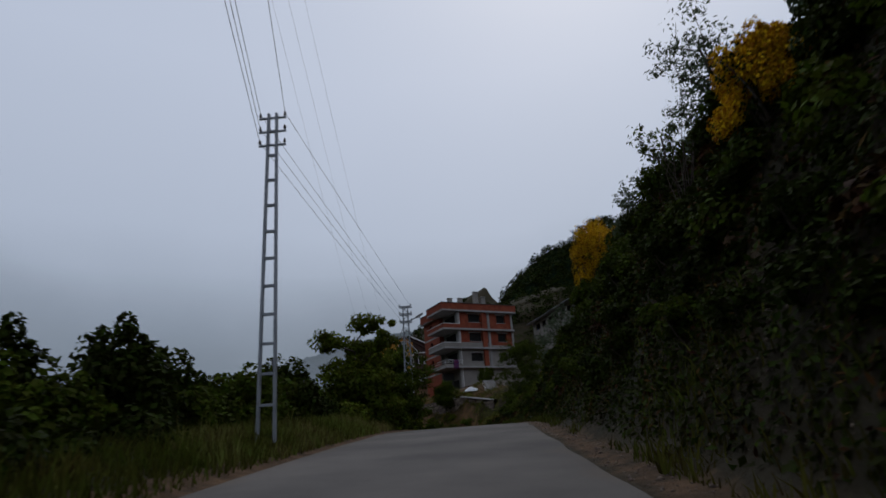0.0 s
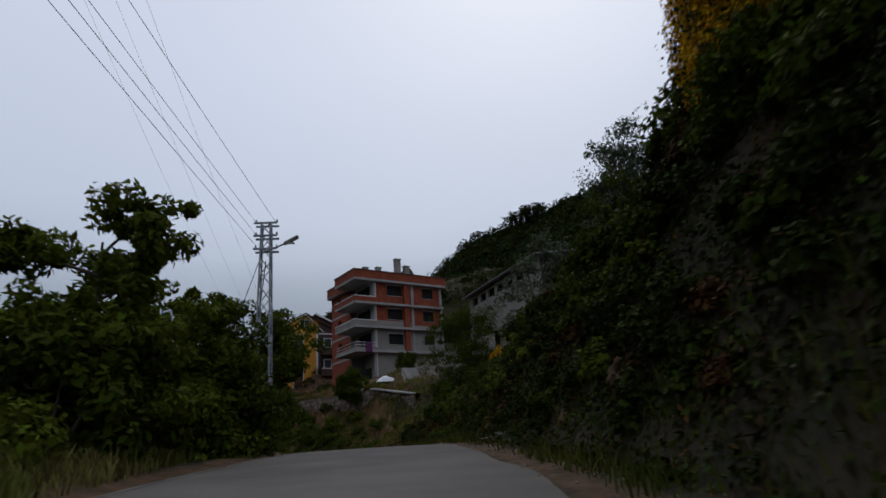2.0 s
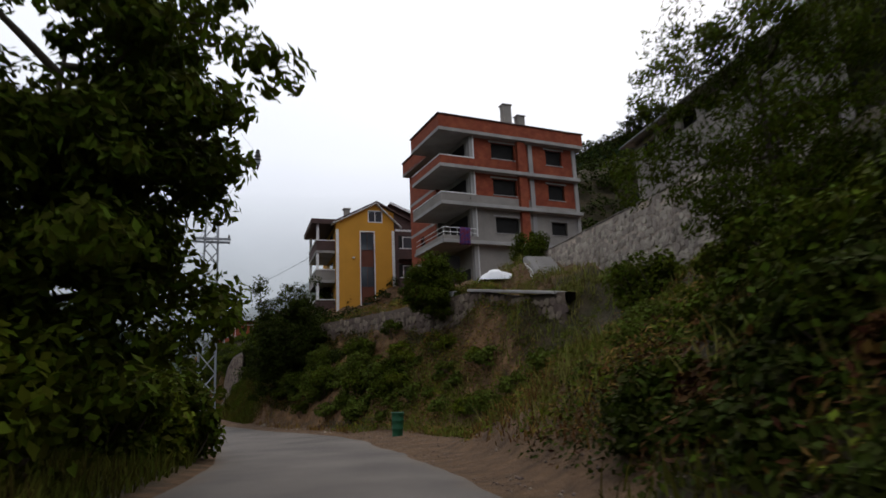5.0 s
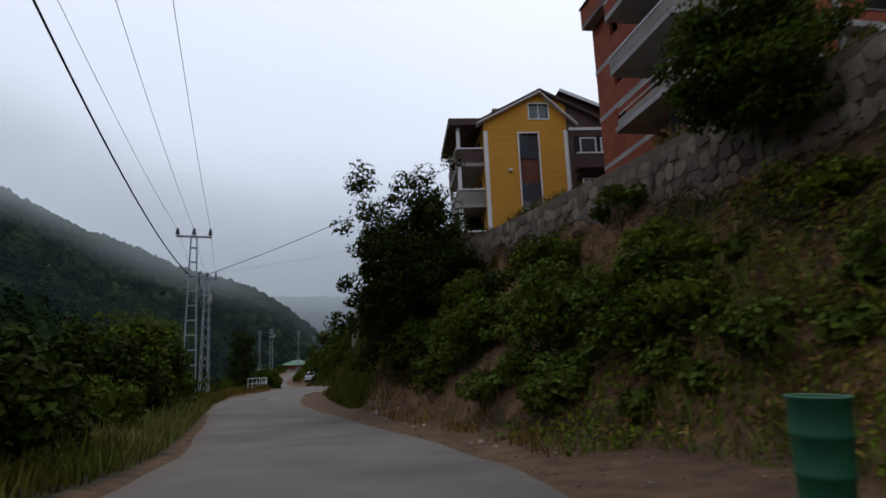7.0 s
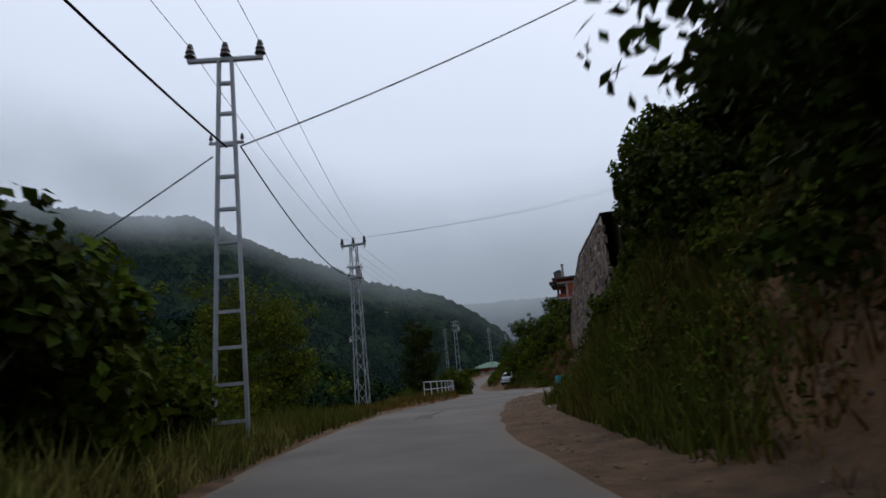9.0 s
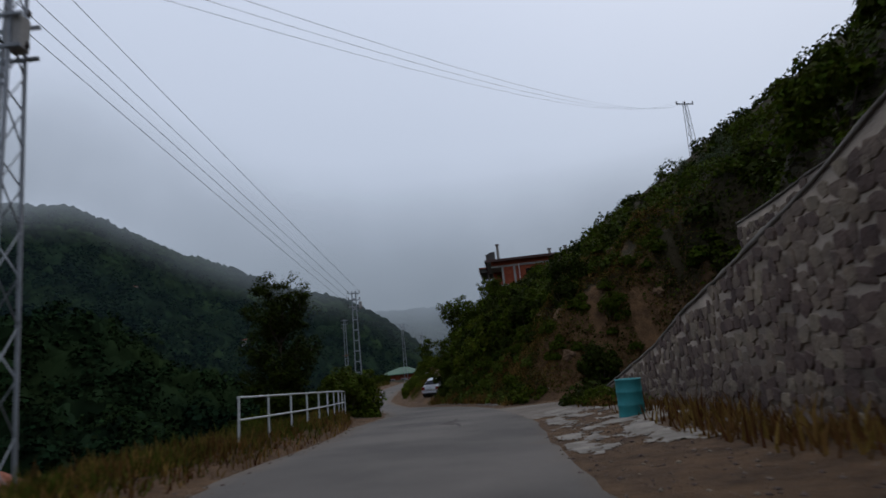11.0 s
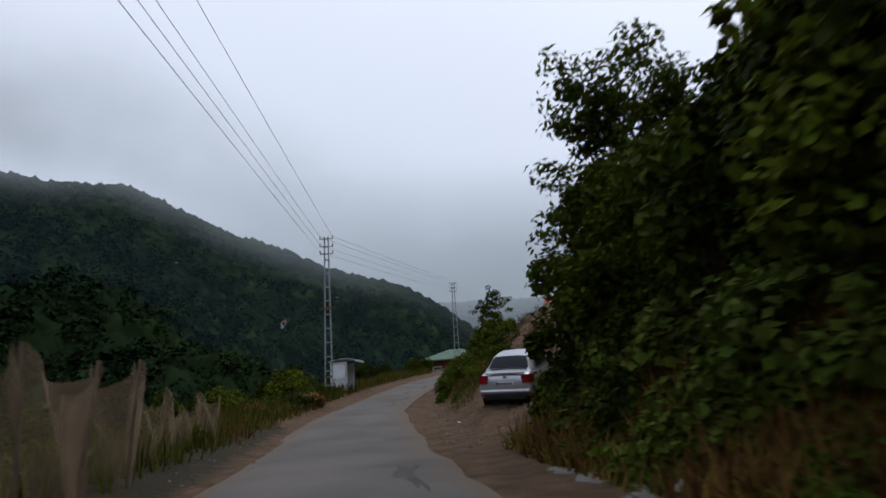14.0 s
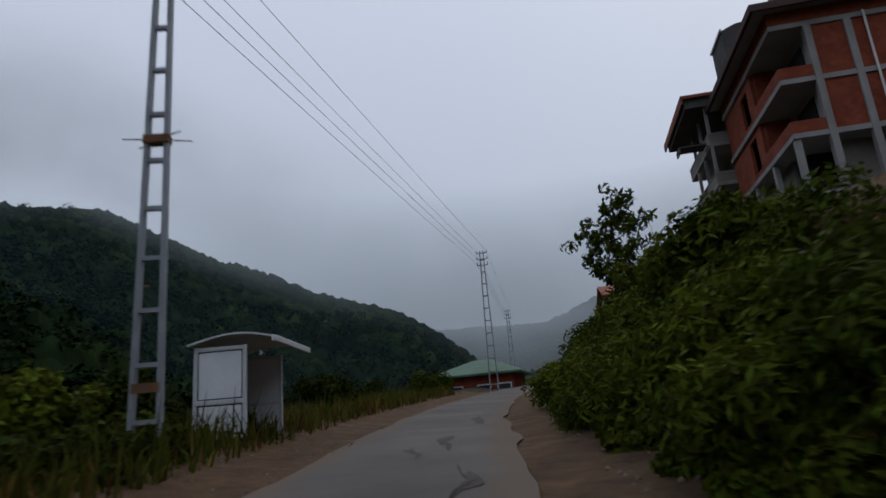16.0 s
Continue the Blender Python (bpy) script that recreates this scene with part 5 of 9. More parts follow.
    undergrowth("bank_weeds", "dark creeping weeds at the foot of the bank", LEAF_DARK, -8, 57, 2.5, 4.8, 34000, 0.15, 0.55, 111, 0.3, -0.3)
    grass("bank_grass", "dark grass at the foot of the bank", GRASS, -8, 57, 2.1, 3.6, 14000, 0.26, 208, -0.2)
    undergrowth("bank_weeds", "dense low weeds and creepers on the cut bank", LEAF_DARK, -8, 62, 2.6, 9, 130000, 0.10, 0.6, 101, 0.35, -0.35)
    undergrowth("bank_weeds", "reddish dead bracken hanging on the dark bank", DEAD, -8, 62, 2.6, 8, 60000, 0.15, 0.3, 110, 0.4, -0.05)
    undergrowth("bank_weeds", "green weeds scattered over the dark bank", LEAF, -8, 62, 2.6, 8, 26000, 0.12, 0.5, 113, 0.38, 0.0)
    undergrowth("bank_weeds", "low green weeds covering the bank below the houses", LEAF_LIGHT, 52, 84, 3.0, 11, 60000, 0.12, 0.55, 102, 0.3, -0.12)
    undergrowth("bank_weeds", "dark creepers hanging down the corner of the bank", LEAF_DARK, 86, 104, 4.8, 8, 40000, 0.12, 0.55, 137, 0.3, -0.3)
    undergrowth("bank_weeds", "brown roots and dead stalks on the corner of the bank", DEAD, 84, 106, 4.2, 8, 18000, 0.13, 0.3, 138, 0.3, -0.15)
    undergrowth("bank_weeds", "dark roots and creepers under the overhanging tree", LEAF_DARK, 90, 98, 3.9, 6.8, 30000, 0.12, 0.5, 142, 0.3, -0.3)
    undergrowth("bank_weeds", "dead brown bracken under the overhanging tree", DEAD, 90, 98, 3.9, 6.8, 30000, 0.13, 0.3, 143, 0.3, -0.3)
    undergrowth("bank_weeds", "yellow-green weeds at the foot beyond the corner", LEAF, 97, 113, 2.8, 6, 50000, 0.12, 0.45, 139, 0.4, -0.35)
    grass("bank_grass", "yellow-green grass at the foot beyond the corner", GRASS, 97, 113, 2.6, 4.8, 24000, 0.45, 216, -0.3)
    undergrowth("bank_weeds", "low dark weeds on the corner of the bank", LEAF, 92, 114, 3.4, 9, 30000, 0.10, 0.5, 118, 0.28, -0.1)
    undergrowth("hill_weeds", "rank growth on the hillside above the bank", LEAF_DARK, -8, 64, 7, 22, 60000, 0.28, 0.55, 119, 0.5, -0.35)
    undergrowth("hill_weeds", "rank growth high on the great green slope", LEAF, 112, 168, 9, 32, 70000, 0.27, 0.55, 120, 0.5, -0.35)
    undergrowth("bank_weeds", "brown dead stalks over the open bank", DRY, 44, 70, 3.0, 12, 26000, 0.14, 0.28, 135, 0.35, -0.1)
    canopy("bank_thicket", "green shrubs dotted over the open bank", LEAF_GREEN, 48, 70, 4.4, 9, 34, 0.5, 0.14, 300, 444)
    undergrowth("bank_weeds", "dry brown weeds on the bank below the houses", DRY, 56, 114, 3.4, 9, 44000, 0.15, 0.25, 103, 0.4, -0.02)
    undergrowth("slope_weeds", "thick leafy growth over the green slope", LEAF_DARK, 114, 180, 5.2, 26, 70000, 0.22, 0.6, 104, 0.5, -0.2)
    undergrowth("slope_weeds", "brown dry growth hanging on the cut bank", DRY, 153, 186, 2.9, 10, 20000, 0.15, 0.3, 105, 0.3, 0.05)
    undergrowth("slope_weeds", "leafy weeds over the mound and upper slope", LEAF, 182, 262, 2.7, 22, 50000, 0.16, 0.5, 106, 0.35)
    undergrowth("valley_growth", "leafy growth falling away to the valley", LEAF_DARK, -10, 262, -30, -6.5, 80000, 0.24, 0.6, 108, 0.6, -0.3)
    grass("verge_grass", "tall green verge grass", GRASS, -6, 30, -9, -5.0, 30000, 0.36, 201, -0.5)
    grass("verge_grass", "long green and straw-coloured verge grass", GRASS, 46, 118, -7.2, -3.5, 60000, 0.42, 202, -0.5)
    grass("verge_grass", "straw-coloured grass beside the wide asphalt", PALEGRASS, 12, 47, -7.4, -5.0, 44000, 0.34, 213, -0.4)
    grass("verge_grass", "dry verge grass round the railing", DRY, 116, 152, -8.0, -4.4, 16000, 0.28, 203)
    grass("verge_grass", "green grass below the railing", GRASS, 116, 152, -9.0, -4.6, 26000, 0.3, 212, -0.3)
    grass("verge_grass", "long verge grass by the shelter", GRASS, 152, 232, -8.5, -3.7, 40000, 0.5, 204, -0.4)
    grass("verge_grass", "reddish dry grass by the shelter", DRY, 176, 232, -8.5, -3.6, 12000, 0.4, 215, -0.4)
    grass("bank_grass", "long pale grass on the bank", PALEGRASS, 46, 82, 3.2, 13, 40000, 0.36, 205, -0.2)
    grass("bank_grass", "thin dry grass at the foot of the bank", DRY, 56, 120, 2.9, 4.6, 9000, 0.3, 206, 0.0)
    grass("bank_grass", "dry grass at the foot of the stone wall", DRY, 118, 196, 3.6, 6.4, 20000, 0.34, 207, -0.05)


def single_trees():
    def tree(name, label, meshes, mat, s, d, sink=0.2, rz=0.0, sc=1.0):
        e = thing(name, label, "tree", yaw_at(s, d, sink, rz, sc))
        part_me("trunk", meshes[0], BARK, e)
        part_me("crown", meshes[1], mat, e)

    tree("walnut_tree", "leafy young walnut tree with drooping leaves on the verge", tree_meshes(301, 5.9, 2.2, 4.0, 18000, 0.26, aspect=0.42, limbs=14, trunk=0.12, base=0.1, clumps=140, clump=0.5), LEAF_LIGHT, 35.6, -7.0)
    tree("walnut_tree", "walnut tree with an open crown beside the verge", tree_meshes(302, 5.0, 1.9, 4.0, 15000, 0.24, aspect=0.42, limbs=14, trunk=0.1, base=0.1, clumps=120, clump=0.5), LEAF_LIGHT, 42.5, -7.0, rz=2.0)
    tree("walnut_tree", "large dark-trunked walnut tree with a dense hanging crown", tree_meshes(303, 9.0, 2.7, 6.0, 42000, 0.25, aspect=0.45, limbs=22, trunk=0.2, base=0.24, clumps=300, clump=0.72), LEAF, 60.8, -5.0)
    tree("corner_tree", "dark dense tree leaning over the road from the bank", tree_meshes(304, 6.2, 2.45, 4.8, 34000, 0.19, lean=(-0.3, -0.2), aspect=0.5, limbs=22, trunk=0.16, base=0.06, clumps=240, clump=0.7), LEAF_DARK, 94.6, 5.0)
    tree("poplar_tree", "bright green tree down on the valley side", tree_meshes(305, 7.2, 2.6, 5.0, 20000, 0.19, limbs=18, trunk=0.12, base=0.15, clumps=200, clump=0.75), LEAF_LIGHT, 118.0, -9.6, 0.8)
    tree("cypress_tree", "dark upright tree behind the railing", tree_meshes(306, 8.2, 1.5, 6.4, 26000, 0.15, limbs=26, trunk=0.12, base=0.1, clumps=220, clump=0.55), LEAF_DARK, 151.5, -7.6, 0.6)
    tree("willow_tree", "drooping willow-like tree at the edge of the bank", tree_meshes(307, 6.0, 2.0, 5.0, 34000, 0.15, aspect=0.28, limbs=18, trunk=0.1, base=0.05, droop=0.7, clumps=220, clump=0.6), LEAF, 60.3, 8.3)
    tree("hazel_tree", "overhanging broad-leaved hazel tree on the bank", tree_meshes(308, 3.9, 2.1, 3.4, 14000, 0.2, limbs=13, trunk=0.09, base=0.1, clumps=80, clump=0.65), LEAF, 171.6, 4.6, sc=0.72)
    tree("hazel_tree", "broad-leaved hazel tree above the parked car", tree_meshes(309, 3.8, 2.0, 3.2, 6000, 0.2, limbs=12, trunk=0.09, base=0.12, clumps=70, clump=0.6), LEAF, 182.5, 9.2)
    tree("hazel_tree", "broad-leaved hazel tree leaning over the dirt track", tree_meshes(315, 4.0, 2.1, 3.3, 15000, 0.21, limbs=18, trunk=0.09, base=0.08, clumps=150, clump=0.6), LEAF, 174.6, 6.2, sc=0.62)
    tree("hazel_tree", "dense hazel tree above the dirt track", tree_meshes(316, 4.2, 2.1, 3.6, 14000, 0.21, limbs=14, trunk=0.09, base=0.08, clumps=90, clump=0.6), LEAF, 185.5, 10.6)
    tree("hazel_tree", "tall open hazel tree overhanging the mouth of the track", tree_meshes(322, 4.9, 1.9, 4.0, 15000, 0.2, lean=(-0.2, 0.0), limbs=18, trunk=0.1, base=0.1, clumps=120, clump=0.6), LEAF, 174.2, 6.3)
    tree("young_tree", "thin young tree with bright leaves on the mound", tree_meshes(310, 4.6, 1.3, 2.9, 2600, 0.24, aspect=0.4, limbs=12, trunk=0.05, base=0.35, clumps=36, clump=0.34), LEAF, 210, 5.0)
    tree("garden_tree", "round dense dark green garden bush on the terrace wall", tree_meshes(311, 4.2, 1.25, 2.7, 30000, 0.12, aspect=0.6, limbs=20, trunk=0.09, base=0.36, clumps=220, clump=0.45), LEAF, 79.4, 7.4, 0.2)
    tree("garden_tree", "small leafy tree before the unfinished house", shrub_meshes(312, 1.4, 2.8, 8000, 0.13, n_clump=50, clump=0.32), LEAF, 80.6, 14.6)
    tree("fig_bush", "leafy bush before the upper stone wall", shrub_meshes(313, 1.4, 1.9, 2600, 0.17, n_clump=26, clump=0.36), LEAF, 67.5, 10.2)
    tree("acacia_tree", "tall grey-green tree high on the slope above the bank", tree_meshes(317, 7.6, 1.9, 4.4, 12000, 0.2, aspect=0.4, limbs=16, trunk=0.13, base=0.15, clumps=130, clump=0.62), LEAF_GREY, 48.8, 13.8)
    tree("acacia_tree", "small feathery grey-green tree on the crest of the bank", tree_meshes(318, 2.2, 0.9, 1.5, 2400, 0.13, aspect=0.35, limbs=10, trunk=0.05, base=0.2, clumps=50, clump=0.4), LEAF_GREY, 22.4, 6.1)
    tree("acacia_tree", "feathery tree leaning out from the crest of the bank", tree_meshes(319, 3.2, 1.0, 2.0, 2200, 0.13, aspect=0.35, limbs=10, trunk=0.05, base=0.2, clumps=40, clump=0.38), LEAF_GREY, 12.2, 5.4)
    tree("hazel_tree", "leafy tree on the slope beside the unfinished house", tree_meshes(320, 3.2, 1.3, 2.6, 6000, 0.19, limbs=14, trunk=0.08, base=0.1, clumps=90, clump=0.5), LEAF, 194.0, 13.4)
    tree("hazel_tree", "dense hazel tree rising out of the valley hedge", tree_meshes(321, 3.6, 1.7, 3.2, 12000, 0.2, limbs=14, trunk=0.08, base=0.02, clumps=120, clump=0.6), LEAF, 41.6, -5.4)
    for k, (az, h) in enumerate(((-35.6, 9.5), (-36.7, 11.0), (-38.0, 12.5), (-39.0, 12.0))):
        a, r = radians(az), 180.0
        e = thing("pine_tree", "dark round-headed pine on the far ridge behind the houses", "tree", Matrix.Translation((EYE[0] - math.sin(a) * r, EYE[1] + math.cos(a) * r, 94.0 - k * 0.4)))
        st, cr = tree_meshes(350 + k, h, 4.4, 4.6, 2600, 0.6, limbs=9, trunk=0.24, base=0.5, clumps=60, clump=1.3)
        part_me("trunk", st, BARK, e)
        part_me("crown", cr, LEAF_DARK, e)
    # flowering broom on the crest of the bank
    for k, (s, d, r, h) in enumerate(((8.6, 4.75, 0.75, 1.6), (9.6, 5.0, 0.8, 1.7), (28.6, 5.45, 1.15, 3.7), (29.9, 6.2, 1.1, 3.5), (56.5, 8.9, 0.7, 1.9), (131.0, 5.7, 0.35, 0.8))):
        st, lf = shrub_meshes(330 + k, r, h, 15000, 0.075, stems=14, aspect=0.5, n_clump=60, clump=0.26)
        e = thing("broom_bush", "flowering broom bush covered in yellow blossom", "bush", yaw_at(s, d, 0.1, k * 1.3))
        tagged(part_me("stem", st, BARK, e), kind="stuff")
        part_me("foliage", leaf_variant(shrub_meshes(340 + k, r * 0.95, h * 0.9, 2600, 0.08, n_clump=26)[1], LEAF_DARK), LEAF_DARK, e)
        part_me("blossom", lf, BROOM, e, "golden yellow blossom")
    # bare shrub
    rng = np.random.default_rng(5)
    paths = []
    for k in range(16):
        a = rng.uniform(0, 6.28)
        tip = np.array([math.cos(a) * 0.9 * rng.uniform(0.2, 1), math.sin(a) * 0.9 * rng.uniform(0.2, 1), rng.uniform(1.4, 2.5)])
        b = bend((0, 0, -0.2), tip, rng, 5, 0.06)
        paths.append((b, 0.018, 0.004))
        for q in range(3):
            paths.append((bend(b[2 + q % 3], b[2 + q % 3] + rng.normal(0, 0.25, 3) + np.array([0, 0, 0.35]), rng, 3, 0.05), 0.007, 0.003))
    tagged(part_me("bare_shrub", stems_mesh("bare_shrub", paths), BARK), "leafless grey shrub on the crest of the bank", "shrub").matrix_world = yaw_at(13.4, 4.9, 0.1, 0)


def far_wood(land, label, n, reach, r0, r1, seed, mat):
    """Crowns of the trees on a far mountainside."""
    rng = np.random.default_rng(seed)
    i = rng.integers(0, land.shape[0], n)
    j = (land.shape[1] * rng.uniform(reach[0], reach[1], n) ** reach[2]).astype(int)
    base = land[i, np.clip(j, 0, land.shape[1] - 1)] + rng.normal(0, 1.2, (n, 3)) * np.array([1, 1, 0.3])
    r = rng.uniform(r0, r1, n)
    per = 40
    k = np.repeat(np.arange(n), per)
    dirs = unit(rng.normal(0, 1, (n * per, 3)))
    dirs[:, 2] = np.abs(dirs[:, 2]) * 1.35 - 0.1
    c = base[k] + dirs * (r[k] * rng.uniform(0.7, 1.05, n * per))[:, None]
    me = leaves_mesh("far_wood", c, unit(dirs + np.array([0, 0, 0.6])), r[k] * 0.42, 0.8, rng, 0.15)
    tagged(part_me("far_wood", me, mat), label, "wood", kind="stuff")


plants()
single_trees()
far_wood(MOUNTAIN, "crowns of a dark wood across the valley", 9000, (0, 0.75, 1.35), 2.0, 4.6, 77, FARLEAF)
far_wood(RIDGE, "crowns of the trees on the ridge behind the houses", 1500, (0.55, 1.0, 1.0), 1.2, 2.6, 78, LEAF_DARK)

# ---- power poles and lines ----
def insulator(x, y, z, parent, r=0.06, h=0.18, hang=False):
    bm = bmesh.new()
    s = -1 if hang else 1
    cyl(bm, x, y, z, z + s * 0.08, 0.018, 6)
    for k, q in enumerate((1.0, 0.85, 0.6)):
        cyl(bm, x, y, z + s * (0.06 + k * h / 3), z + s * (0.06 + (k + 0.8) * h / 3), r * q, 9, r * q * 0.65)
    part("insulator", bm, PORCELAIN, parent)


def ladder_pole(s, d, h, w0, w1, rz, label, arms=((0.15, 0.42), (0.62, 0.42), (1.08, 0.42)), sink=0.4, top_bar=None, rungs=11, z0=None, xy=None):
    """Two steel channels joined by rungs, with short cross-arms."""
    p = on_ground(s, d, sink) if z0 is None else np.array([*(xy or at(s, d)[:2]), z0])
    e = thing("power_pole", label, "power pole", Matrix.Translation(p) @ Matrix.Rotation(radians(rz), 4, "Z"), "power poles along the road")
    H = h + sink
    for sx in (-1, 1):
        bm = bmesh.new()
        for u0, u1 in ((0, 1),):
            x0, x1 = sx * w0 / 2, sx * w1 / 2
            vs = []
            for z, x in ((0, x0), (H, x1)):
                for dx, dy in ((-0.035, -0.06), (0.035, -0.06), (0.035, 0.06), (-0.035, 0.06)):
                    vs.append(bm.verts.new((x + dx, dy, z)))
            for k in range(4):
                bm.faces.new((vs[k], vs[(k + 1) % 4], vs[4 + (k + 1) % 4], vs[4 + k]))
            bm.faces.new(vs[4:])
        part("leg", bm, GALV, e)
    for k in range(rungs):
        u = (k + 0.7) / rungs
        z = sink + h * u * 0.96
        w = w0 + (w1 - w0) * z / H
        part("rung", boxes((-w / 2, -0.045, z - 0.035, w / 2, 0.045, z + 0.035)), GALV, e)
    for down, half in arms:
        z = H - down
        part("cross_arm", boxes((-half, -0.03, z - 0.03, half, 0.03, z + 0.03), bevel=0.006), GALV, e)
        for sx in (-1, 1):
            insulator(sx * (half - 0.04), 0, z + 0.03, e, 0.05, 0.12)
    if top_bar:
        part("cross_arm", boxes((-top_bar, -0.05, H - 0.02, top_bar, 0.05, H + 0.08), bevel=0.01), GALV, e)
        for x in (-top_bar + 0.06, 0, top_bar - 0.06):
            insulator(x, 0, H + 0.08, e, 0.13, 0.34)
    return e, H


def lattice_pole(s, d, h, w0, w1, rz, label, arms=(), top_bar=None, sink=0.4, lamp=None, z0=None, bays=14, box_at=None):
    """Four steel corner angles with zig-zag bracing."""
    p = on_ground(s, d, sink) if z0 is None else np.array([*at(s, d)[:2], z0])
    e = thing("lattice_pole", label, "power pole", Matrix.Translation(p) @ Matrix.Rotation(radians(rz), 4, "Z"), "power poles along the road")
    H = h + sink
    wz = lambda z: (w0 + (w1 - w0) * z / H) / 2  # noqa: E731
    for sx, sy in ((-1, -1), (1, -1), (1, 1), (-1, 1)):
        part("corner_post", rod(bmesh.new(), (sx * wz(0), sy * wz(0), 0), (sx * wz(H), sy * wz(H), H), 0.042, 4), GALV, e)
    step = np.cumsum(np.linspace(1.3, 0.7, bays))
    zs = np.concatenate([[0], step / step[-1]]) * (H - 0.1) + 0.05
    for a, b in (((-1, -1), (1, -1)), ((1, -1), (1, 1)), ((1, 1), (-1, 1)), ((-1, 1), (-1, -1))):
        for k in range(bays):
            z, y = zs[k], zs[k + 1]
            q, r = (a, b) if k % 2 else (b, a)
            part("brace", rod(bmesh.new(), (q[0] * wz(z), q[1] * wz(z), z), (r[0] * wz(y), r[1] * wz(y), y), 0.02, 4), GALV, e)
    for down, half in arms:
        z = H - down
        for sy in (-1, 1):
            part("cross_arm", boxes((-half, sy * (wz(z) + 0.04) - 0.03, z - 0.04, half, sy * (wz(z) + 0.04) + 0.03, z + 0.04), bevel=0.006), GALV, e)
        for sx in (-1, 1):
            insulator(sx * (half - 0.05), 0, z + 0.04, e, 0.05, 0.13)
    if top_bar:
        for sy in (-0.09, 0.09):
            part("cross_arm", boxes((-top_bar, sy - 0.04, H - 0.02, top_bar, sy + 0.04, H + 0.09), bevel=0.01), GALV, e)
        for x in (-top_bar + 0.08, 0, top_bar - 0.08):
            insulator(x, 0, H + 0.09, e, 0.14, 0.42)
            insulator(x, 0, H - 0.02, e, 0.05, 0.16, True)
    if lamp:
        bm = rod(bmesh.new(), (0, 0, H - lamp[0]), (lamp[1] * 0.75, 0, H - lamp[0] + 0.3), 0.035, 7)
        part("lamp_arm", bm, GALV, e)
        bm = bmesh.new()
        box(bm, -0.3, -0.12, -0.06, 0.36, 0.12, 0.07, 0.05, Matrix.Translation((lamp[1], 0, H - lamp[0] + 0.42)) @ Matrix.Rotation(radians(-28), 4, "Y"))
        head = part("lamp_head", bm, CONCRETE, e, "grey street light head")
        part("lens", boxes((lamp[1] - 0.2, -0.09, H - lamp[0] + 0.30, lamp[1] + 0.16, 0.09, H - lamp[0] + 0.325)), WHITE, head)
    if box_at:
        part("fuse_box", boxes((0.1, -0.2, H - box_at - 0.5, 0.42, 0.12, H - box_at + 0.25), bevel=0.03), CONCRETE, e, "grey switch box on the pole")
    return e, H


def wire(a, b, sag, r=0.011, label="thin black overhead power line", name="power_line"):
    c = bpy.data.curves.new(name, "CURVE")
    c.dimensions, c.bevel_depth, c.bevel_resolution = "3D", r, 1
    sp = c.splines.new("POLY")
    n = 24
    sp.points.add(n)
    a, b = Vector(a), Vector(b)
    for k in range(n + 1):
        u = k / n
        q = a.lerp(b, u)
        sp.points[k].co = (q.x, q.y, q.z - sag * 4 * u * (1 - u), 1)
    c.materials.append(BLACK)
    return tagged(new(name, c), label, "power line", "overhead lines")


def tip(pole, x, down, H):
    return pole.matrix_world @ Vector((x, 0, H - down))


P9 = (-92.3, 244.0, 17.6)


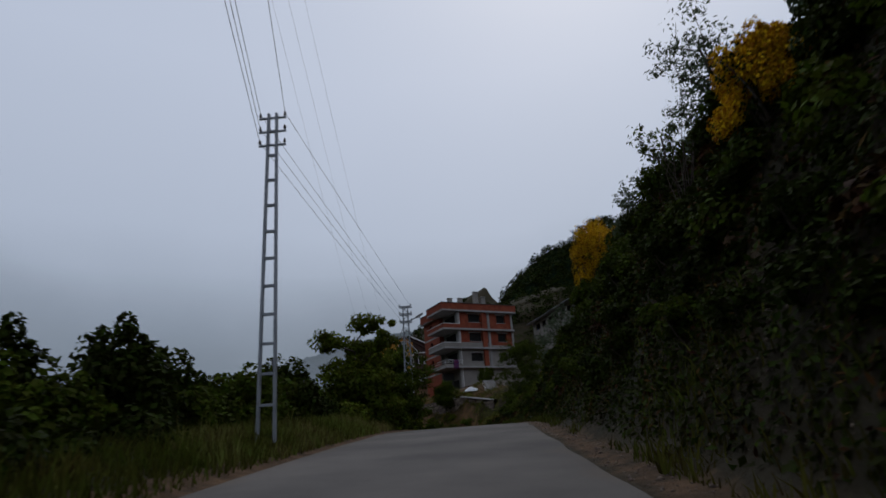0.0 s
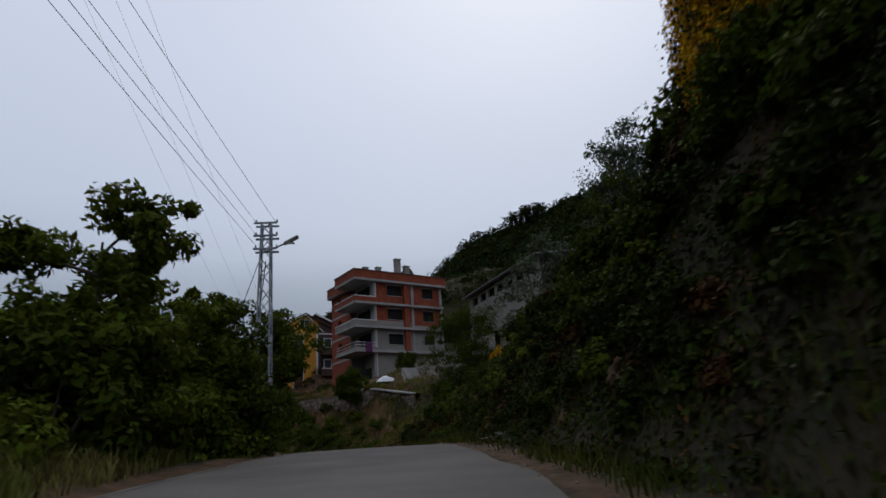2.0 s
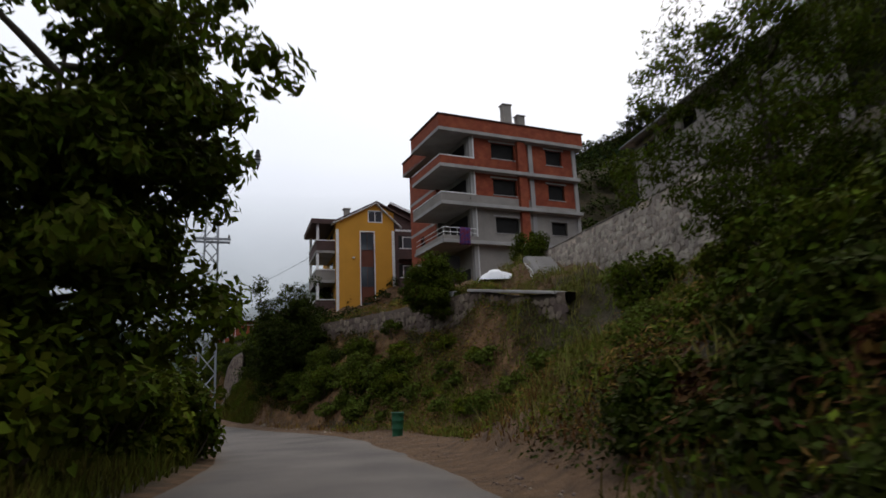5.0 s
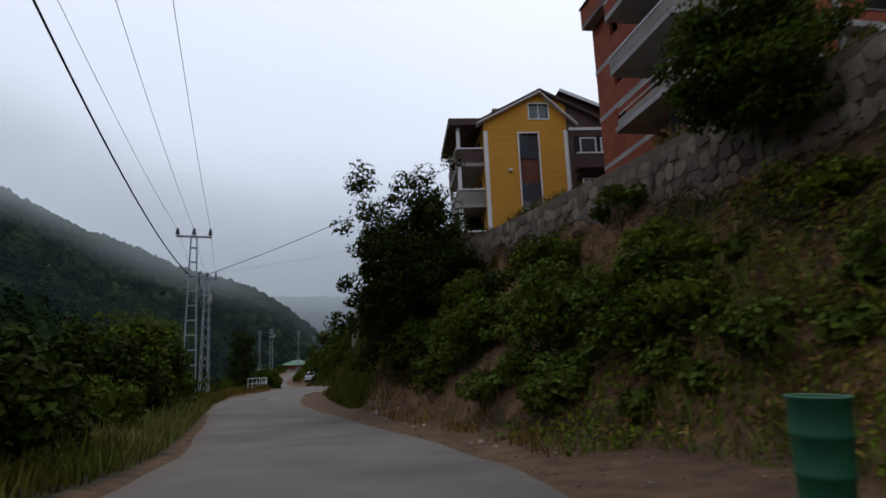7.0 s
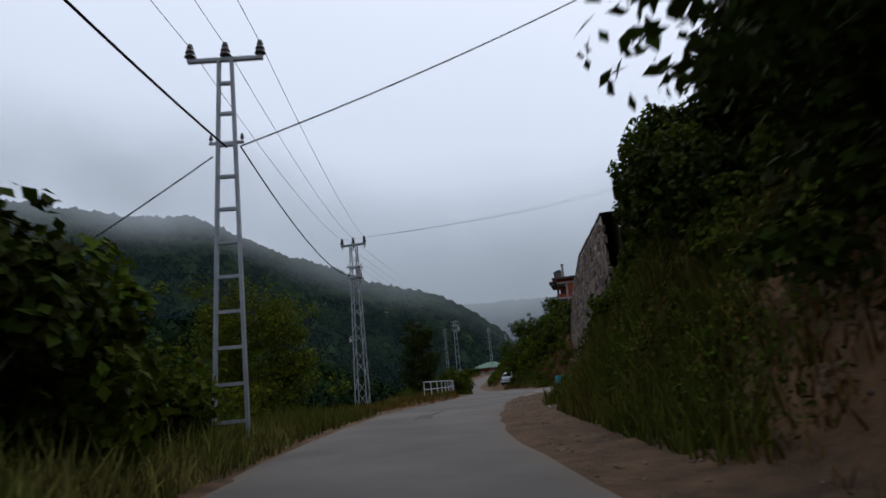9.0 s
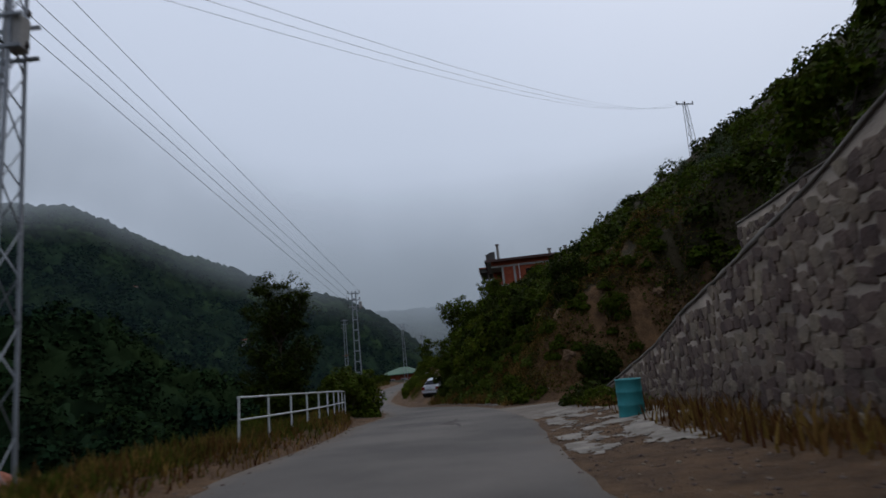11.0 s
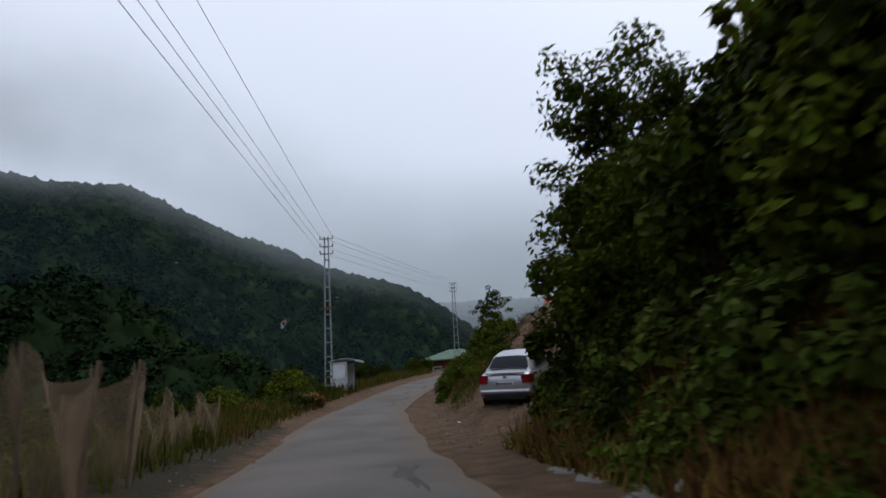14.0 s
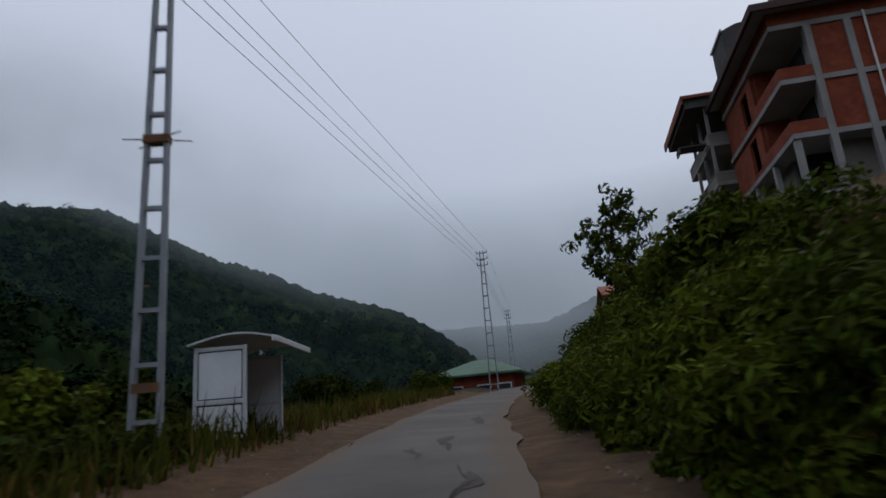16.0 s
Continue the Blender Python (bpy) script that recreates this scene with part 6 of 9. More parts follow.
def poles():
    LAD = "grey steel ladder-type power pole with short cross-arms"
    p0, h0 = ladder_pole(-22, 3.6, 9.0, 0.62, 0.26, azimuth(-10), LAD, z0=1.2)
    p1, h1 = ladder_pole(16.6, -5.7, 9.3, 0.46, 0.24, azimuth(16), LAD, z0=2.2, sink=0.4)
    p2, h2 = lattice_pole(45.1, -4.4, 8.7, 0.62, 0.34, azimuth(45) - 6, "grey lattice power pole with three cross-arms and a street light",
                          arms=((0.06, 0.46), (0.6, 0.46), (1.15, 0.46)), lamp=(1.2, 0.95))
    p3, h3 = lattice_pole(72.6, -3.45, 9.9, 0.62, 0.34, azimuth(72), "tall lattice power pole with a wide insulator cross-arm", top_bar=1.55, arms=((2.9, 0.62),), bays=18)
    p4, h4 = ladder_pole(104.0, -4.4, 8.5, 0.70, 0.28, azimuth(104) + 4, "ladder-type steel pole carrying three large insulators", arms=((2.0, 0.38),), top_bar=0.85)
    p5, h5 = lattice_pole(130.4, -8.3, 11.4, 0.8, 0.4, azimuth(128), "lattice power pole with side arms and a grey box", top_bar=0.85, arms=((1.5, 0.5), (2.2, 0.5)), box_at=1.7)
    p6, h6 = ladder_pole(163.44, -3.85, 8.1, 0.48, 0.24, azimuth(163), "ladder-type steel pole with street light and cross-arms", sink=0.5)
    p7, h7 = ladder_pole(198.4, -4.6, 9.5, 0.44, 0.22, azimuth(200) + 4, LAD, sink=0.5)
    p8, h8 = ladder_pole(226, -5.4, 10.4, 0.62, 0.24, azimuth(225), LAD, z0=6.2, xy=(-81.0, 213.9))
    p9, h9 = ladder_pole(262, -6.4, 10.2, 0.6, 0.24, azimuth(240), "distant steel power pole with a street light", z0=P9[2] - 10.6, xy=P9[:2])
    py, hy = lattice_pole(218.2, 49.4, 17.0, 1.5, 0.5, 35, "lattice pylon standing on the hillside", top_bar=1.5, bays=12)
    # lamp on the sixth pole
    bm = rod(bmesh.new(), (0, 0, h6 - 1.2), (0.42, 0, h6 - 0.95), 0.03, 6)
    box(bm, 0.30, -0.1, h6 - 1.25, 0.52, 0.1, h6 - 0.72, 0.06)
    part("street_light", bm, CONCRETE, p6, "dark street light head")
    part("plate", boxes((-0.2, -0.09, 1.5, 0.2, -0.07, 1.64)), RUST, p7, "faded red plate")
    for dx, dy in ((-1, -0.3), (-0.8, 0.5), (0.9, -0.4), (1, 0.4)):
        part("collar_spike", rod(bmesh.new(), (0, 0, 5.6), (dx * 0.5, dy * 0.5, 5.6 + 0.03 * dx), 0.012, 5), RUST, p7)
    part("collar", boxes((-0.2, -0.1, 5.52, 0.2, 0.1, 5.66)), RUST, p7, "rusty anti-climb collar")
    for a, ha, b, hb in ((p0, h0, p1, h1), (p1, h1, p2, h2), (p5, h5, p6, h6), (p6, h6, p7, h7), (p7, h7, p8, h8), (p8, h8, p9, h9)):
        for x, dn in ((-0.38, 0.0), (0.38, 0.0), (-0.38, 0.5), (-0.38, 0.96)):
            wire(tip(a, x, dn, ha), tip(b, x, dn, hb), 0.06, 0.008)
    for x in (-1.4, 0.0, 1.4):
        k = x / 1.4
        wire(tip(p3, x, -0.4, h3), tip(p4, k * 0.8, -0.4, h4), 0.5, 0.008, "thin black high-voltage overhead line")
        wire(tip(p3, x, -0.4, h3), tip(p2, x * 0.3 - 2.0, -6, h2) + Vector((0, -40, 3)), 1.2, 0.004, "thin black high-voltage overhead line")
        wire(tip(p4, k * 0.8, -0.4, h4), tip(p5, k * 0.8, -0.45, h5), 0.5, 0.008, "thin black high-voltage overhead line")
        wire(tip(p5, k * 0.8, -0.45, h5), tip(py, x, -0.45, hy), 2.4, 0.006, "thin black high-voltage overhead line")
    cab = "thick black bundled low-voltage cable"
    wire(tip(p3, -0.6, 1.5, h3), tip(p4, 0, 2.1, h4), 1.0, 0.024, cab)
    wire(tip(p2, 0, 1.6, h2), tip(p3, -0.6, 3.1, h3), 1.0, 0.02, cab)
    wire(tip(p4, 0.3, 2.1, h4), tip(p5, 0, 2.0, h5), 0.9, 0.02, cab)
    wire(tip(p4, 0.3, 2.1, h4), (-10.9, 109.0, 19.0), 0.5, 0.018, "black service cable to the yellow house")
    wire(tip(p4, -0.3, 2.3, h4), at(108, -30, -2), 1.2, 0.016, cab)
    wire(tip(p2, -0.2, 1.4, h2), at(47, -7, 2.0), 0.3, 0.014, cab)


poles()

# ---- houses ----
def local(origin, rz):
    return Matrix.Translation(origin) @ Matrix.Rotation(radians(rz), 4, "Z")


def window(parent, u0, u1, z0, z1, v, frame_mat=None, depth=0.22, glass=None, sill=True, name="window"):
    """A window in a front wall at v: reveal back, frame and panes."""
    # without glass the back is a black sheet painted as room shade
    w = part(name, boxes((u0, v + depth, z0, u1, v + depth + 0.05, z1)), glass or PAINTED_SHADE, parent)
    if frame_mat:
        t = 0.09
        f = boxes((u0 - t, v - 0.04, z0 - t, u0, v + 0.06, z1 + t), (u1, v - 0.04, z0 - t, u1 + t, v + 0.06, z1 + t), (u0, v - 0.04, z1, u1, v + 0.06, z1 + t), (u0, v - 0.04, z0 - t, u1, v + 0.06, z0))
        part("frame", f, frame_mat, w)
    elif sill:
        part("sill", boxes((u0 - 0.06, v - 0.05, z0 - 0.07, u1 + 0.06, v + 0.2, z0), bevel=0.01), CONCRETE, w)
    return w


def wall_with_holes(parent, name, mat, u0, u1, z0, z1, v, holes, thick=0.2):
    """A wall slab in the u-z plane with rectangular openings through it."""
    us = sorted({u0, u1, *[h[0] for h in holes], *[h[1] for h in holes]})
    zs = sorted({z0, z1, *[h[2] for h in holes], *[h[3] for h in holes]})
    us, zs = [q for q in us if u0 <= q <= u1], [q for q in zs if z0 <= q <= z1]
    bm = bmesh.new()
    solid = {}
    for i in range(len(us) - 1):
        for j in range(len(zs) - 1):
            cu, cz = (us[i] + us[i + 1]) / 2, (zs[j] + zs[j + 1]) / 2
            solid[i, j] = not any(h[0] < cu < h[1] and h[2] < cz < h[3] for h in holes)
    def quad(*p):
        bm.faces.new([bm.verts.new(q) for q in p])
    for (i, j), ok in solid.items():
        if not ok:
            continue
        a, b, c, d = us[i], us[i + 1], zs[j], zs[j + 1]
        quad((a, v, c), (b, v, c), (b, v, d), (a, v, d))
        quad((b, v + thick, c), (a, v + thick, c), (a, v + thick, d), (b, v + thick, d))
        for di, dj, p in ((-1, 0, ((a, v + thick, c), (a, v, c), (a, v, d), (a, v + thick, d))), (1, 0, ((b, v, c), (b, v + thick, c), (b, v + thick, d), (b, v, d))),
                          (0, -1, ((a, v + thick, c), (b, v + thick, c), (b, v, c), (a, v, c))), (0, 1, ((a, v, d), (b, v, d), (b, v + thick, d), (a, v + thick, d)))):
            if not solid.get((i + di, j + dj), False):
                quad(*p)
    bmesh.ops.remove_doubles(bm, verts=bm.verts, dist=1e-4)
    return part(name, bm, mat, parent)


def red_house():
    """Unfinished four-storey block: concrete frame, clay-block infill, cement lower floors, corner balconies."""
    Z0 = 11.4
    e = thing("unfinished_house", "unfinished four-storey house of red clay block and concrete", "house", local((0.42, 94.0, 0), 26.5))
    W, D, WALL = 13.2, 11.2, 2.0
    floors = [12.3, 15.25, 18.15, 21.05, 23.95]
    for k, z in enumerate(floors[1:]):
        part("slab", boxes((0.0, 0, z, 12.7 if k < 3 else W, 5.6, z + 0.28), bevel=0.015), CONCRETE, e, "bare concrete floor slab")
        part("slab", boxes((WALL if k < 3 else 1.4, 5.6, z, 12.7 if k < 3 else W, D, z + 0.28), bevel=0.015), CONCRETE, e, "bare concrete floor slab")
    front = [(4.74, 6.86, 22.42, 23.72), (9.84, 11.42, 22.42, 23.72), (4.74, 6.86, 19.44, 20.75), (9.84, 11.42, 19.44, 20.75), (4.8, 6.9, 16.36, 17.65), (9.9, 11.4, 16.5, 17.6)]
    for k in range(4):
        z0, z1 = (floors[k] + 0.28 if k else Z0), floors[k + 1]
        hs = [h for h in front if z0 <= h[2] < z1]
        if k == 2:
            for a, b, zs in ((2.9, 8.3, 19.25), (8.3, 12.7, 18.85)):
                wall_with_holes(e, "wall", PLASTER, a, b, z0, zs, 0.6, [h for h in hs if a < h[0] < b])
                wall_with_holes(e, "wall", CLAY, a, b, zs, z1, 0.6, [h for h in hs if a < h[0] < b])
        else:
            wall_with_holes(e, "wall", CLAY if k == 3 else PLASTER, 2.9, 12.7, z0, z1, 0.6, hs)
        # balcony back walls
        part("wall", boxes((2.7, 0.8, z0, 2.9, 5.3, z1)), PLASTER if k < 2 else CONCRETE, e)
        part("wall", boxes((WALL, 5.3, z0, 2.9, 5.5, z1)), PLASTER if k < 2 else CLAY, e)
        wins = [(7.6, 8.5, z0 + 1.0, z0 + 2.2)]
        ob = wall_with_holes(e, "wall", CLAY, 0, D - 5.6, z0, z1, 0, [(a - 5.5, b - 5.5, c, d) for a, b, c, d in wins], 0.2)
        ob.matrix_local = Matrix.Translation((WALL, D - 0.1, 0)) @ Matrix.Rotation(radians(-90), 4, "Z")
        part("wall", boxes((12.5, 0.8, z0, 12.7, D - 0.1, z1)), CLAY if k > 1 else PLASTER, e)
        part("wall", boxes((WALL + 0.2, D - 0.3, z0, 12.5, D - 0.1, z1)), CLAY, e)
        # black panels put the shade of doorway and room into colour
        part("opening_shade_panel", boxes((2.64, 1.2, z0, 2.7, 4.4, z0 + 2.2)), PAINTED_SHADE, e, "flat black panel painted as a shaded unglazed balcony doorway")
        part("room_shade_panel", boxes((WALL + 0.6, 5.7, z0, WALL + 0.7, D - 0.4, z1)), PAINTED_SHADE, e)
    for u0, u1, z0, z1 in front:
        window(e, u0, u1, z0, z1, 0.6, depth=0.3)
        part("lintel", boxes((u0 - 0.2, 0.585, z1, u1 + 0.2, 0.6, z1 + 0.16)), CONCRETE, e)
    # columns, chimney breast, drainpipe
    for u0, u1 in ((2.75, 3.15), (8.1, 8.5), (12.4, 12.75)):
        part("column", boxes((u0, 0.5, Z0, u1, 0.9, 23.95), bevel=0.02), CONCRETE, e)
    part("chimney_breast", boxes((6.98, 0.25, 15.6, 7.7, 0.62, 23.95), bevel=0.01), CLAY, e, "protruding clay-block chimney breast")
    for z in (21.07, 18.17):
        part("ring_beam", boxes((2.9, 0.52, z, 12.7, 0.6, z + 0.26)), CONCRETE, e)
    part("drainpipe", rod(bmesh.new(), (3.05, 0.42, 12.0), (3.05, 0.42, 24.8), 0.055, 8), WHITE, e, "pale plastic drainpipe")
    # balcony parapets: brick above, cement below, steel rail on the lowest
    for z, mt in ((21.33, CLAY), (18.43, PLASTER)):
        part("balcony_parapet", boxes((0.0, 0.0, z, 2.9, 0.14, z + 0.6), (0.0, 0.14, z, 0.14, 5.6, z + 0.6)), mt, e)
        part("coping", boxes((-0.03, -0.03, z + 0.6, 2.9, 0.17, z + 0.68), (-0.03, 0.17, z + 0.6, 0.17, 5.6, z + 0.68), bevel=0.01), WHITE, e, "pale cement coping")
        for v in (0.5, 1.1):
            # holes are black marks on the face, their shade painted
            part("weep_hole", boxes((2.35 + 0.0 * v, -0.004, z + 0.12 + 0.2 * v, 2.42, 0.0, z + 0.2 + 0.2 * v)), PAINTED_SHADE, e)
    part("balcony_parapet", boxes((0.0, 0, 15.53, 2.9, 0.12, 15.8), (0.0, 0.12, 15.53, 0.12, 5.3, 15.8)), PLASTER, e)
    for z in (16.05, 16.4):
        part("handrail", rod(bmesh.new(), (0.06, 0.06, z), (2.9, 0.06, z), 0.03, 6), WHITE, e, "white painted steel rail")
        part("handrail", rod(bmesh.new(), (0.06, 0.06, z), (0.06, 5.2, z), 0.03, 6), WHITE, e, "white painted steel rail")
    for u in np.linspace(0.06, 2.85, 6):
        part("rail_post", rod(bmesh.new(), (u, 0.06, 15.8), (u, 0.06, 16.42), 0.022, 5), WHITE, e)
    # roof parapet, stepping back behind the balconies
    for q in ((0, 0, 24.23, W, 0.2, 25.2), (0, 0.2, 24.23, 0.2, 5.6, 25.2), (0.2, 5.4, 24.23, 1.4, 5.6, 25.2), (1.4, 5.6, 24.0, 1.6, D, 25.2), (W - 0.2, 0.2, 24.23, W, D, 25.2), (1.6, D - 0.2, 24.23, W - 0.2, D, 25.2)):
        part("parapet", boxes(q), CLAY, e, "clay-block roof parapet")
    part("roof_edge", boxes((-0.1, -0.1, 25.2, W + 0.1, 0.26, 25.3), (-0.1, 0.26, 25.2, 0.26, 5.66, 25.3), (1.3, 5.66, 25.2, 1.66, D, 25.3), (W - 0.26, 0.26, 25.2, W + 0.1, D, 25.3), bevel=0.02), BROWN, e, "dark metal roof edging")
    for u, v, w, h in ((6.5, 1.2, 0.75, 27.5), (7.8, 1.2, 0.7, 26.7), (5.4, 8.0, 0.7, 28.2), (6.4, 6.2, 0.7, 27.8)):
        c = part("chimney", boxes((u, v, 24.2, u + w, v + w * 0.8, h), bevel=0.02), PLASTER, e)
        part("cap", boxes((u - 0.08, v - 0.08, h, u + w + 0.08, v + w * 0.8 + 0.08, h + 0.1), bevel=0.02), CONCRETE, c)
    cloth("hanging_cloth", "blue and dark red cloth hung over the balcony rail", e.matrix_world @ Matrix.Translation((1.75, -0.03, 15.1)), 0.9, 1.3)
    # black sheet painting the shade under the lowest balcony
    part("basement_shade_panel", boxes((0.3, 1.5, 11.4, 2.0, 1.56, 14.6)), PAINTED_SHADE, e)
    # sheet-roofed lean-to at the foot of the wall
    t = thing("lean_to", "small lean-to with a rusty sheet roof by the house wall", "shed", e.matrix_world)
    part("wall", boxes((2.6, -2.6, 9.4, 4.6, -0.6, 12.3)), PLASTER, t)
    bm = bmesh.new()
    box(bm, -1.4, -1.4, -0.04, 1.4, 1.4, 0.04, 0, Matrix.Translation((3.6, -1.5, 12.5)) @ Matrix.Rotation(radians(-12), 4, "Y"))
    part("roof", bm, RUST, t, "rusty corrugated sheet")


def cloth(name, label, m, w, h):
    bm = bmesh.new()
    n = 10
    rows = []
    for j in range(7):
        rows.append([bm.verts.new((w * (i / n - 0.5), 0.05 * math.sin(i * 1.9 + j * 0.5) - 0.02 * j, h * j / 6)) for i in range(n + 1)])
    for j in range(6):
        for i in range(n):
            bm.faces.new((rows[j][i], rows[j][i + 1], rows[j + 1][i + 1], rows[j + 1][i]))
    ob = part(name, bm, material("cloth_blue", (0.03, 0.04, 0.16), 0.9, 0.3, 6, 50, 0.2, second=(0.16, 0.02, 0.04)), None, smooth=True)
    ob.matrix_world = m
    ob.data.transform(Matrix.Identity(4))
    md = ob.modifiers.new("thick", "SOLIDIFY")
    md.thickness = 0.012
    tagged(ob, label, "cloth")


def gable(bm, u0, u1, v0, v1, ze, zp, up, over=0.35, thick=0.16):
    """Two roof planes over a gable whose ridge runs along v at u=up."""
    for a, b in ((u0 - over, up), (u1 + over, up)):
        za = ze - over * (zp - ze) / max(abs((u0 if a < up else u1) - up), 0.1)
        p = [(a, v0 - over, za), (b, v0 - over, zp), (b, v1 + over, zp), (a, v1 + over, za)]
        lo = [bm.verts.new(q) for q in p]
        hi = [bm.verts.new((q[0], q[1], q[2] + thick)) for q in p]
        bm.faces.new(lo)
        bm.faces.new(hi[::-1])
        for k in range(4):
            bm.faces.new((lo[k], hi[k], hi[(k + 1) % 4], lo[(k + 1) % 4]))
    bmesh.ops.recalc_face_normals(bm, faces=bm.faces)
    return bm


def yellow_house():
    e = thing("yellow_house", "yellow rendered house with white trim and brown balconies", "house", local((-10.72, 110.6, 0), 20.0))
    Z0, ze, zp, W, D = 9.5, 21.75, 23.85, 5.95, 10.0
    up = 4.1
    slope = (zp - ze) / up
    top = lambda u: zp - slope * abs(u - up)  # noqa: E731
    wall_with_holes(e, "wall", YELLOW, 0, W, Z0, ze, 0, [(2.42, 3.89, 12.0, 20.85)])
    # gable triangle with its window cut out in strips
    bm = bmesh.new()
    def quad(*p):
        bm.faces.new([bm.verts.new(q) for q in p])
    for a, b in ((0, 3.28), (4.72, W)):
        n = 6
        for k in range(n):
            x0, x1 = a + (b - a) * k / n, a + (b - a) * (k + 1) / n
            quad((x0, 0, ze), (x1, 0, ze), (x1, 0, top(x1)), (x0, 0, top(x0)))
    quad((3.28, 0, 23.02), (4.72, 0, 23.02), (4.72, 0, top(4.72)), (up, 0, zp), (3.28, 0, top(3.28)))
    quad((3.28, 0, ze), (4.72, 0, ze), (4.72, 0, 21.87), (3.28, 0, 21.87))
    part("gable_wall", bm, YELLOW, e)
    w = window(e, 3.33, 4.67, 21.9, 23.0, 0, WHITE, 0.14, PANE, name="attic_window")
    part("mullion", boxes((3.97, 0.08, 21.9, 4.04, 0.14, 23.0)), WHITE, w)
    w = window(e, 2.47, 3.84, 12.05, 20.8, 0, WHITE, 0.16, REDPANEL, name="stair_window")
    for z0, z1 in ((18.95, 20.7), (15.2, 17.2), (12.2, 13.6)):
        part("pane", boxes((2.52, 0.10, z0, 3.79, 0.14, z1)), PANE, w, "dark glass pane")
        part("glazing_bar", boxes((3.1, 0.06, z0, 3.17, 0.098, z1)), BROWN, w)
    for u in (-0.02, W - 0.26):
        part("corner_trim", boxes((u, -0.05, Z0, u + 0.28, -0.003, 21.0)), WHITE, e)
    for k in range(29):
        z = Z0 + 0.4 + k * 0.4
        for a, b in ((0.3, 2.3), (4.0, W - 0.3)):
            part("board_joint", boxes((a, -0.012, z, b, -0.003, z + 0.02)), YELLOW, e)
    part("side_wall", boxes((0.0, 0.2, Z0, 0.2, D, ze)), YELLOW, e)
    part("side_wall", boxes((W - 0.2, 0.2, Z0, W, D, ze)), YELLOW, e)
    part("back_wall", boxes((0.2, D - 0.2, Z0, W - 0.2, D, ze)), YELLOW, e)
    part("roof", gable(bmesh.new(), 0, W + 2.2, 0, D, ze, zp, up, 0.45), BROWN, e, "dark roof with brown verge boards")
    part("verge_board", gable(bmesh.new(), 0, W + 0.3, 0, 0.02, ze - 0.1, zp - 0.1, up, 0.44, 0.09), WHITE, e)
    # brown wing beside it under its own falling roof
    bm = bmesh.new()
    v0, v1 = -0.1, D
    ring = [(W + 0.02, Z0), (W + 7.0, Z0), (W + 7.0, 20.6), (5.6, 23.7), (W + 0.02, 23.4)]
    fr, bk = [bm.verts.new((u, v0, z)) for u, z in ring], [bm.verts.new((u, v1, z)) for u, z in ring]
    bm.faces.new(fr)
    bm.faces.new(bk[::-1])
    for k in range(5):
        bm.faces.new((fr[k], bk[k], bk[(k + 1) % 5], fr[(k + 1) % 5]))
    bmesh.ops.recalc_face_normals(bm, faces=bm.faces)
    part("wing_wall", bm, BROWN, e, "dark brown rendered wing")
    bm = bmesh.new()
    r = Vector((W + 7.4 - 5.5, 0, 20.45 - 23.85))
    box(bm, 0, -0.5, 0, r.length, D + 0.8, 0.14, 0, Matrix.Translation((5.5, 0, 23.85)) @ Matrix.Rotation(math.atan2(-r.z, r.x), 4, "Y"))
    part("wing_roof", bm, BROWN, e, "dark sheet roof of the wing")
    bm = bmesh.new()
    box(bm, 0, -0.56, -0.12, r.length, -0.5, 0.1, 0, Matrix.Translation((5.5, 0, 23.85)) @ Matrix.Rotation(math.atan2(-r.z, r.x), 4, "Y"))
    part("verge_board", bm, WHITE, e)
    for z in (11.9, 14.9, 17.9):
        # no real depth: balcony shade painted as a flat black panel
        part("recess_shade_panel", boxes((W + 0.4, -0.13, z + 1.1, W + 6.0, -0.1, z + 2.6)), PAINTED_SHADE, e, "flat black panel painted as the shade of a balcony")
        b = part("wing_balcony", boxes((W + 0.3, -1.0, z, W + 6.1, -0.14, z + 0.2), (W + 0.3, -1.0, z + 0.2, W + 6.1, -0.9, z + 1.0)), BROWN, e)
        part("coping", boxes((W + 0.3, -1.04, z + 1.0, W + 6.1, -0.86, z + 1.1)), WHITE, b)
        for u in (W + 0.9, W + 2.4, W + 3.9):
            part("wing_window", boxes((u, -0.17, z + 1.3, u + 1.0, -0.135, z + 2.4)), PANE, e)
            part("window_frame", boxes((u - 0.09, -0.2, z + 1.22, u, -0.135, z + 2.48), (u + 1.0, -0.2, z + 1.22, u + 1.09, -0.135, z + 2.48), (u, -0.2, z + 2.4, u + 1.0, -0.135, z + 2.48)), WHITE, e)
    part("band", boxes((W + 0.1, -0.16, 20.95, W + 6.6, -0.103, 21.15)), WHITE, e)
    # balconies on the valley side
    for z in (12.9, 15.9, 18.9):
        b = part("side_balcony", boxes((-1.9, 0.6, z - 0.25, -0.01, 7.0, z)), CONCRETE, e, "grey balcony slab")
        part("parapet", boxes((-1.9, 0.6, z, -1.75, 7.0, z + 1.0), (-1.75, 0.6, z, -0.01, 0.75, z + 1.0)), BROWN if z != 15.9 else PLASTER, b)
        part("coping", boxes((-1.96, 0.54, z + 1.0, -1.7, 7.0, z + 1.1), (-1.7, 0.54, z + 1.0, -0.01, 0.8, z + 1.1)), WHITE, b)
        part("balcony_door", boxes((-0.06, 2.0, z, -0.01, 4.2, z + 2.1)), PANE, e)
    for v in (0.7, 6.8):
        part("balcony_post", boxes((-1.85, v, 9.5, -1.6, v + 0.25, 21.7)), WHITE, e)
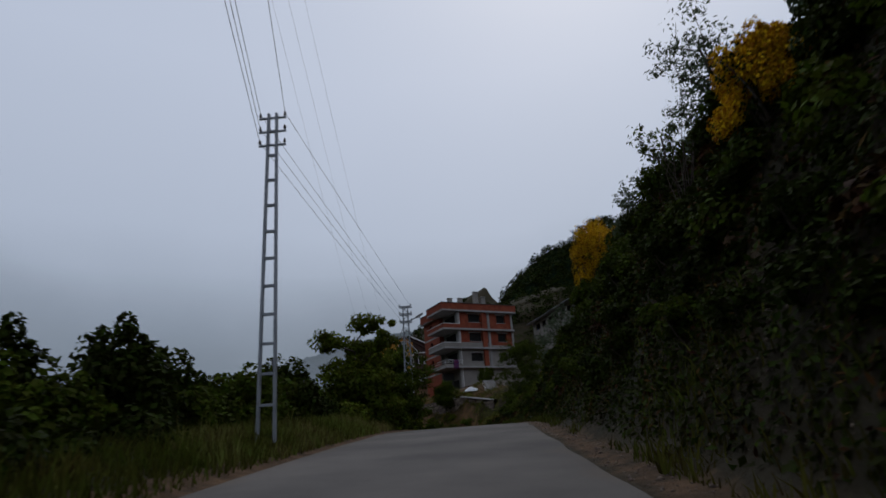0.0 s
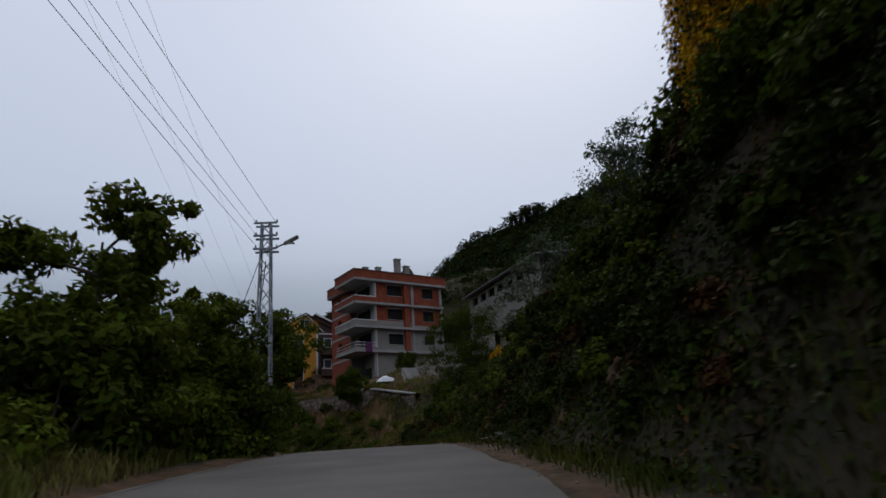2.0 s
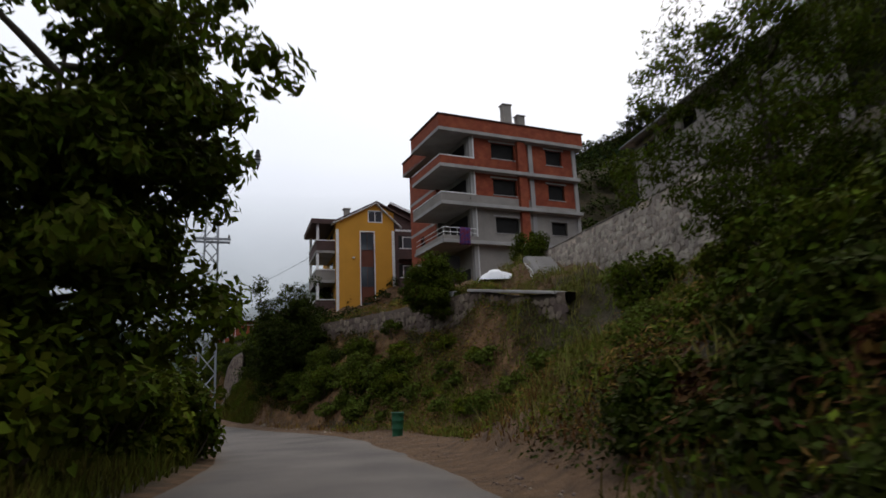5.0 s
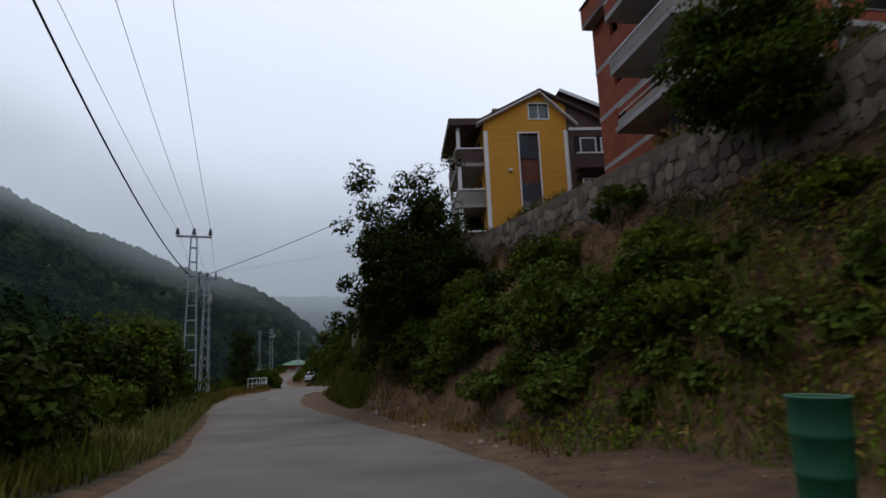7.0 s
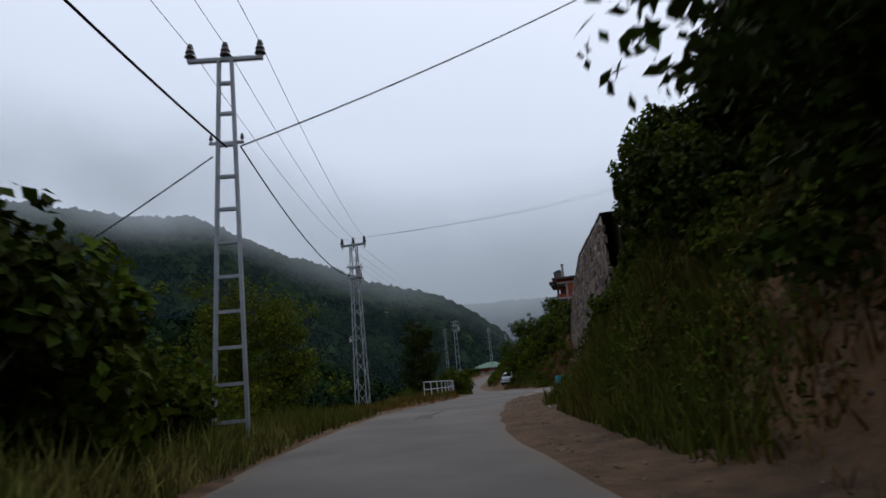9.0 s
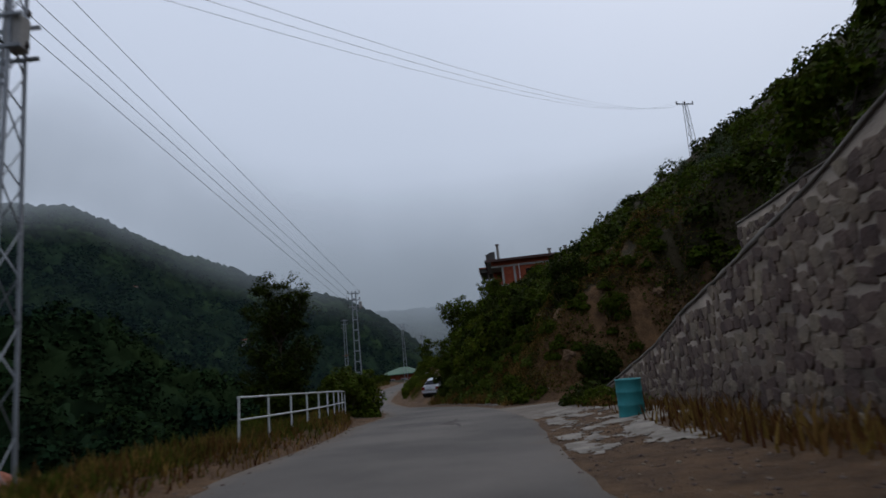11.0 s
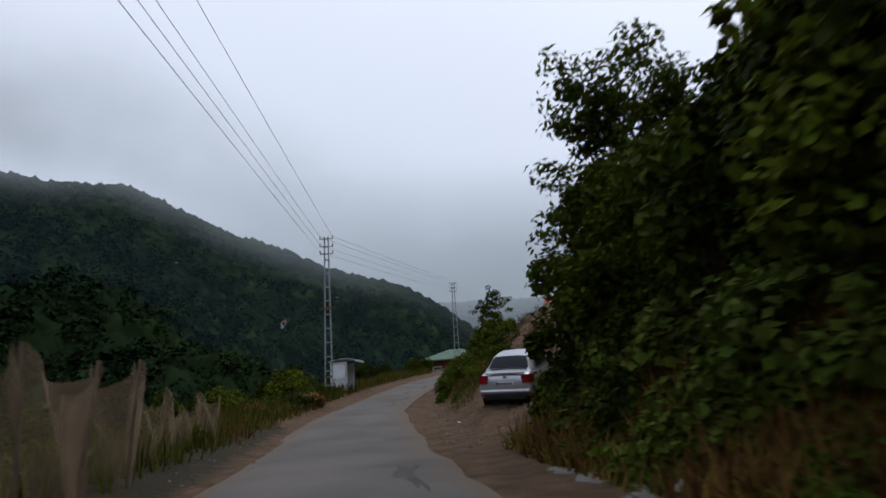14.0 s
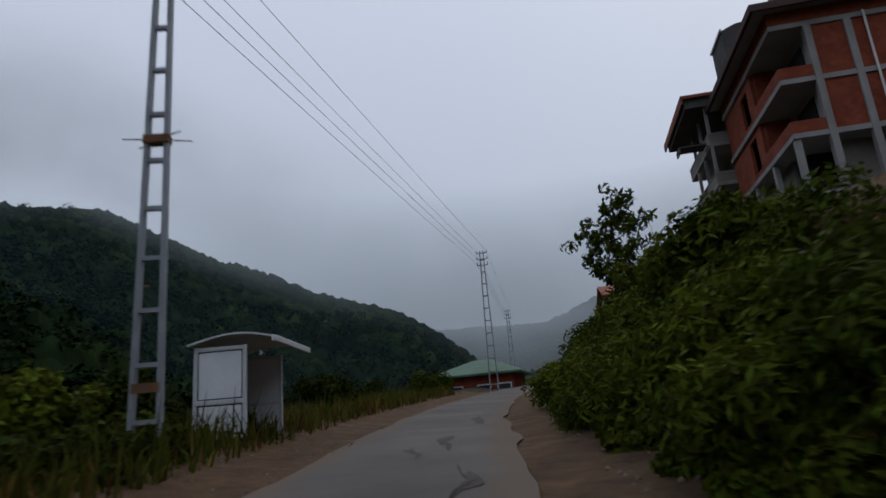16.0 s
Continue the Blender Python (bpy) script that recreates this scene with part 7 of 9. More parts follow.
    part("side_roof", boxes((-2.4, 0.3, 21.6, 0.0, 7.4, 21.85), (-2.4, 0.3, 21.85, -2.25, 7.4, 22.1), (-2.25, 0.3, 21.85, 0.0, 0.42, 22.1)), BROWN, e)
    c = part("chimney", boxes((1.5, 4.0, 21.8, 2.1, 4.6, 24.3)), PLASTER, e)
    part("cap", boxes((1.4, 3.9, 24.3, 2.2, 4.7, 24.42)), CONCRETE, c)
    part("wall_lamp", boxes((1.6, -0.25, 18.0, 1.85, -0.02, 18.15), bevel=0.03), WHITE, e)


def far_house():
    """Unfinished block above the track, seen from below, with deep balconies towards the valley."""
    e = thing("unfinished_house", "unfinished clay-block house with deep concrete balconies above the dirt track", "house", local((-60.0, 205.7, 0), 18.0))
    W, D = 14.0, 10.6
    fl = [11.0, 13.9, 16.8, 19.7, 22.75]
    for z in fl[1:]:
        part("slab", boxes((0.0, 0.0, z, W, D, z + 0.28), bevel=0.015), CONCRETE, e, "bare concrete floor slab")
    for k in range(4):
        z0, z1 = fl[k] + 0.28, fl[k + 1]
        if k >= 2:
            wall_with_holes(e, "wall", CLAY, 1.95, W, z0, z1, 0.1, [(5.4, 7.0, z0 + 0.9, z0 + 2.2)])
            window(e, 5.4, 7.0, z0 + 0.9, z0 + 2.2, 0.1, depth=0.35)
            part("wall", boxes((1.75, 0.3, z0, 1.95, 4.4, z1)), CONCRETE, e)
            part("wall", boxes((0.35, 4.4, z0, 1.95, 4.6, z1)), CLAY, e)
            part("balcony_parapet", boxes((0.0, 0.0, z0, 1.6, 0.14, z0 + 0.62), (0.0, 0.14, z0, 0.14, 4.2, z0 + 0.62)), CLAY, e)
            # doorway shade painted as a black panel on the wall
            part("doorway_shade_panel", boxes((1.69, 1.0, z0, 1.75, 3.4, z0 + 2.2)), PAINTED_SHADE, e, "flat black panel painted as a shaded unglazed balcony doorway")
            ob = wall_with_holes(e, "wall", CLAY, 0, D - 4.6, z0, z1, 0, [(3.6, 5.0, z0 + 0.4, z0 + 2.3)], 0.2)
            ob.matrix_local = Matrix.Translation((0.15, D, 0)) @ Matrix.Rotation(radians(-90), 4, "Z")
            # black sheet painting the unlit room behind the wall
            part("room_shade_panel", boxes((0.9, 4.7, z0, 1.0, D - 0.3, z1)), PAINTED_SHADE, e)
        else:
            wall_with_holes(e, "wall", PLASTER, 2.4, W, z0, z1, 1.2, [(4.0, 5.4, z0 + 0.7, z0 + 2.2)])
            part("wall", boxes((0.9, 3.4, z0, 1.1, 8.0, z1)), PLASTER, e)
            # lower floors: room shade painted on a black sheet
            part("room_shade_panel", boxes((1.4, 2.6, z0, 12.0, 2.7, z1)), PAINTED_SHADE, e)
            for v in (0.1, 3.6, 7.0, 10.2):
                part("column", boxes((0.05, v, z0, 0.35, v + 0.3, z1), bevel=0.02), CONCRETE, e)
    for u in (1.62, 3.48, 8.6, 13.6):
        part("column", boxes((u, -0.04, 11.0, u + 0.34, 0.34, 22.75), bevel=0.02), CONCRETE, e)
    part("downpipe", rod(bmesh.new(), (4.4, -0.1, 16.0), (4.4, -0.1, 23.0), 0.06, 8), WHITE, e, "white plastic downpipe")
    part("back_wall", boxes((0.35, D - 0.2, 11.0, W, D, 22.7)), CLAY, e)
    part("side_wall", boxes((W - 0.2, 0.3, 11.0, W, D - 0.2, 22.7)), CLAY, e)
    part("parapet", boxes((0.0, 0.0, 23.03, W, 0.2, 23.75), (0.0, 0.2, 23.03, 0.2, D, 23.75)), CLAY, e)
    for k in range(14):
        a, b = -0.7 + (W + 1.2) * k / 14, -0.7 + (W + 1.2) * (k + 1) / 14 - 0.02
        part("roof_sheet", boxes((a, -0.66, 23.75, b, D + 0.3, 23.83 + 0.03 * (k % 2))), ROOFGREY, e)
    part("eave_board", boxes((-0.9, -0.8, 23.6, W + 0.5, -0.662, 23.98)), BROWN, e, "dark overhanging eaves")
    part("eave_board", boxes((-0.9, -0.66, 23.6, -0.71, D + 0.4, 23.98)), BROWN, e, "dark overhanging eaves")
    # boxed gable end standing up on the valley side of the roof
    bm = bmesh.new()
    prof = [(-0.75, 23.99), (0.75, 23.99), (0.75, 26.35), (0.1, 26.3), (-0.75, 25.95)]
    fr, bk = [bm.verts.new((u, 4.6, z)) for u, z in prof], [bm.verts.new((u, 7.2, z)) for u, z in prof]
    bm.faces.new(fr)
    bm.faces.new(bk[::-1])
    for k in range(5):
        bm.faces.new((fr[k], bk[k], bk[(k + 1) % 5], fr[(k + 1) % 5]))
    bmesh.ops.recalc_face_normals(bm, faces=bm.faces)
    part("roof_turret", bm, DARKPANEL, e, "dark boxed-in roof turret")
    part("turret_edge", boxes((-0.85, 4.5, 25.9, -0.76, 7.3, 26.04)), ROOFGREY, e)
    # rear wing with posts and railed balconies
    V = D + 0.3
    for z, rail in ((15.4, 16.5), (18.45, 19.4), (21.25, 22.2)):
        part("rear_slab", boxes((-1.0, V, z, W, V + 7.0, z + 0.26), bevel=0.015), CONCRETE, e, "bare concrete floor slab")
        part("balcony_parapet", boxes((-1.0, V, z + 0.26, 1.4, V + 0.12, rail - 0.08), (-1.0, V + 0.12, z + 0.26, -0.88, V + 7.0, rail - 0.08)), PLASTER, e)
        part("coping", boxes((-1.04, V - 0.04, rail - 0.08, 1.4, V + 0.16, rail), (-1.04, V + 0.16, rail - 0.08, -0.84, V + 7.0, rail)), CONCRETE, e)
        for v in (V + 0.02, V + 2.4, V + 4.8):
            part("balcony_post", boxes((-0.98, v, rail, -0.78, v + 0.2, z + 2.95)), CONCRETE, e)
    part("rear_wall", boxes((0.9, V + 0.6, 11.0, 1.1, V + 7.0, 24.0)), PLASTER, e)
    part("rear_wall", boxes((1.1, V + 0.6, 11.0, 6.0, V + 0.8, 24.0)), PLASTER, e)
    part("rear_roof", boxes((-2.3, V - 0.5, 24.75, W, V + 8.0, 24.88), (-2.4, V - 0.5, 24.4, -2.3, V + 8.0, 25.0), (-2.3, V - 0.58, 24.75, 6.0, V - 0.5, 24.95)), ROOFTILE, e, "reddish sheet roof of the rear wing")
    part("soffit", boxes((-2.2, V - 0.3, 24.1, 3.0, V + 7.4, 24.74)), DARKPANEL, e, "dark boxed eaves")
    part("awning", boxes((-2.9, V + 0.4, 21.6, -1.1, V + 1.6, 21.7), (-2.9, V + 0.4, 21.3, -2.8, V + 1.6, 21.6)), DARKPANEL, e, "small dark awning")
    for u, v, h in ((1.1, 1.5, 26.7), (9.5, 4.0, 25.6), (12.0, 3.0, 25.6)):
        c = part("chimney", boxes((u, v, 23.5, u + 0.42, v + 0.42, h)), PLASTER, e)
        part("cap", boxes((u - 0.1, v - 0.1, h, u + 0.52, v + 0.52, h + 0.14)), BROWN, c)
    part("base_wall", boxes((-0.2, 1.0, 8.0, 2.2, 8.0, 11.2)), CONCRETE, e)


def green_house():
    e = thing("bungalow", "low brick bungalow with a green hipped sheet roof beyond the rise", "house", local((-86.0, 222.5, 0.55), 12))
    part("wall", boxes((-3.2, -2.6, 3.6, 3.2, 2.6, 7.9)), CLAY, e)
    bm = bmesh.new()
    b = [(-4.0, -3.4, 7.8), (4.0, -3.4, 7.8), (4.0, 3.4, 7.8), (-4.0, 3.4, 7.8)]
    lo = [bm.verts.new(q) for q in b]
    mid = [bm.verts.new((q[0], q[1], 7.95)) for q in b]
    r0, r1 = bm.verts.new((-0.8, 0, 9.3)), bm.verts.new((0.8, 0, 9.3))
    bm.faces.new(lo[::-1])
    for k in range(4):
        bm.faces.new((lo[k], lo[(k + 1) % 4], mid[(k + 1) % 4], mid[k]))
    bm.faces.new((mid[0], mid[1], r1, r0))
    bm.faces.new((mid[1], mid[2], r1))
    bm.faces.new((mid[2], mid[3], r0, r1))
    bm.faces.new((mid[3], mid[0], r0))
    part("roof", bm, ROOFGREEN, e, "green painted sheet roof")
    for u in (-2.2, 0.2, 1.9):
        window(e, u, u + 1.0, 5.8, 7.0, -2.65, WHITE, 0.02, PANE)
    part("porch_post", boxes((-3.8, -3.2, 3.6, -3.6, -3.0, 7.8)), WHITE, e)


def shed():
    """Long block shed with a strip of window openings under a sheet roof."""
    e = thing("block_shed", "long grey block shed with a blue sheet end", "shed", local((13.15, 88.6, 0.6), -76.0))
    L = 16.0
    hs = [(1.0 + k * 2.1, 2.5 + k * 2.1, 17.9, 18.75) for k in range(7)]
    wall_with_holes(e, "wall", PLASTER, 0, L, 13.5, 19.0, 0, hs, 0.2)
    part("back_wall", boxes((0, 5.8, 12.5, L, 6.0, 20.0)), PLASTER, e)
    part("end_wall", boxes((-0.05, 0.2, 12.0, 0.1, 5.8, 19.2)), BLUE, e, "blue corrugated sheet end")
    # black sheet behind the window strip, painted as indoor shade
    part("inside_shade_panel", boxes((0.3, 0.6, 17.5, L - 0.2, 0.7, 19.0)), PAINTED_SHADE, e)
    bm = bmesh.new()
    n = 66
    tilt = Matrix.Translation((0, 0, 19.25)) @ Matrix.Rotation(radians(8), 4, "X")
    row = [[bm.verts.new(tilt @ Vector((-0.7 + (L + 1.4) * k / n, y, z + 0.035 * (k % 2)))) for y, z in ((-0.7, 0), (6.6, 0), (6.6, -0.07), (-0.7, -0.07))] for k in range(n + 1)]
    for p, q in zip(row, row[1:]):
        for i in range(4):
            bm.faces.new((p[i], q[i], q[(i + 1) % 4], p[(i + 1) % 4]))
    bm.faces.new(row[0])
    bm.faces.new(row[-1][::-1])
    bmesh.ops.recalc_face_normals(bm, faces=bm.faces)
    part("roof", bm, ROOFGREY, e, "grey corrugated sheet roof")


red_house()
yellow_house()
far_house()
green_house()
shed()
# distant roofs
r = thing("distant_house", "distant house with an orange tiled roof beyond the track", "house", local((-75.5, 241.0, 15.0), 110))
part("wall", boxes((-4, -4, -9, 4, 4, 1.0)), PLASTER, r)
part("roof", gable(bmesh.new(), -4, 4, -4, 4, 1.0, 2.5, 0), ROOFTILE, r, "orange clay tile roof")
r = thing("distant_house", "distant multi-storey house with tiled roof down the valley", "house", local(tuple(at(160, -26, -10.0)), 40))
part("wall", boxes((-4, -4, -4, 4, 4, 7)), WHITE, r)
part("roof", gable(bmesh.new(), -4, 4, -4, 4, 7, 9, 0), ROOFTILE, r, "red tiled roof")
for z in (1.0, 4.0):
    for u in (-3, -0.8, 1.6):
        part("window", boxes((u, -4.06, z, u + 1.3, -4.0, z + 1.4)), PANE, r)
rng = np.random.default_rng(3)
for k in range(7):
    i, j = int(MOUNTAIN.shape[0] * (0.02 + 0.028 * k)), int(MOUNTAIN.shape[1] * rng.uniform(0.35, 0.7))
    q = MOUNTAIN[i, j]
    r = thing("distant_house", "tiny white house far away on the wooded mountainside", "house", local(tuple(q), 40 + 20 * k), "houses on the far mountainside")
    part("wall", boxes((-1.2, -1.0, -3, 1.2, 1.0, 1.4)), WHITE, r)
    part("roof", gable(bmesh.new(), -1.2, 1.2, -1.0, 1.0, 1.4, 1.9, 0), ROOFTILE, r)

# ---- stone walls ----
def stone_mesh(seed, mat):
    """One rough-faced wall stone, 1 x 1, face towards -y."""
    rng = np.random.default_rng(seed)
    bm = bmesh.new()
    k = int(rng.integers(6, 10))
    ang = np.arange(k) * 2 * math.pi / k + rng.uniform(0, 1) + rng.uniform(-0.22, 0.22, k)
    sq = [1 / max(abs(math.cos(a)), abs(math.sin(a))) for a in ang]
    rad = np.array([min(q, 1.28) for q in sq]) * rng.uniform(0.86, 1.02, k) * 0.5
    back = [bm.verts.new((math.cos(a) * q, 0.12, math.sin(a) * q)) for a, q in zip(ang, rad)]
    edge = [bm.verts.new((math.cos(a) * q, -0.02, math.sin(a) * q)) for a, q in zip(ang, rad)]
    face = [bm.verts.new((math.cos(a) * q * 0.9, -0.036 + rng.uniform(-0.012, 0.01), math.sin(a) * q * 0.9)) for a, q in zip(ang, rad)]
    mid = bm.verts.new((rng.uniform(-0.1, 0.1), -0.045, rng.uniform(-0.1, 0.1)))
    for i in range(k):
        j = (i + 1) % k
        bm.faces.new((back[i], back[j], edge[j], edge[i]))
        bm.faces.new((edge[i], edge[j], face[j], face[i]))
        bm.faces.new((face[i], face[j], mid))
    bmesh.ops.recalc_face_normals(bm, faces=bm.faces)
    me = bpy.data.meshes.new("stone")
    bm.to_mesh(me)
    bm.free()
    me.materials.append(mat)
    return me


STONES = [stone_mesh(700 + k, STONE) for k in range(14)]
BROWNS = [stone_mesh(740 + k, BROWNSTONE) for k in range(10)]
PALES = [stone_mesh(720 + k, PALESTONE) for k in range(10)]


def stone_wall(label, line, base, top, near, seed, size=0.36, thick=0.5, cap=True, name="stone_wall", flip=-1, stones=STONES, joint=MORTAR):
    """Masonry wall along line (world points); base and top are heights at each point; near(u) tells where stones are pieces of their own."""
    rng = np.random.default_rng(seed)
    line = np.asarray(line, float)
    seg = np.concatenate([[0], np.cumsum(np.hypot(*np.diff(line[:, :2], axis=0).T))])
    L = seg[-1]
    P = lambda u: np.array([np.interp(u, seg, line[:, 0]), np.interp(u, seg, line[:, 1])])  # noqa: E731
    zb, zt = (lambda u: np.interp(u, seg, base)), (lambda u: np.interp(u, seg, top))
    e = thing(name, label, "stone wall", None, kind="structure")
    us = np.arange(0, L + 0.4, 0.4)
    V, F = [], []
    for u in us:
        q = P(min(u, L))
        t = P(min(u + 0.2, L)) - P(max(min(u, L) - 0.2, 0))
        t /= np.hypot(*t)
        nrm = np.array([t[1], -t[0]]) * flip
        for off, z in ((0, zb(u)), (0, zt(u)), (-thick, zt(u)), (-thick, zb(u))):
            V.append((*(q + nrm * off), z))
    for k in range(len(us) - 1):
        for a in range(4):
            F.append((k * 4 + a, k * 4 + (a + 1) % 4, k * 4 + 4 + (a + 1) % 4, k * 4 + 4 + a))
    core = part_me("core", mesh_np("core", V, F), joint, e, "earth and mortar between the stones")
    bm = bmesh.new()
    bm.from_mesh(core.data)
    bmesh.ops.recalc_face_normals(bm, faces=bm.faces)
    bm.to_mesh(core.data)
    bm.free()
    rest = bmesh.new()
    z = min(base)
    count = 0
    while z < max(top):
        rh = size * rng.uniform(0.75, 1.2)
        u = -rng.uniform(0, 0.3)
        while u < L:
            w = size * rng.uniform(0.6, 1.6)
            cu, cz = u + w / 2, z + rh / 2 + rng.uniform(-0.09, 0.09)
            if 0.05 < cu < L - 0.05 and zb(cu) - 0.1 < cz < zt(cu) - rh * 0.35:
                q, t = P(cu), P(min(cu + 0.2, L)) - P(max(cu - 0.2, 0))
                t /= np.hypot(*t)
                yaw = math.atan2(t[1], t[0])
                m = Matrix.Translation((q[0], q[1], cz)) @ Matrix.Rotation(yaw + (math.pi if flip < 0 else 0), 4, "Z") @ Matrix.Rotation(rng.uniform(-0.3, 0.3), 4, "Y") @ Matrix.Diagonal((w * rng.uniform(1.0, 1.14), rng.uniform(0.4, 1.1), rh * rng.uniform(1.0, 1.16), 1))
                me = stones[rng.integers(0, len(stones))]
                if near(cu) and count < 300:
                    ob = new("stone", me)
                    ob.parent = e
                    ob.matrix_local = m
                    count += 1
                else:
                    k0 = len(rest.verts)
                    rest.from_mesh(me)
                    rest.verts.ensure_lookup_table()
                    bmesh.ops.transform(rest, matrix=m, verts=rest.verts[k0:])
            u += w
        z += rh
    if len(rest.verts):
        tagged(part("stones", rest, stones[0].materials[0], e), kind="stuff")
    else:
        rest.free()
    if cap:
        V, F = [], []
        for u in us:
            q = P(min(u, L))
            t = P(min(u + 0.2, L)) - P(max(min(u, L) - 0.2, 0))
            t /= np.hypot(*t)
            nrm = np.array([t[1], -t[0]]) * flip
            j = rng.uniform(-0.02, 0.02)
            for off, dz in ((0.03, -0.02), (0.03, 0.05 + j), (-thick, 0.07 + j), (-thick, 0.0)):
                V.append((*(q + nrm * off), zt(u) + dz + 0.004))
        part_me("coping", mesh_np("coping", V, F if F else [(k * 4 + a, k * 4 + (a + 1) % 4, k * 4 + 4 + (a + 1) % 4, k * 4 + 4 + a) for k in range(len(us) - 1) for a in range(4)]), BROKEN, e, "worn cement coping")
    return e


def walls():
    # tall retaining wall beside the drum
    ss = np.array([110, 116, 122, 126, 128, 131.7, 134.3, 137.3, 140, 143])
    dd = np.array([4.9, 5.0, 5.1, 5.1, 5.1, 5.1, 5.1, 5.1, 5.1, 5.1])
    tops = np.array([5.6, 5.4, 4.7, 3.85, 3.35, 2.75, 2.4, 1.75, 1.25, 0.6])
    ln = [at(s, d) for s, d in zip(ss, dd)]
    z = np.array([p[2] for p in ln])
    stone_wall("tall rough masonry retaining wall of brown-grey stone with sloping cement coping", ln, z - 0.4, z + tops, lambda u: u > 20, 801, 0.25)
    # upper wall set back on the slope
    ss, dd, tp = (139.2, 137.0, 135.0, 133.5), (8.9, 8.9, 8.9, 8.9), (5.35, 5.4, 5.5, 5.5)
    ln = [at(s, d) for s, d in zip(ss, dd)]
    z = np.array([p[2] for p in ln])
    stone_wall("square-ended upper masonry wall set back above the retaining wall", ln, z + 1.4, z + np.array(tp), lambda u: u < 7, 804, 0.25, flip=1)
    # terrace wall under the houses
    ss, dd, tp = (70.5, 73.5, 76.5, 79, 84, 90, 96, 101), (8.95, 8.75, 8.35, 8.0, 7.4, 7.2, 7.0, 7.2), (5.0, 5.4, 6.2, 6.3, 6.45, 6.7, 6.9, 6.9)
    ln = [at(s, d) for s, d in zip(ss, dd)]
    z = np.array([p[2] for p in ln])
    stone_wall("rough stone terrace wall holding the yard of the houses", ln, z + np.array(tp) - 2.3, z + np.array(tp), lambda u: u < 24, 802, 0.33, cap=False, stones=BROWNS, joint=EARTH)
    # upper wall with the stairs at its end
    ss, dd, tp = (81, 78, 74, 70, 66, 62), (15.4, 14.3, 13.4, 12.6, 11.9, 11.3), (9.4, 9.1, 8.9, 8.6, 8.3, 8.0)
    ln = [at(s, d) for s, d in zip(ss, dd)]
    z = np.array([p[2] for p in ln])
    stone_wall("pale rubble retaining wall climbing the slope beside the steps", ln, z + 4.4, z + np.array(tp), lambda u: u > 2, 803, 0.27, flip=1, stones=PALES)
    # concrete ledge on the terrace wall
    e = thing("ledge", "long cement ledge on top of the terrace wall", "ledge", None, kind="structure")
    a, b = at(71.0, 9.1, 5.0), at(77.0, 8.5, 6.25)
    bm = bmesh.new()
    q = Vector(b) - Vector(a)
    box(bm, 0, -0.25, 0, q.length, 0.35, 0.13, 0.02, Matrix.Translation(a) @ q.to_track_quat("X", "Z").to_matrix().to_4x4())
    part("slab", bm, CONCRETE, e)


def steps():
    e = thing("outdoor_steps", "flight of cement steps beside the rubble wall", "steps", None)
    for k in range(11):
        p = at(75.6 + k * 0.30, 12.2 + k * 0.12, 6.4 + k * 0.2)
        ob = part("step", boxes((-0.75, -0.2, -0.6, 0.75, 0.22, 0.17), bevel=0.02), CONCRETE, e)
        ob.matrix_world = local(tuple(p), azimuth(78) - 8)
    a, b = Vector(at(76.6, 11.6, 6.5)), Vector(at(77.9, 12.1, 7.2))
    for k in range(5):
        q = a.lerp(b, k / 4)
        part("rail_post", rod(bmesh.new(), q - Vector((0, 0, 0.5)), q + Vector((0, 0, 0.8)), 0.02, 6), WHITE, e)
    for h in (0.42, 0.8):
        part("handrail", rod(bmesh.new(), a + Vector((0, 0, h)), b + Vector((0, 0, h)), 0.02, 6), WHITE, e, "white steel handrail")


def drum(name, label, s, d, mat, r, h, rz, taper=0.0):
    """An open oil drum used as a bin."""
    e = thing(name, label, "barrel", Matrix.Translation(at(s, d, float(height(s, d)) - 0.02)) @ Matrix.Rotation(rz, 4, "Z") @ Matrix.Rotation(0.05, 4, "X"))
    n = 28
    prof = [(r - taper, 0.0), (r + 0.012 - taper, 0.02), (r - taper * 0.9, 0.05), (r - taper * 0.7, h * 0.31), (r + 0.016 - taper * 0.66, h * 0.335), (r - taper * 0.62, h * 0.36),
            (r - taper * 0.4, h * 0.64), (r + 0.016 - taper * 0.36, h * 0.665), (r - taper * 0.32, h * 0.69), (r, h - 0.03), (r + 0.014, h - 0.012), (r, h), (r - 0.02, h - 0.01), (r - 0.025, h * 0.5)]
    bm = bmesh.new()
    rings = [[bm.verts.new((math.cos(2 * math.pi * k / n) * q * (1 + 0.012 * math.sin(3 * k + z * 9)), math.sin(2 * math.pi * k / n) * q, z)) for k in range(n)] for q, z in prof]
    for a, b in zip(rings, rings[1:]):
        for k in range(n):
            bm.faces.new((a[k], a[(k + 1) % n], b[(k + 1) % n], b[k]))
    part("shell", bm, mat, e, smooth=True)
    # black disc painting the shade down in the drum
    part("inside", cyl(bmesh.new(), 0, 0, h * 0.45, h * 0.5, r - 0.03, 20), PAINTED_SHADE, e, "near-black disc painted as the shaded inside")
    return e


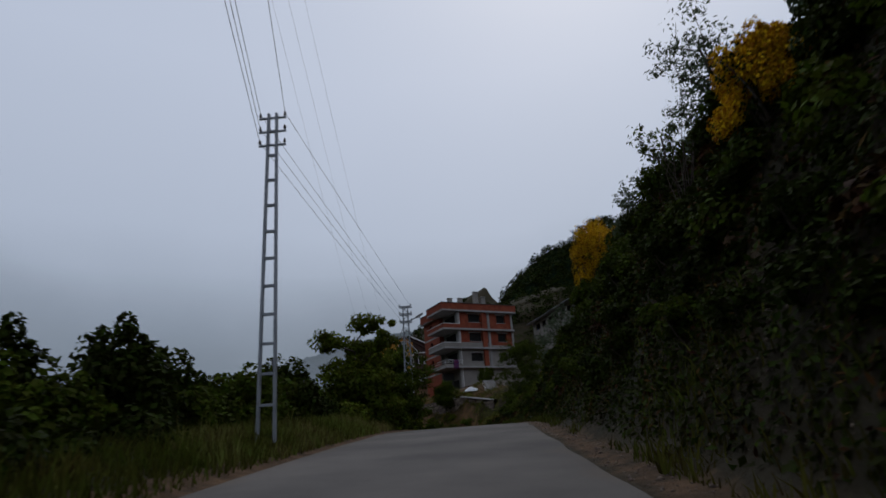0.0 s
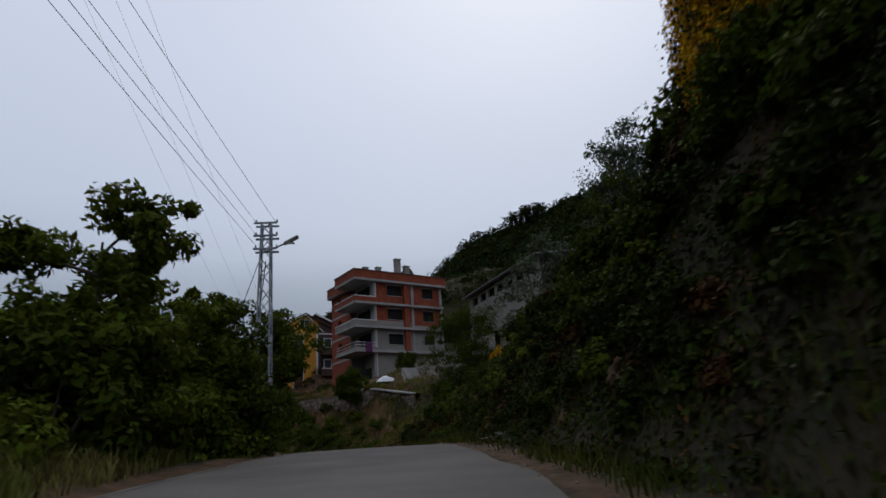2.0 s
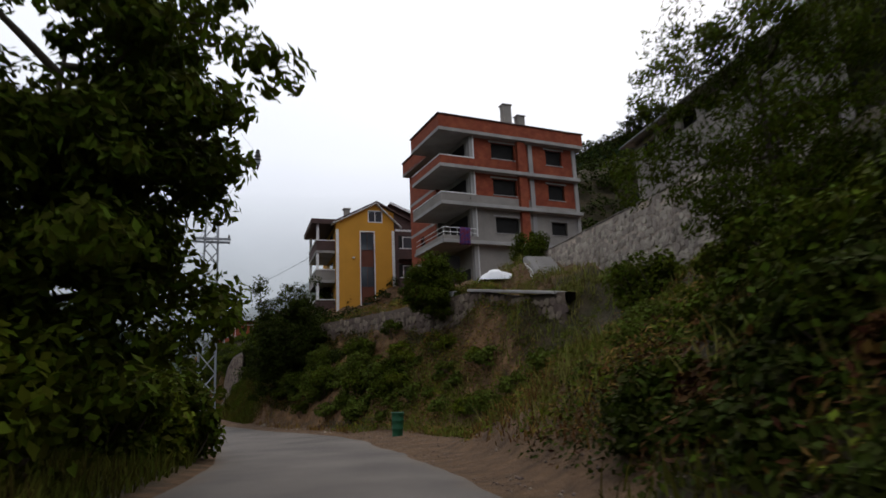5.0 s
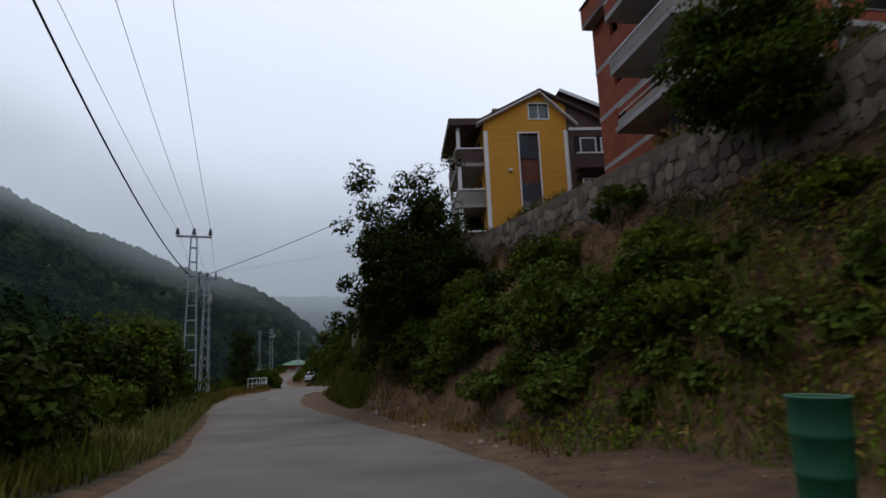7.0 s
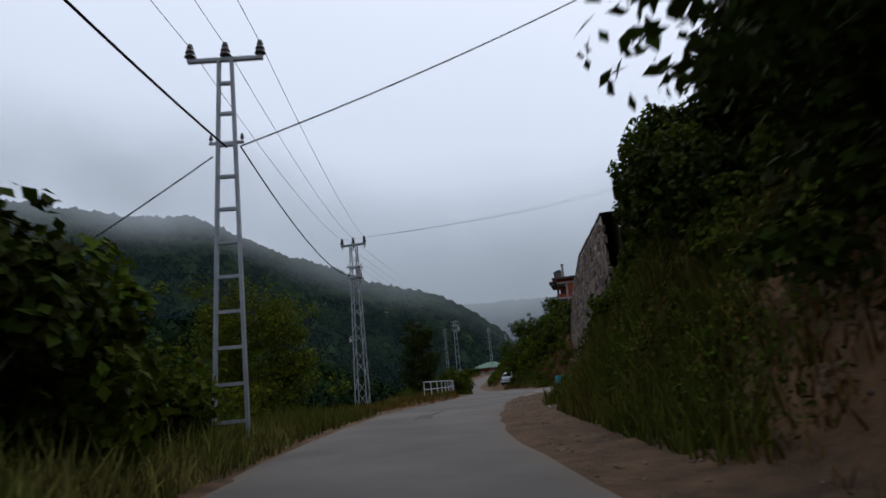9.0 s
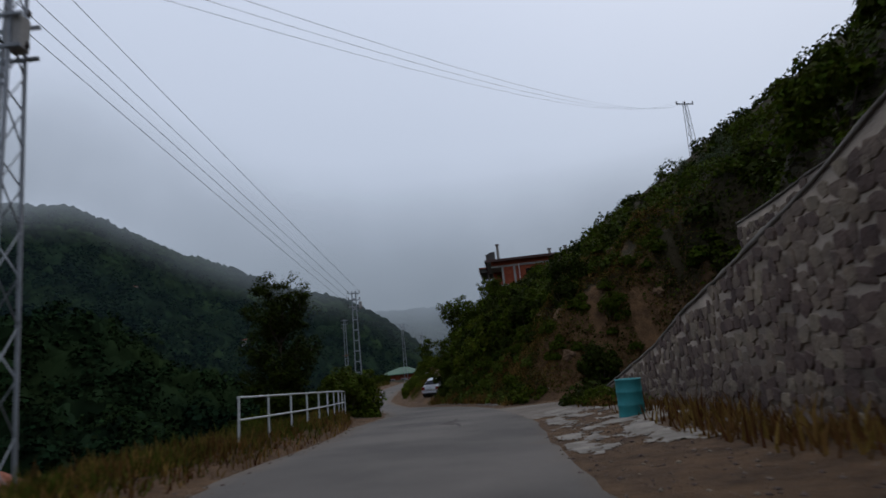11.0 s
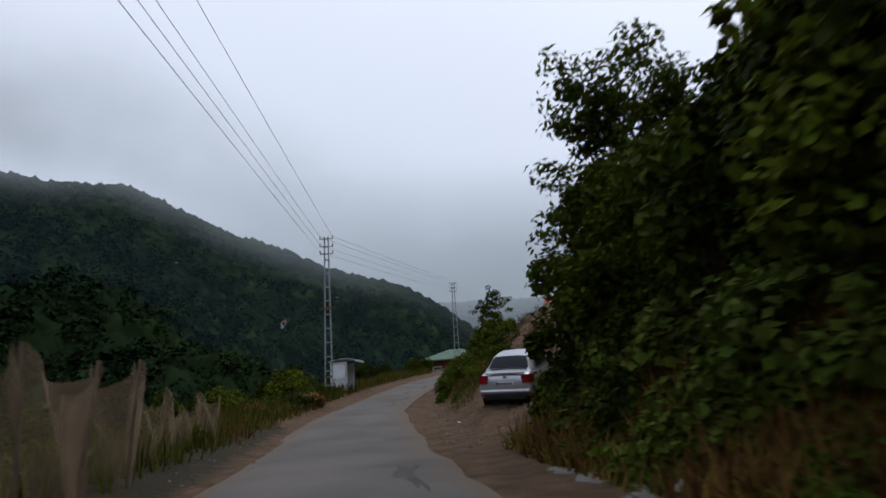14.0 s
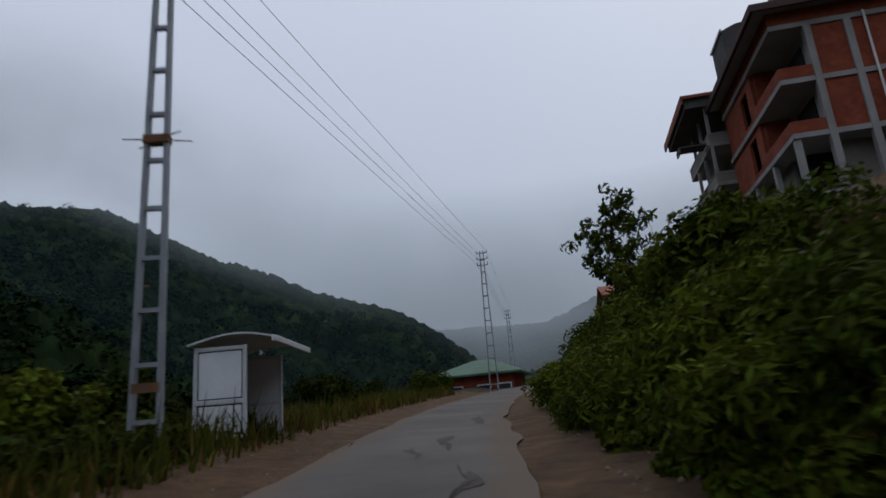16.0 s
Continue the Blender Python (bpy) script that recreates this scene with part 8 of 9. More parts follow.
def railing():
    e = thing("railing", "white painted steel tube railing with leaning end post", "railing", None)
    pts = [at(s, d, 0.42) for s, d in zip(np.linspace(134.2, 152.0, 10), np.interp(np.linspace(0, 1, 10), (0, 1), (-5.3, -4.9)))]
    for k, p in enumerate(pts):
        a = Vector(p) - Vector((0, 0, 0.35))
        part("post", rod(bmesh.new(), a, Vector(p) + Vector((0.04 * (k == 0), 0, 1.02)), 0.028, 8), ALU, e)
    for h in (0.48, 0.99):
        for a, b in zip(pts, pts[1:]):
            part("rail", rod(bmesh.new(), Vector(a) + Vector((0, 0, h)), Vector(b) + Vector((0, 0, h)), 0.024, 8), ALU, e)


def shelter():
    """Small bus shelter with a curved roof."""
    c = at(202.4, -4.5, 0.16)
    e = thing("bus_shelter", "small white bus shelter with a curved roof and dirty panels", "bus shelter", local((c[0], c[1], c[2] + 0.05), azimuth(202)))
    # y runs along the road, x towards it
    X0, X1, Y0, Y1, H = -0.70, 0.30, -1.1, 1.1, 1.86
    for x in (X0, X1):
        for y in (Y0, Y1):
            part("post", boxes((x - 0.03, y - 0.03, -0.3, x + 0.03, y + 0.03, H), bevel=0.006), ALU, e)
    for z in (0.12, 0.78, H - 0.04):
        for y in (Y0, Y1):
            part("rail", boxes((X0 + 0.03, y - 0.028, z - 0.03, X1 - 0.03, y + 0.028, z + 0.03)), ALU, e)
        part("rail", boxes((X0 - 0.028, Y0 + 0.03, z - 0.03, X0 + 0.028, Y1 - 0.03, z + 0.03)), ALU, e)
    for y in (Y0, Y1):
        part("panel", boxes((X0 + 0.03, y - 0.012, 0.15, X1 - 0.03, y + 0.012, 0.75)), SHEET, e, "white lower end panel")
        part("panel", boxes((X0 + 0.03, y - 0.012, 0.81, X1 - 0.03, y + 0.012, H - 0.07)), SHEET, e, "white upper end panel")
    for y in (Y0, Y1):
        for z0, z1 in ((0.15, 0.75), (0.81, H - 0.07)):
            s_ = -1 if y == Y0 else 1
            for a in ((X0 + 0.05, z0 + 0.02, X1 - 0.05, z0 + 0.04), (X0 + 0.05, z1 - 0.04, X1 - 0.05, z1 - 0.02), (X0 + 0.05, z0 + 0.04, X0 + 0.07, z1 - 0.04), (X1 - 0.07, z0 + 0.04, X1 - 0.05, z1 - 0.04)):
                part("gasket", boxes((a[0], y + s_ * 0.013, a[1], a[2], y + s_ * 0.018, a[3])), BLACK, e, "black rubber gasket")
    part("back_panel", boxes((X0 - 0.012, Y0 + 0.03, 0.15, X0 + 0.012, Y1 - 0.03, H - 0.07)), DARKPANEL, e, "stained dark grey back panel")
    part("bench", boxes((X0 + 0.05, Y0 + 0.25, 0.42, X0 + 0.42, Y1 - 0.25, 0.47), bevel=0.01), WOOD, e)
    part("poster", boxes((X0 + 0.02, 0.1, 0.9, X0 + 0.03, 0.7, 1.7)), RUST, e, "faded brown poster")
    bm = bmesh.new()
    n = 12
    top = []
    for k in range(n + 1):
        u = k / n
        x = X0 - 0.12 + (X1 - X0 + 0.75) * u
        z = H + 0.02 + 0.2 * math.sin(u * math.pi * 0.85) - 0.04 * u
        top.append((x, z))
    for y0, y1 in ((Y0 - 0.15, Y1 + 0.15),):
        up = [[bm.verts.new((x, y, z + 0.035)) for y in (y0, y1)] for x, z in top]
        lo = [[bm.verts.new((x, y, z)) for y in (y0, y1)] for x, z in top]
        for a, b in ((up, 1), (lo, -1)):
            for p, q in zip(a, a[1:]):
                bm.faces.new((p[0], q[0], q[1], p[1]) if b > 0 else (p[1], q[1], q[0], p[0]))
        for i in (0, 1):
            for k in range(n):
                bm.faces.new((up[k][i], lo[k][i], lo[k + 1][i], up[k + 1][i]))
        for k in (0, n):
            bm.faces.new((up[k][0], up[k][1], lo[k][1], lo[k][0]))
    bmesh.ops.recalc_face_normals(bm, faces=bm.faces)
    part("roof", bm, ALU, e, "curved whitish sheet roof")
    part("gutter", boxes((X1 + 0.58, Y0 - 0.17, H + 0.0, X1 + 0.66, Y1 + 0.17, H + 0.12), bevel=0.01), ALU, e)


def loft(bm, rings, close=True):
    vs = [[bm.verts.new(p) for p in r] for r in rings]
    n = len(vs[0])
    for a, b in zip(vs, vs[1:]):
        for k in range(n if close else n - 1):
            bm.faces.new((a[k], a[(k + 1) % n], b[(k + 1) % n], b[k]))
    return vs


def car():
    """Silver saloon seen from behind. x right, y forward, z up; rear bumper at y=0."""
    m = local((-53.76, 167.2, 4.03), 10.5) @ Matrix.Rotation(radians(9.5), 4, "X") @ Matrix.Rotation(radians(1.3), 4, "Y")
    e = thing("parked_car", "parked silver saloon car with tinted rear window on the dirt track", "car", m)
    LEN_, WID = 4.26, 0.86

    def ring(y, zlow, zbelt, ztop, wlow, wbelt, wtop):
        pts = [(-wlow * 0.9, zlow), (-wlow, zlow + 0.12), (-wbelt, (zlow + zbelt) * 0.52), (-wbelt * 0.985, zbelt), (-wtop, ztop - 0.06), (-wtop * 0.86, ztop - 0.008), (0, ztop + 0.012)]
        full = pts + [(-x, z) for x, z in pts[-2::-1]]
        return [(x, y, z) for x, z in full]
    low = [ring(*r) for r in (
        (0.00, 0.42, 0.66, 0.78, 0.70, 0.74, 0.70), (0.05, 0.30, 0.74, 0.98, 0.80, 0.82, 0.76), (0.18, 0.26, 0.80, 1.06, 0.84, 0.85, 0.78), (0.62, 0.24, 0.84, 1.10, 0.855, 0.865, 0.77),
        (1.0, 0.22, 0.86, 1.06, 0.86, 0.87, 0.80), (2.0, 0.20, 0.86, 1.02, 0.86, 0.87, 0.82), (3.0, 0.20, 0.86, 1.0, 0.86, 0.87, 0.80), (3.3, 0.2, 0.82, 0.98, 0.86, 0.86, 0.76), (3.9, 0.22, 0.72, 0.86, 0.84, 0.84, 0.70), (4.18, 0.26, 0.58, 0.70, 0.78, 0.76, 0.60), (4.26, 0.4, 0.5, 0.58, 0.62, 0.6, 0.5))]
    bm = bmesh.new()
    v = loft(bm, low)
    bm.faces.new(v[0][::-1])
    bm.faces.new(v[-1])
    bmesh.ops.recalc_face_normals(bm, faces=bm.faces)
    ob = part("body", bm, CARPAINT, e, smooth=True)
    md = ob.modifiers.new("round", "SUBSURF")
    md.levels = md.render_levels = 1
    # cabin
    def cab(y, z, w, wt):
        return [(-w, y, z[0]), (-wt - 0.03, y, z[1] - 0.05), (-wt + 0.06, y, z[1]), (0, y, z[1] + 0.025), (wt - 0.06, y, z[1]), (wt + 0.03, y, z[1] - 0.05), (w, y, z[0])]
    bm = bmesh.new()
    rows = [cab(0.60, (1.06, 1.10), 0.74, 0.62), cab(0.92, (1.04, 1.30), 0.77, 0.58), cab(1.18, (1.0, 1.43), 0.79, 0.56), cab(1.7, (0.98, 1.49), 0.81, 0.57), cab(2.3, (0.98, 1.48), 0.81, 0.57), cab(2.72, (0.98, 1.38), 0.80, 0.58), cab(3.25, (0.96, 1.02), 0.76, 0.66)]
    loft(bm, rows, False)
    bmesh.ops.recalc_face_normals(bm, faces=bm.faces)
    part("roof", bm, CARPAINT, e, smooth=True)
    # rear window and side glass, 6 mm proud of the cabin
    def pane(name, pts):
        bm = bmesh.new()
        bm.faces.new([bm.verts.new(q) for q in pts])
        part(name, bm, GLASSDARK, e, "dark tinted glass")
    bm = bmesh.new()
    g = [[bm.verts.new((w * k, y - 0.012, z + 0.03 + 0.02 * (1 - abs(k)))) for k in (-1, -0.5, 0, 0.5, 1)] for y, z, w in ((0.62, 1.10, 0.63), (0.92, 1.295, 0.57), (1.12, 1.395, 0.51))]
    for a, b in zip(g, g[1:]):
        for k in range(4):
            bm.faces.new((a[k], a[k + 1], b[k + 1], b[k]))
    part("rear_window", bm, GLASSDARK, e, "dark tinted glass", smooth=True)
    for sx in (-1, 1):
        pane("side_window", [(sx * 0.80, 1.12, 1.07), (sx * 0.82, 2.0, 1.06), (sx * 0.64, 1.95, 1.42), (sx * 0.635, 1.30, 1.39)])
        pane("side_window", [(sx * 0.82, 2.06, 1.06), (sx * 0.815, 2.95, 1.05), (sx * 0.65, 2.5, 1.38), (sx * 0.645, 2.02, 1.42)])
        # lamps wrap round the corner
        bm = bmesh.new()
        ys = [(0.50, 0.035), (0.62, 0.02), (0.76, 0.06), (0.835, 0.20), (0.842, 0.34)]
        lo, hi = [], []
        for x, y in ys:
            lo.append(bm.verts.new((sx * (x + 0.022), y - 0.05, 0.76)))
            hi.append(bm.verts.new((sx * (x + 0.004), y - 0.03, 1.01)))
        for k in range(4):
            bm.faces.new((lo[k], lo[k + 1], hi[k + 1], hi[k]))
        part("tail_lamp", bm, REDLAMP, e, "red tail lamp", smooth=True)
        part("reflector", boxes((sx * 0.68 - 0.09, -0.012, 0.40, sx * 0.68 + 0.09, 0.03, 0.445)), REDLAMP, e, "red bumper reflector")
        bm = bmesh.new()
        box(bm, -0.10, -0.05, -0.07, 0.10, 0.06, 0.07, 0.03, Matrix.Translation((sx * 0.97, 2.75, 1.08)))
        part("mirror", bm, BLACK, e, "black door mirror")
        part("door_handle", boxes((sx * 0.868 - 0.015, 1.5, 0.90, sx * 0.868 + 0.015, 1.68, 0.935)), CARPAINT, e)
    part("bumper", boxes((-0.78, -0.05, 0.46, 0.78, 0.12, 0.58), bevel=0.04), CARPAINT, e)
    part("bumper_valance", boxes((-0.66, -0.03, 0.26, 0.66, 0.14, 0.44), bevel=0.04), BLACK, e, "black lower bumper")
    part("boot_lip", boxes((-0.62, 0.03, 1.04, 0.62, 0.16, 1.09), bevel=0.02), CARPAINT, e)
    pl = part("plate", boxes((-0.27, -0.02, 0.69, 0.27, 0.005, 0.81), bevel=0.004), WHITE, e, "white number plate with plain bars")
    for k in range(7):
        part("bar", boxes((-0.215 + k * 0.064, -0.028, 0.715, -0.175 + k * 0.064, -0.021, 0.785)), BLACK, pl)
    part("plate_end", boxes((-0.265, -0.027, 0.695, -0.228, -0.021, 0.805)), BLUE, pl)
    bm = bmesh.new()
    box(bm, -0.045, -0.01, -0.045, 0.045, 0.01, 0.045, 0, Matrix.Translation((0, 0.02, 0.95)) @ Matrix.Rotation(radians(45), 4, "Y"))
    part("badge", bm, GALV, e, "plain metal badge")
    for sx in (-1, 1):
        for y in (0.80, 3.40):
            bm = bmesh.new()
            n = 24
            prof = [(0.20, 0.02), (0.295, 0.0), (0.315, 0.04), (0.315, 0.15), (0.295, 0.19), (0.20, 0.17)]
            rings = [[(sx * (0.86 - q), y + math.cos(2 * math.pi * k / n) * r, 0.31 + math.sin(2 * math.pi * k / n) * r) for k in range(n)] for r, q in prof]
            loft(bm, rings + [rings[0]])
            bmesh.ops.recalc_face_normals(bm, faces=bm.faces)
            w = part("wheel", bm, BLACK, e, "black tyre", smooth=True)
            bm = bmesh.new()
            bmesh.ops.create_cone(bm, cap_ends=True, segments=20, radius1=0.2, radius2=0.18, depth=0.05, matrix=Matrix.Translation((sx * 0.82, y, 0.31)) @ Matrix.Rotation(radians(90), 4, "Y"))
            part("rim", bm, GALV, w, "grey wheel rim")
            bm = bmesh.new()
            bmesh.ops.create_cone(bm, cap_ends=True, segments=24, radius1=0.36, radius2=0.36, depth=0.02, matrix=Matrix.Translation((sx * 0.858, y, 0.33)) @ Matrix.Rotation(radians(90), 4, "Y"))
            part("wheel_arch", bm, BLACK, e, "dark wheel arch")


def tarp():
    """Something long covered with a white sheet on the yard."""
    rng = np.random.default_rng(12)
    bm = bmesh.new()
    n, k = 16, 9
    g = []
    for i in range(n + 1):
        row = []
        for j in range(k + 1):
            u, v = i / n * 2 - 1, j / k * 2 - 1
            h = 0.95 * max(0, 1 - abs(u) ** 2.6) ** 0.6 * max(0, 1 - abs(v) ** 3) ** 0.6
            h += 0.07 * noise.noise(Vector((u * 3, v * 3, 2))) * (h > 0.05) + (0.22 if -0.5 < u < 0.2 else 0) * max(0, 1 - v * v)
            row.append(bm.verts.new((u * 0.95, v * 0.6, max(h, 0.0) * 0.5)))
        g.append(row)
    for i in range(n):
        for j in range(k):
            bm.faces.new((g[i][j], g[i + 1][j], g[i + 1][j + 1], g[i][j + 1]))
    ob = part("covered_load", bm, SHEET, None, smooth=True)
    ob.matrix_world = local(tuple(at(78.6, 10.8, float(height(78.6, 10.8)) - 0.05)), 8)
    tagged(ob, "heap under a crumpled white tarpaulin in the yard", "tarpaulin")


def nets():
    """Net cloth strung on crooked stakes beside the verge."""
    rng = np.random.default_rng(21)
    e = thing("net_fence", "sagging brown net cloth strung on crooked stakes", "fence", None)
    st = [(167.8, -4.6, 1.3), (168.6, -3.9, 1.85), (169.6, -3.7, 1.75), (170.2, -4.1, 1.3), (171.2, -3.7, 1.85), (173.0, -4.2, 1.2), (174.8, -4.3, 1.45), (176.4, -4.6, 1.0), (178.6, -4.6, 1.35), (180.4, -4.7, 1.2)]
    tops = []
    for s, d, tall in st:
        p = Vector(on_ground(s, d, 0.2))
        t = p + Vector((rng.uniform(-0.15, 0.15), rng.uniform(-0.15, 0.15), tall + 0.2))
        part("stake", rod(bmesh.new(), p, t, 0.03, 6, 0.022), WOOD, e)
        tops.append((p, t))
    for (p0, t0), (p1, t1) in zip(tops, tops[1:]):
        bm = bmesh.new()
        n, k = 12, 7
        sag = rng.uniform(0.18, 0.45)
        g = []
        for i in range(n + 1):
            u = i / n
            b, t = p0.lerp(p1, u) + Vector((0, 0, 0.2)), t0.lerp(t1, u) - Vector((0, 0, sag * 4 * u * (1 - u)))
            g.append([bm.verts.new(b.lerp(t, j / k) + Vector((0.09 * math.sin(u * 9 + j), 0.07 * math.cos(u * 11 + j * 0.7), 0))) for j in range(k + 1)])
        for i in range(n):
            for j in range(k):
                bm.faces.new((g[i][j], g[i + 1][j], g[i + 1][j + 1], g[i][j + 1]))
        part("net", bm, NET, e, smooth=True)


ROCKS = []
OUTCROPS = []


def outcrop_meshes():
    for k in range(5):
        bm = bmesh.new()
        bmesh.ops.create_icosphere(bm, subdivisions=3, radius=0.5)
        for v in bm.verts:
            q = v.co.copy()
            c = noise.voronoi(q * 2.4 + Vector((k * 5.1, 0, 0)))[0]
            v.co = q * (0.72 + 0.5 * (c[1] - c[0]) + 0.25 * noise.noise(q * 4 + Vector((0, k * 2.2, 0))))
        me = bpy.data.meshes.new("rock_outcrop")
        bm.to_mesh(me)
        bm.free()
        me.materials.append(ROCKFACE)
        OUTCROPS.append(me)


def rock_meshes():
    for k in range(6):
        bm = bmesh.new()
        bmesh.ops.create_icosphere(bm, subdivisions=2, radius=0.5)
        for v in bm.verts:
            v.co *= 0.8 + 0.55 * noise.noise(v.co * 2.1 + Vector((k * 3.7, 0, 0)))
            v.co.z *= 0.7
        me = bpy.data.meshes.new("rock")
        bm.to_mesh(me)
        bm.free()
        me.materials.append(PALESTONE)
        ROCKS.append(me)


def rocks():
    rock_meshes()
    outcrop_meshes()
    rng = np.random.default_rng(33)

    def rock(s, d, r, label="rough grey-brown stone lying on the shoulder", sink=0.25):
        ob = new("rock", ROCKS[rng.integers(0, 6)])
        p = on_ground(s, d, r * sink * 0.5)
        ob.matrix_world = Matrix.Translation(p) @ Euler(rng.uniform(0, 6, 3)).to_matrix().to_4x4() @ Matrix.Scale(r, 4)
        tagged(ob, label, "rock", "stones beside the road")
    for s0, s1, d0, d1, n, r0, r1 in ((143, 157, 6.0, 12, 20, 0.4, 0.95), (89, 98, 3.3, 5.4, 9, 0.4, 0.9), (4, 56, 3.1, 4.0, 5, 0.3, 0.6), (195.5, 199, 6.4, 8.2, 4, 1.0, 1.8), (183, 196, 9.6, 12.4, 16, 0.8, 1.8), (76, 88, 5.2, 7.4, 12, 0.35, 0.7)):
        for k in range(n):
            s, d, r = rng.uniform(s0, s1), rng.uniform(d0, d1), rng.uniform(r0, r1)
            if height(np.array([s]), np.array([d]), False)[0] < 0.6:
                continue
            ob = new("rock_outcrop", OUTCROPS[rng.integers(0, 5)])
            ob.matrix_world = Matrix.Translation(on_ground(s, d, r * 0.22)) @ Euler(rng.uniform(0, 6, 3)).to_matrix().to_4x4() @ Matrix.Scale(r, 4)
            tagged(ob, "rough brown rock showing through the cut bank", "rock", "rocks in the bank")
    for s, d, r in ((199.0, 5.9, 1.7), (199.8, 6.3, 1.3), (198.4, 6.1, 1.0)):
        ob = new("rock_outcrop", OUTCROPS[rng.integers(0, 5)])
        ob.matrix_world = Matrix.Translation(on_ground(s, d, r * 0.12)) @ Matrix.Rotation(s, 4, "Z") @ Matrix.Diagonal((r * 1.2, r, r * 0.7, 1))
        tagged(ob, "red-brown rock ledge over the drain pipe", "rock", "rocks in the bank")
    rock(94.4, 3.1, 0.55, "large pale boulder at the edge of the road")
    for k in range(26):
        rock(rng.uniform(150, 170), rng.uniform(2.5, 3.0) + (0.9 if rng.uniform() < 0.3 else 0), rng.uniform(0.12, 0.4))
    for k in range(26):
        rock(rng.uniform(80, 110), rng.uniform(2.6, 3.6), rng.uniform(0.08, 0.25))
    for k in range(18):
        rock(rng.uniform(133, 150), rng.uniform(3.2, 6.5), rng.uniform(0.08, 0.25))
    for k in range(30):
        rock(rng.uniform(184, 206), rng.uniform(2.2, 6.0), rng.uniform(0.1, 0.35))
    for k in range(8):
        rock(rng.uniform(203, 209), rng.uniform(12.5, 17), rng.uniform(0.6, 1.4), "large rough boulder below the unfinished house")
    for s, d, r in ((37.5, 2.75, 0.5), (39.4, 2.9, 0.5), (36.4, 2.7, 0.4), (26, 2.65, 0.3), (24, 2.6, 0.3)):
        ob = new("rock", ROCKS[rng.integers(0, 6)])
        ob.matrix_world = Matrix.Translation(on_ground(s, d, 0.02)) @ Matrix.Diagonal((r * 2.0, r, r * 0.22, 1))
        tagged(ob, "flat pale stone slab lying at the foot of the bank", "rock", "stones beside the road")


def clutter():
    # pots and containers along the terrace wall
    rng = np.random.default_rng(44)
    for k in range(9):
        s = 79.0 + k * 0.42
        d = 8.5 + rng.uniform(-0.1, 0.2)
        p = at(s, d, float(height(s, d)) - 0.02)
        h = rng.uniform(0.35, 0.55)
        bm = bmesh.new()
        cyl(bm, 0, 0, 0, h, 0.16, 12, 0.22)
        ob = part("plant_pot", bm, [SHEET, BLUE, CONCRETE, TEAL][k % 4], None)
        ob.matrix_world = Matrix.Translation(p)
        tagged(ob, "plastic tub standing on the terrace wall", "tub", "tubs on the terrace wall")
    # scraps of litter
    for s, d in ((12.5, 2.6), (181, 2.4), (172, 2.8), (140, 3.9), (143, 4.6)):
        bm = bmesh.new()
        g = [[bm.verts.new((i * 0.09 - 0.2, j * 0.07 - 0.1, 0.04 + 0.05 * noise.noise(Vector((i * 0.7 + s, j * 0.9, d))))) for j in range(4)] for i in range(5)]
        for i in range(4):
            for j in range(3):
                bm.faces.new((g[i][j], g[i + 1][j], g[i + 1][j + 1], g[i][j + 1]))
        ob = part("litter", bm, SHEET, None)
        ob.matrix_world = Matrix.Translation(on_ground(s, d, 0.0)) @ Matrix.Rotation(s, 4, "Z") @ Matrix.Scale(0.55, 4)
        tagged(ob, "crumpled white plastic scrap on the ground", "litter")
    # concrete pipe ring on the slope
    bm = bmesh.new()
    n = 24
    rings = [[(math.cos(2 * math.pi * k / n) * r, y, math.sin(2 * math.pi * k / n) * r) for k in range(n)] for r, y in ((0.36, 0), (0.45, 0), (0.45, 0.8), (0.36, 0.8))]
    loft(bm, rings + [rings[0]])
    bmesh.ops.recalc_face_normals(bm, faces=bm.faces)
    ob = part("concrete_pipe", bm, BROKEN, None, smooth=True)
    ob.matrix_world = Matrix.Translation(on_ground(197.8, 5.0, 0.0)) @ Matrix.Rotation(radians(azimuth(198) - 20), 4, "Z")
    tagged(ob, "short concrete drain pipe lying on the slope", "pipe")
    # pallets by the far house
    e = thing("stacked_planks", "stack of weathered planks beside the dirt track", "planks", local(tuple(on_ground(206.5, 14.8)), 20))
    for k in range(7):
        part("plank", boxes((-0.6, -0.9 + 0.04 * (k % 3), 0.02 + k * 0.14, 0.6, 0.9, 0.12 + k * 0.14)), WOOD, e)


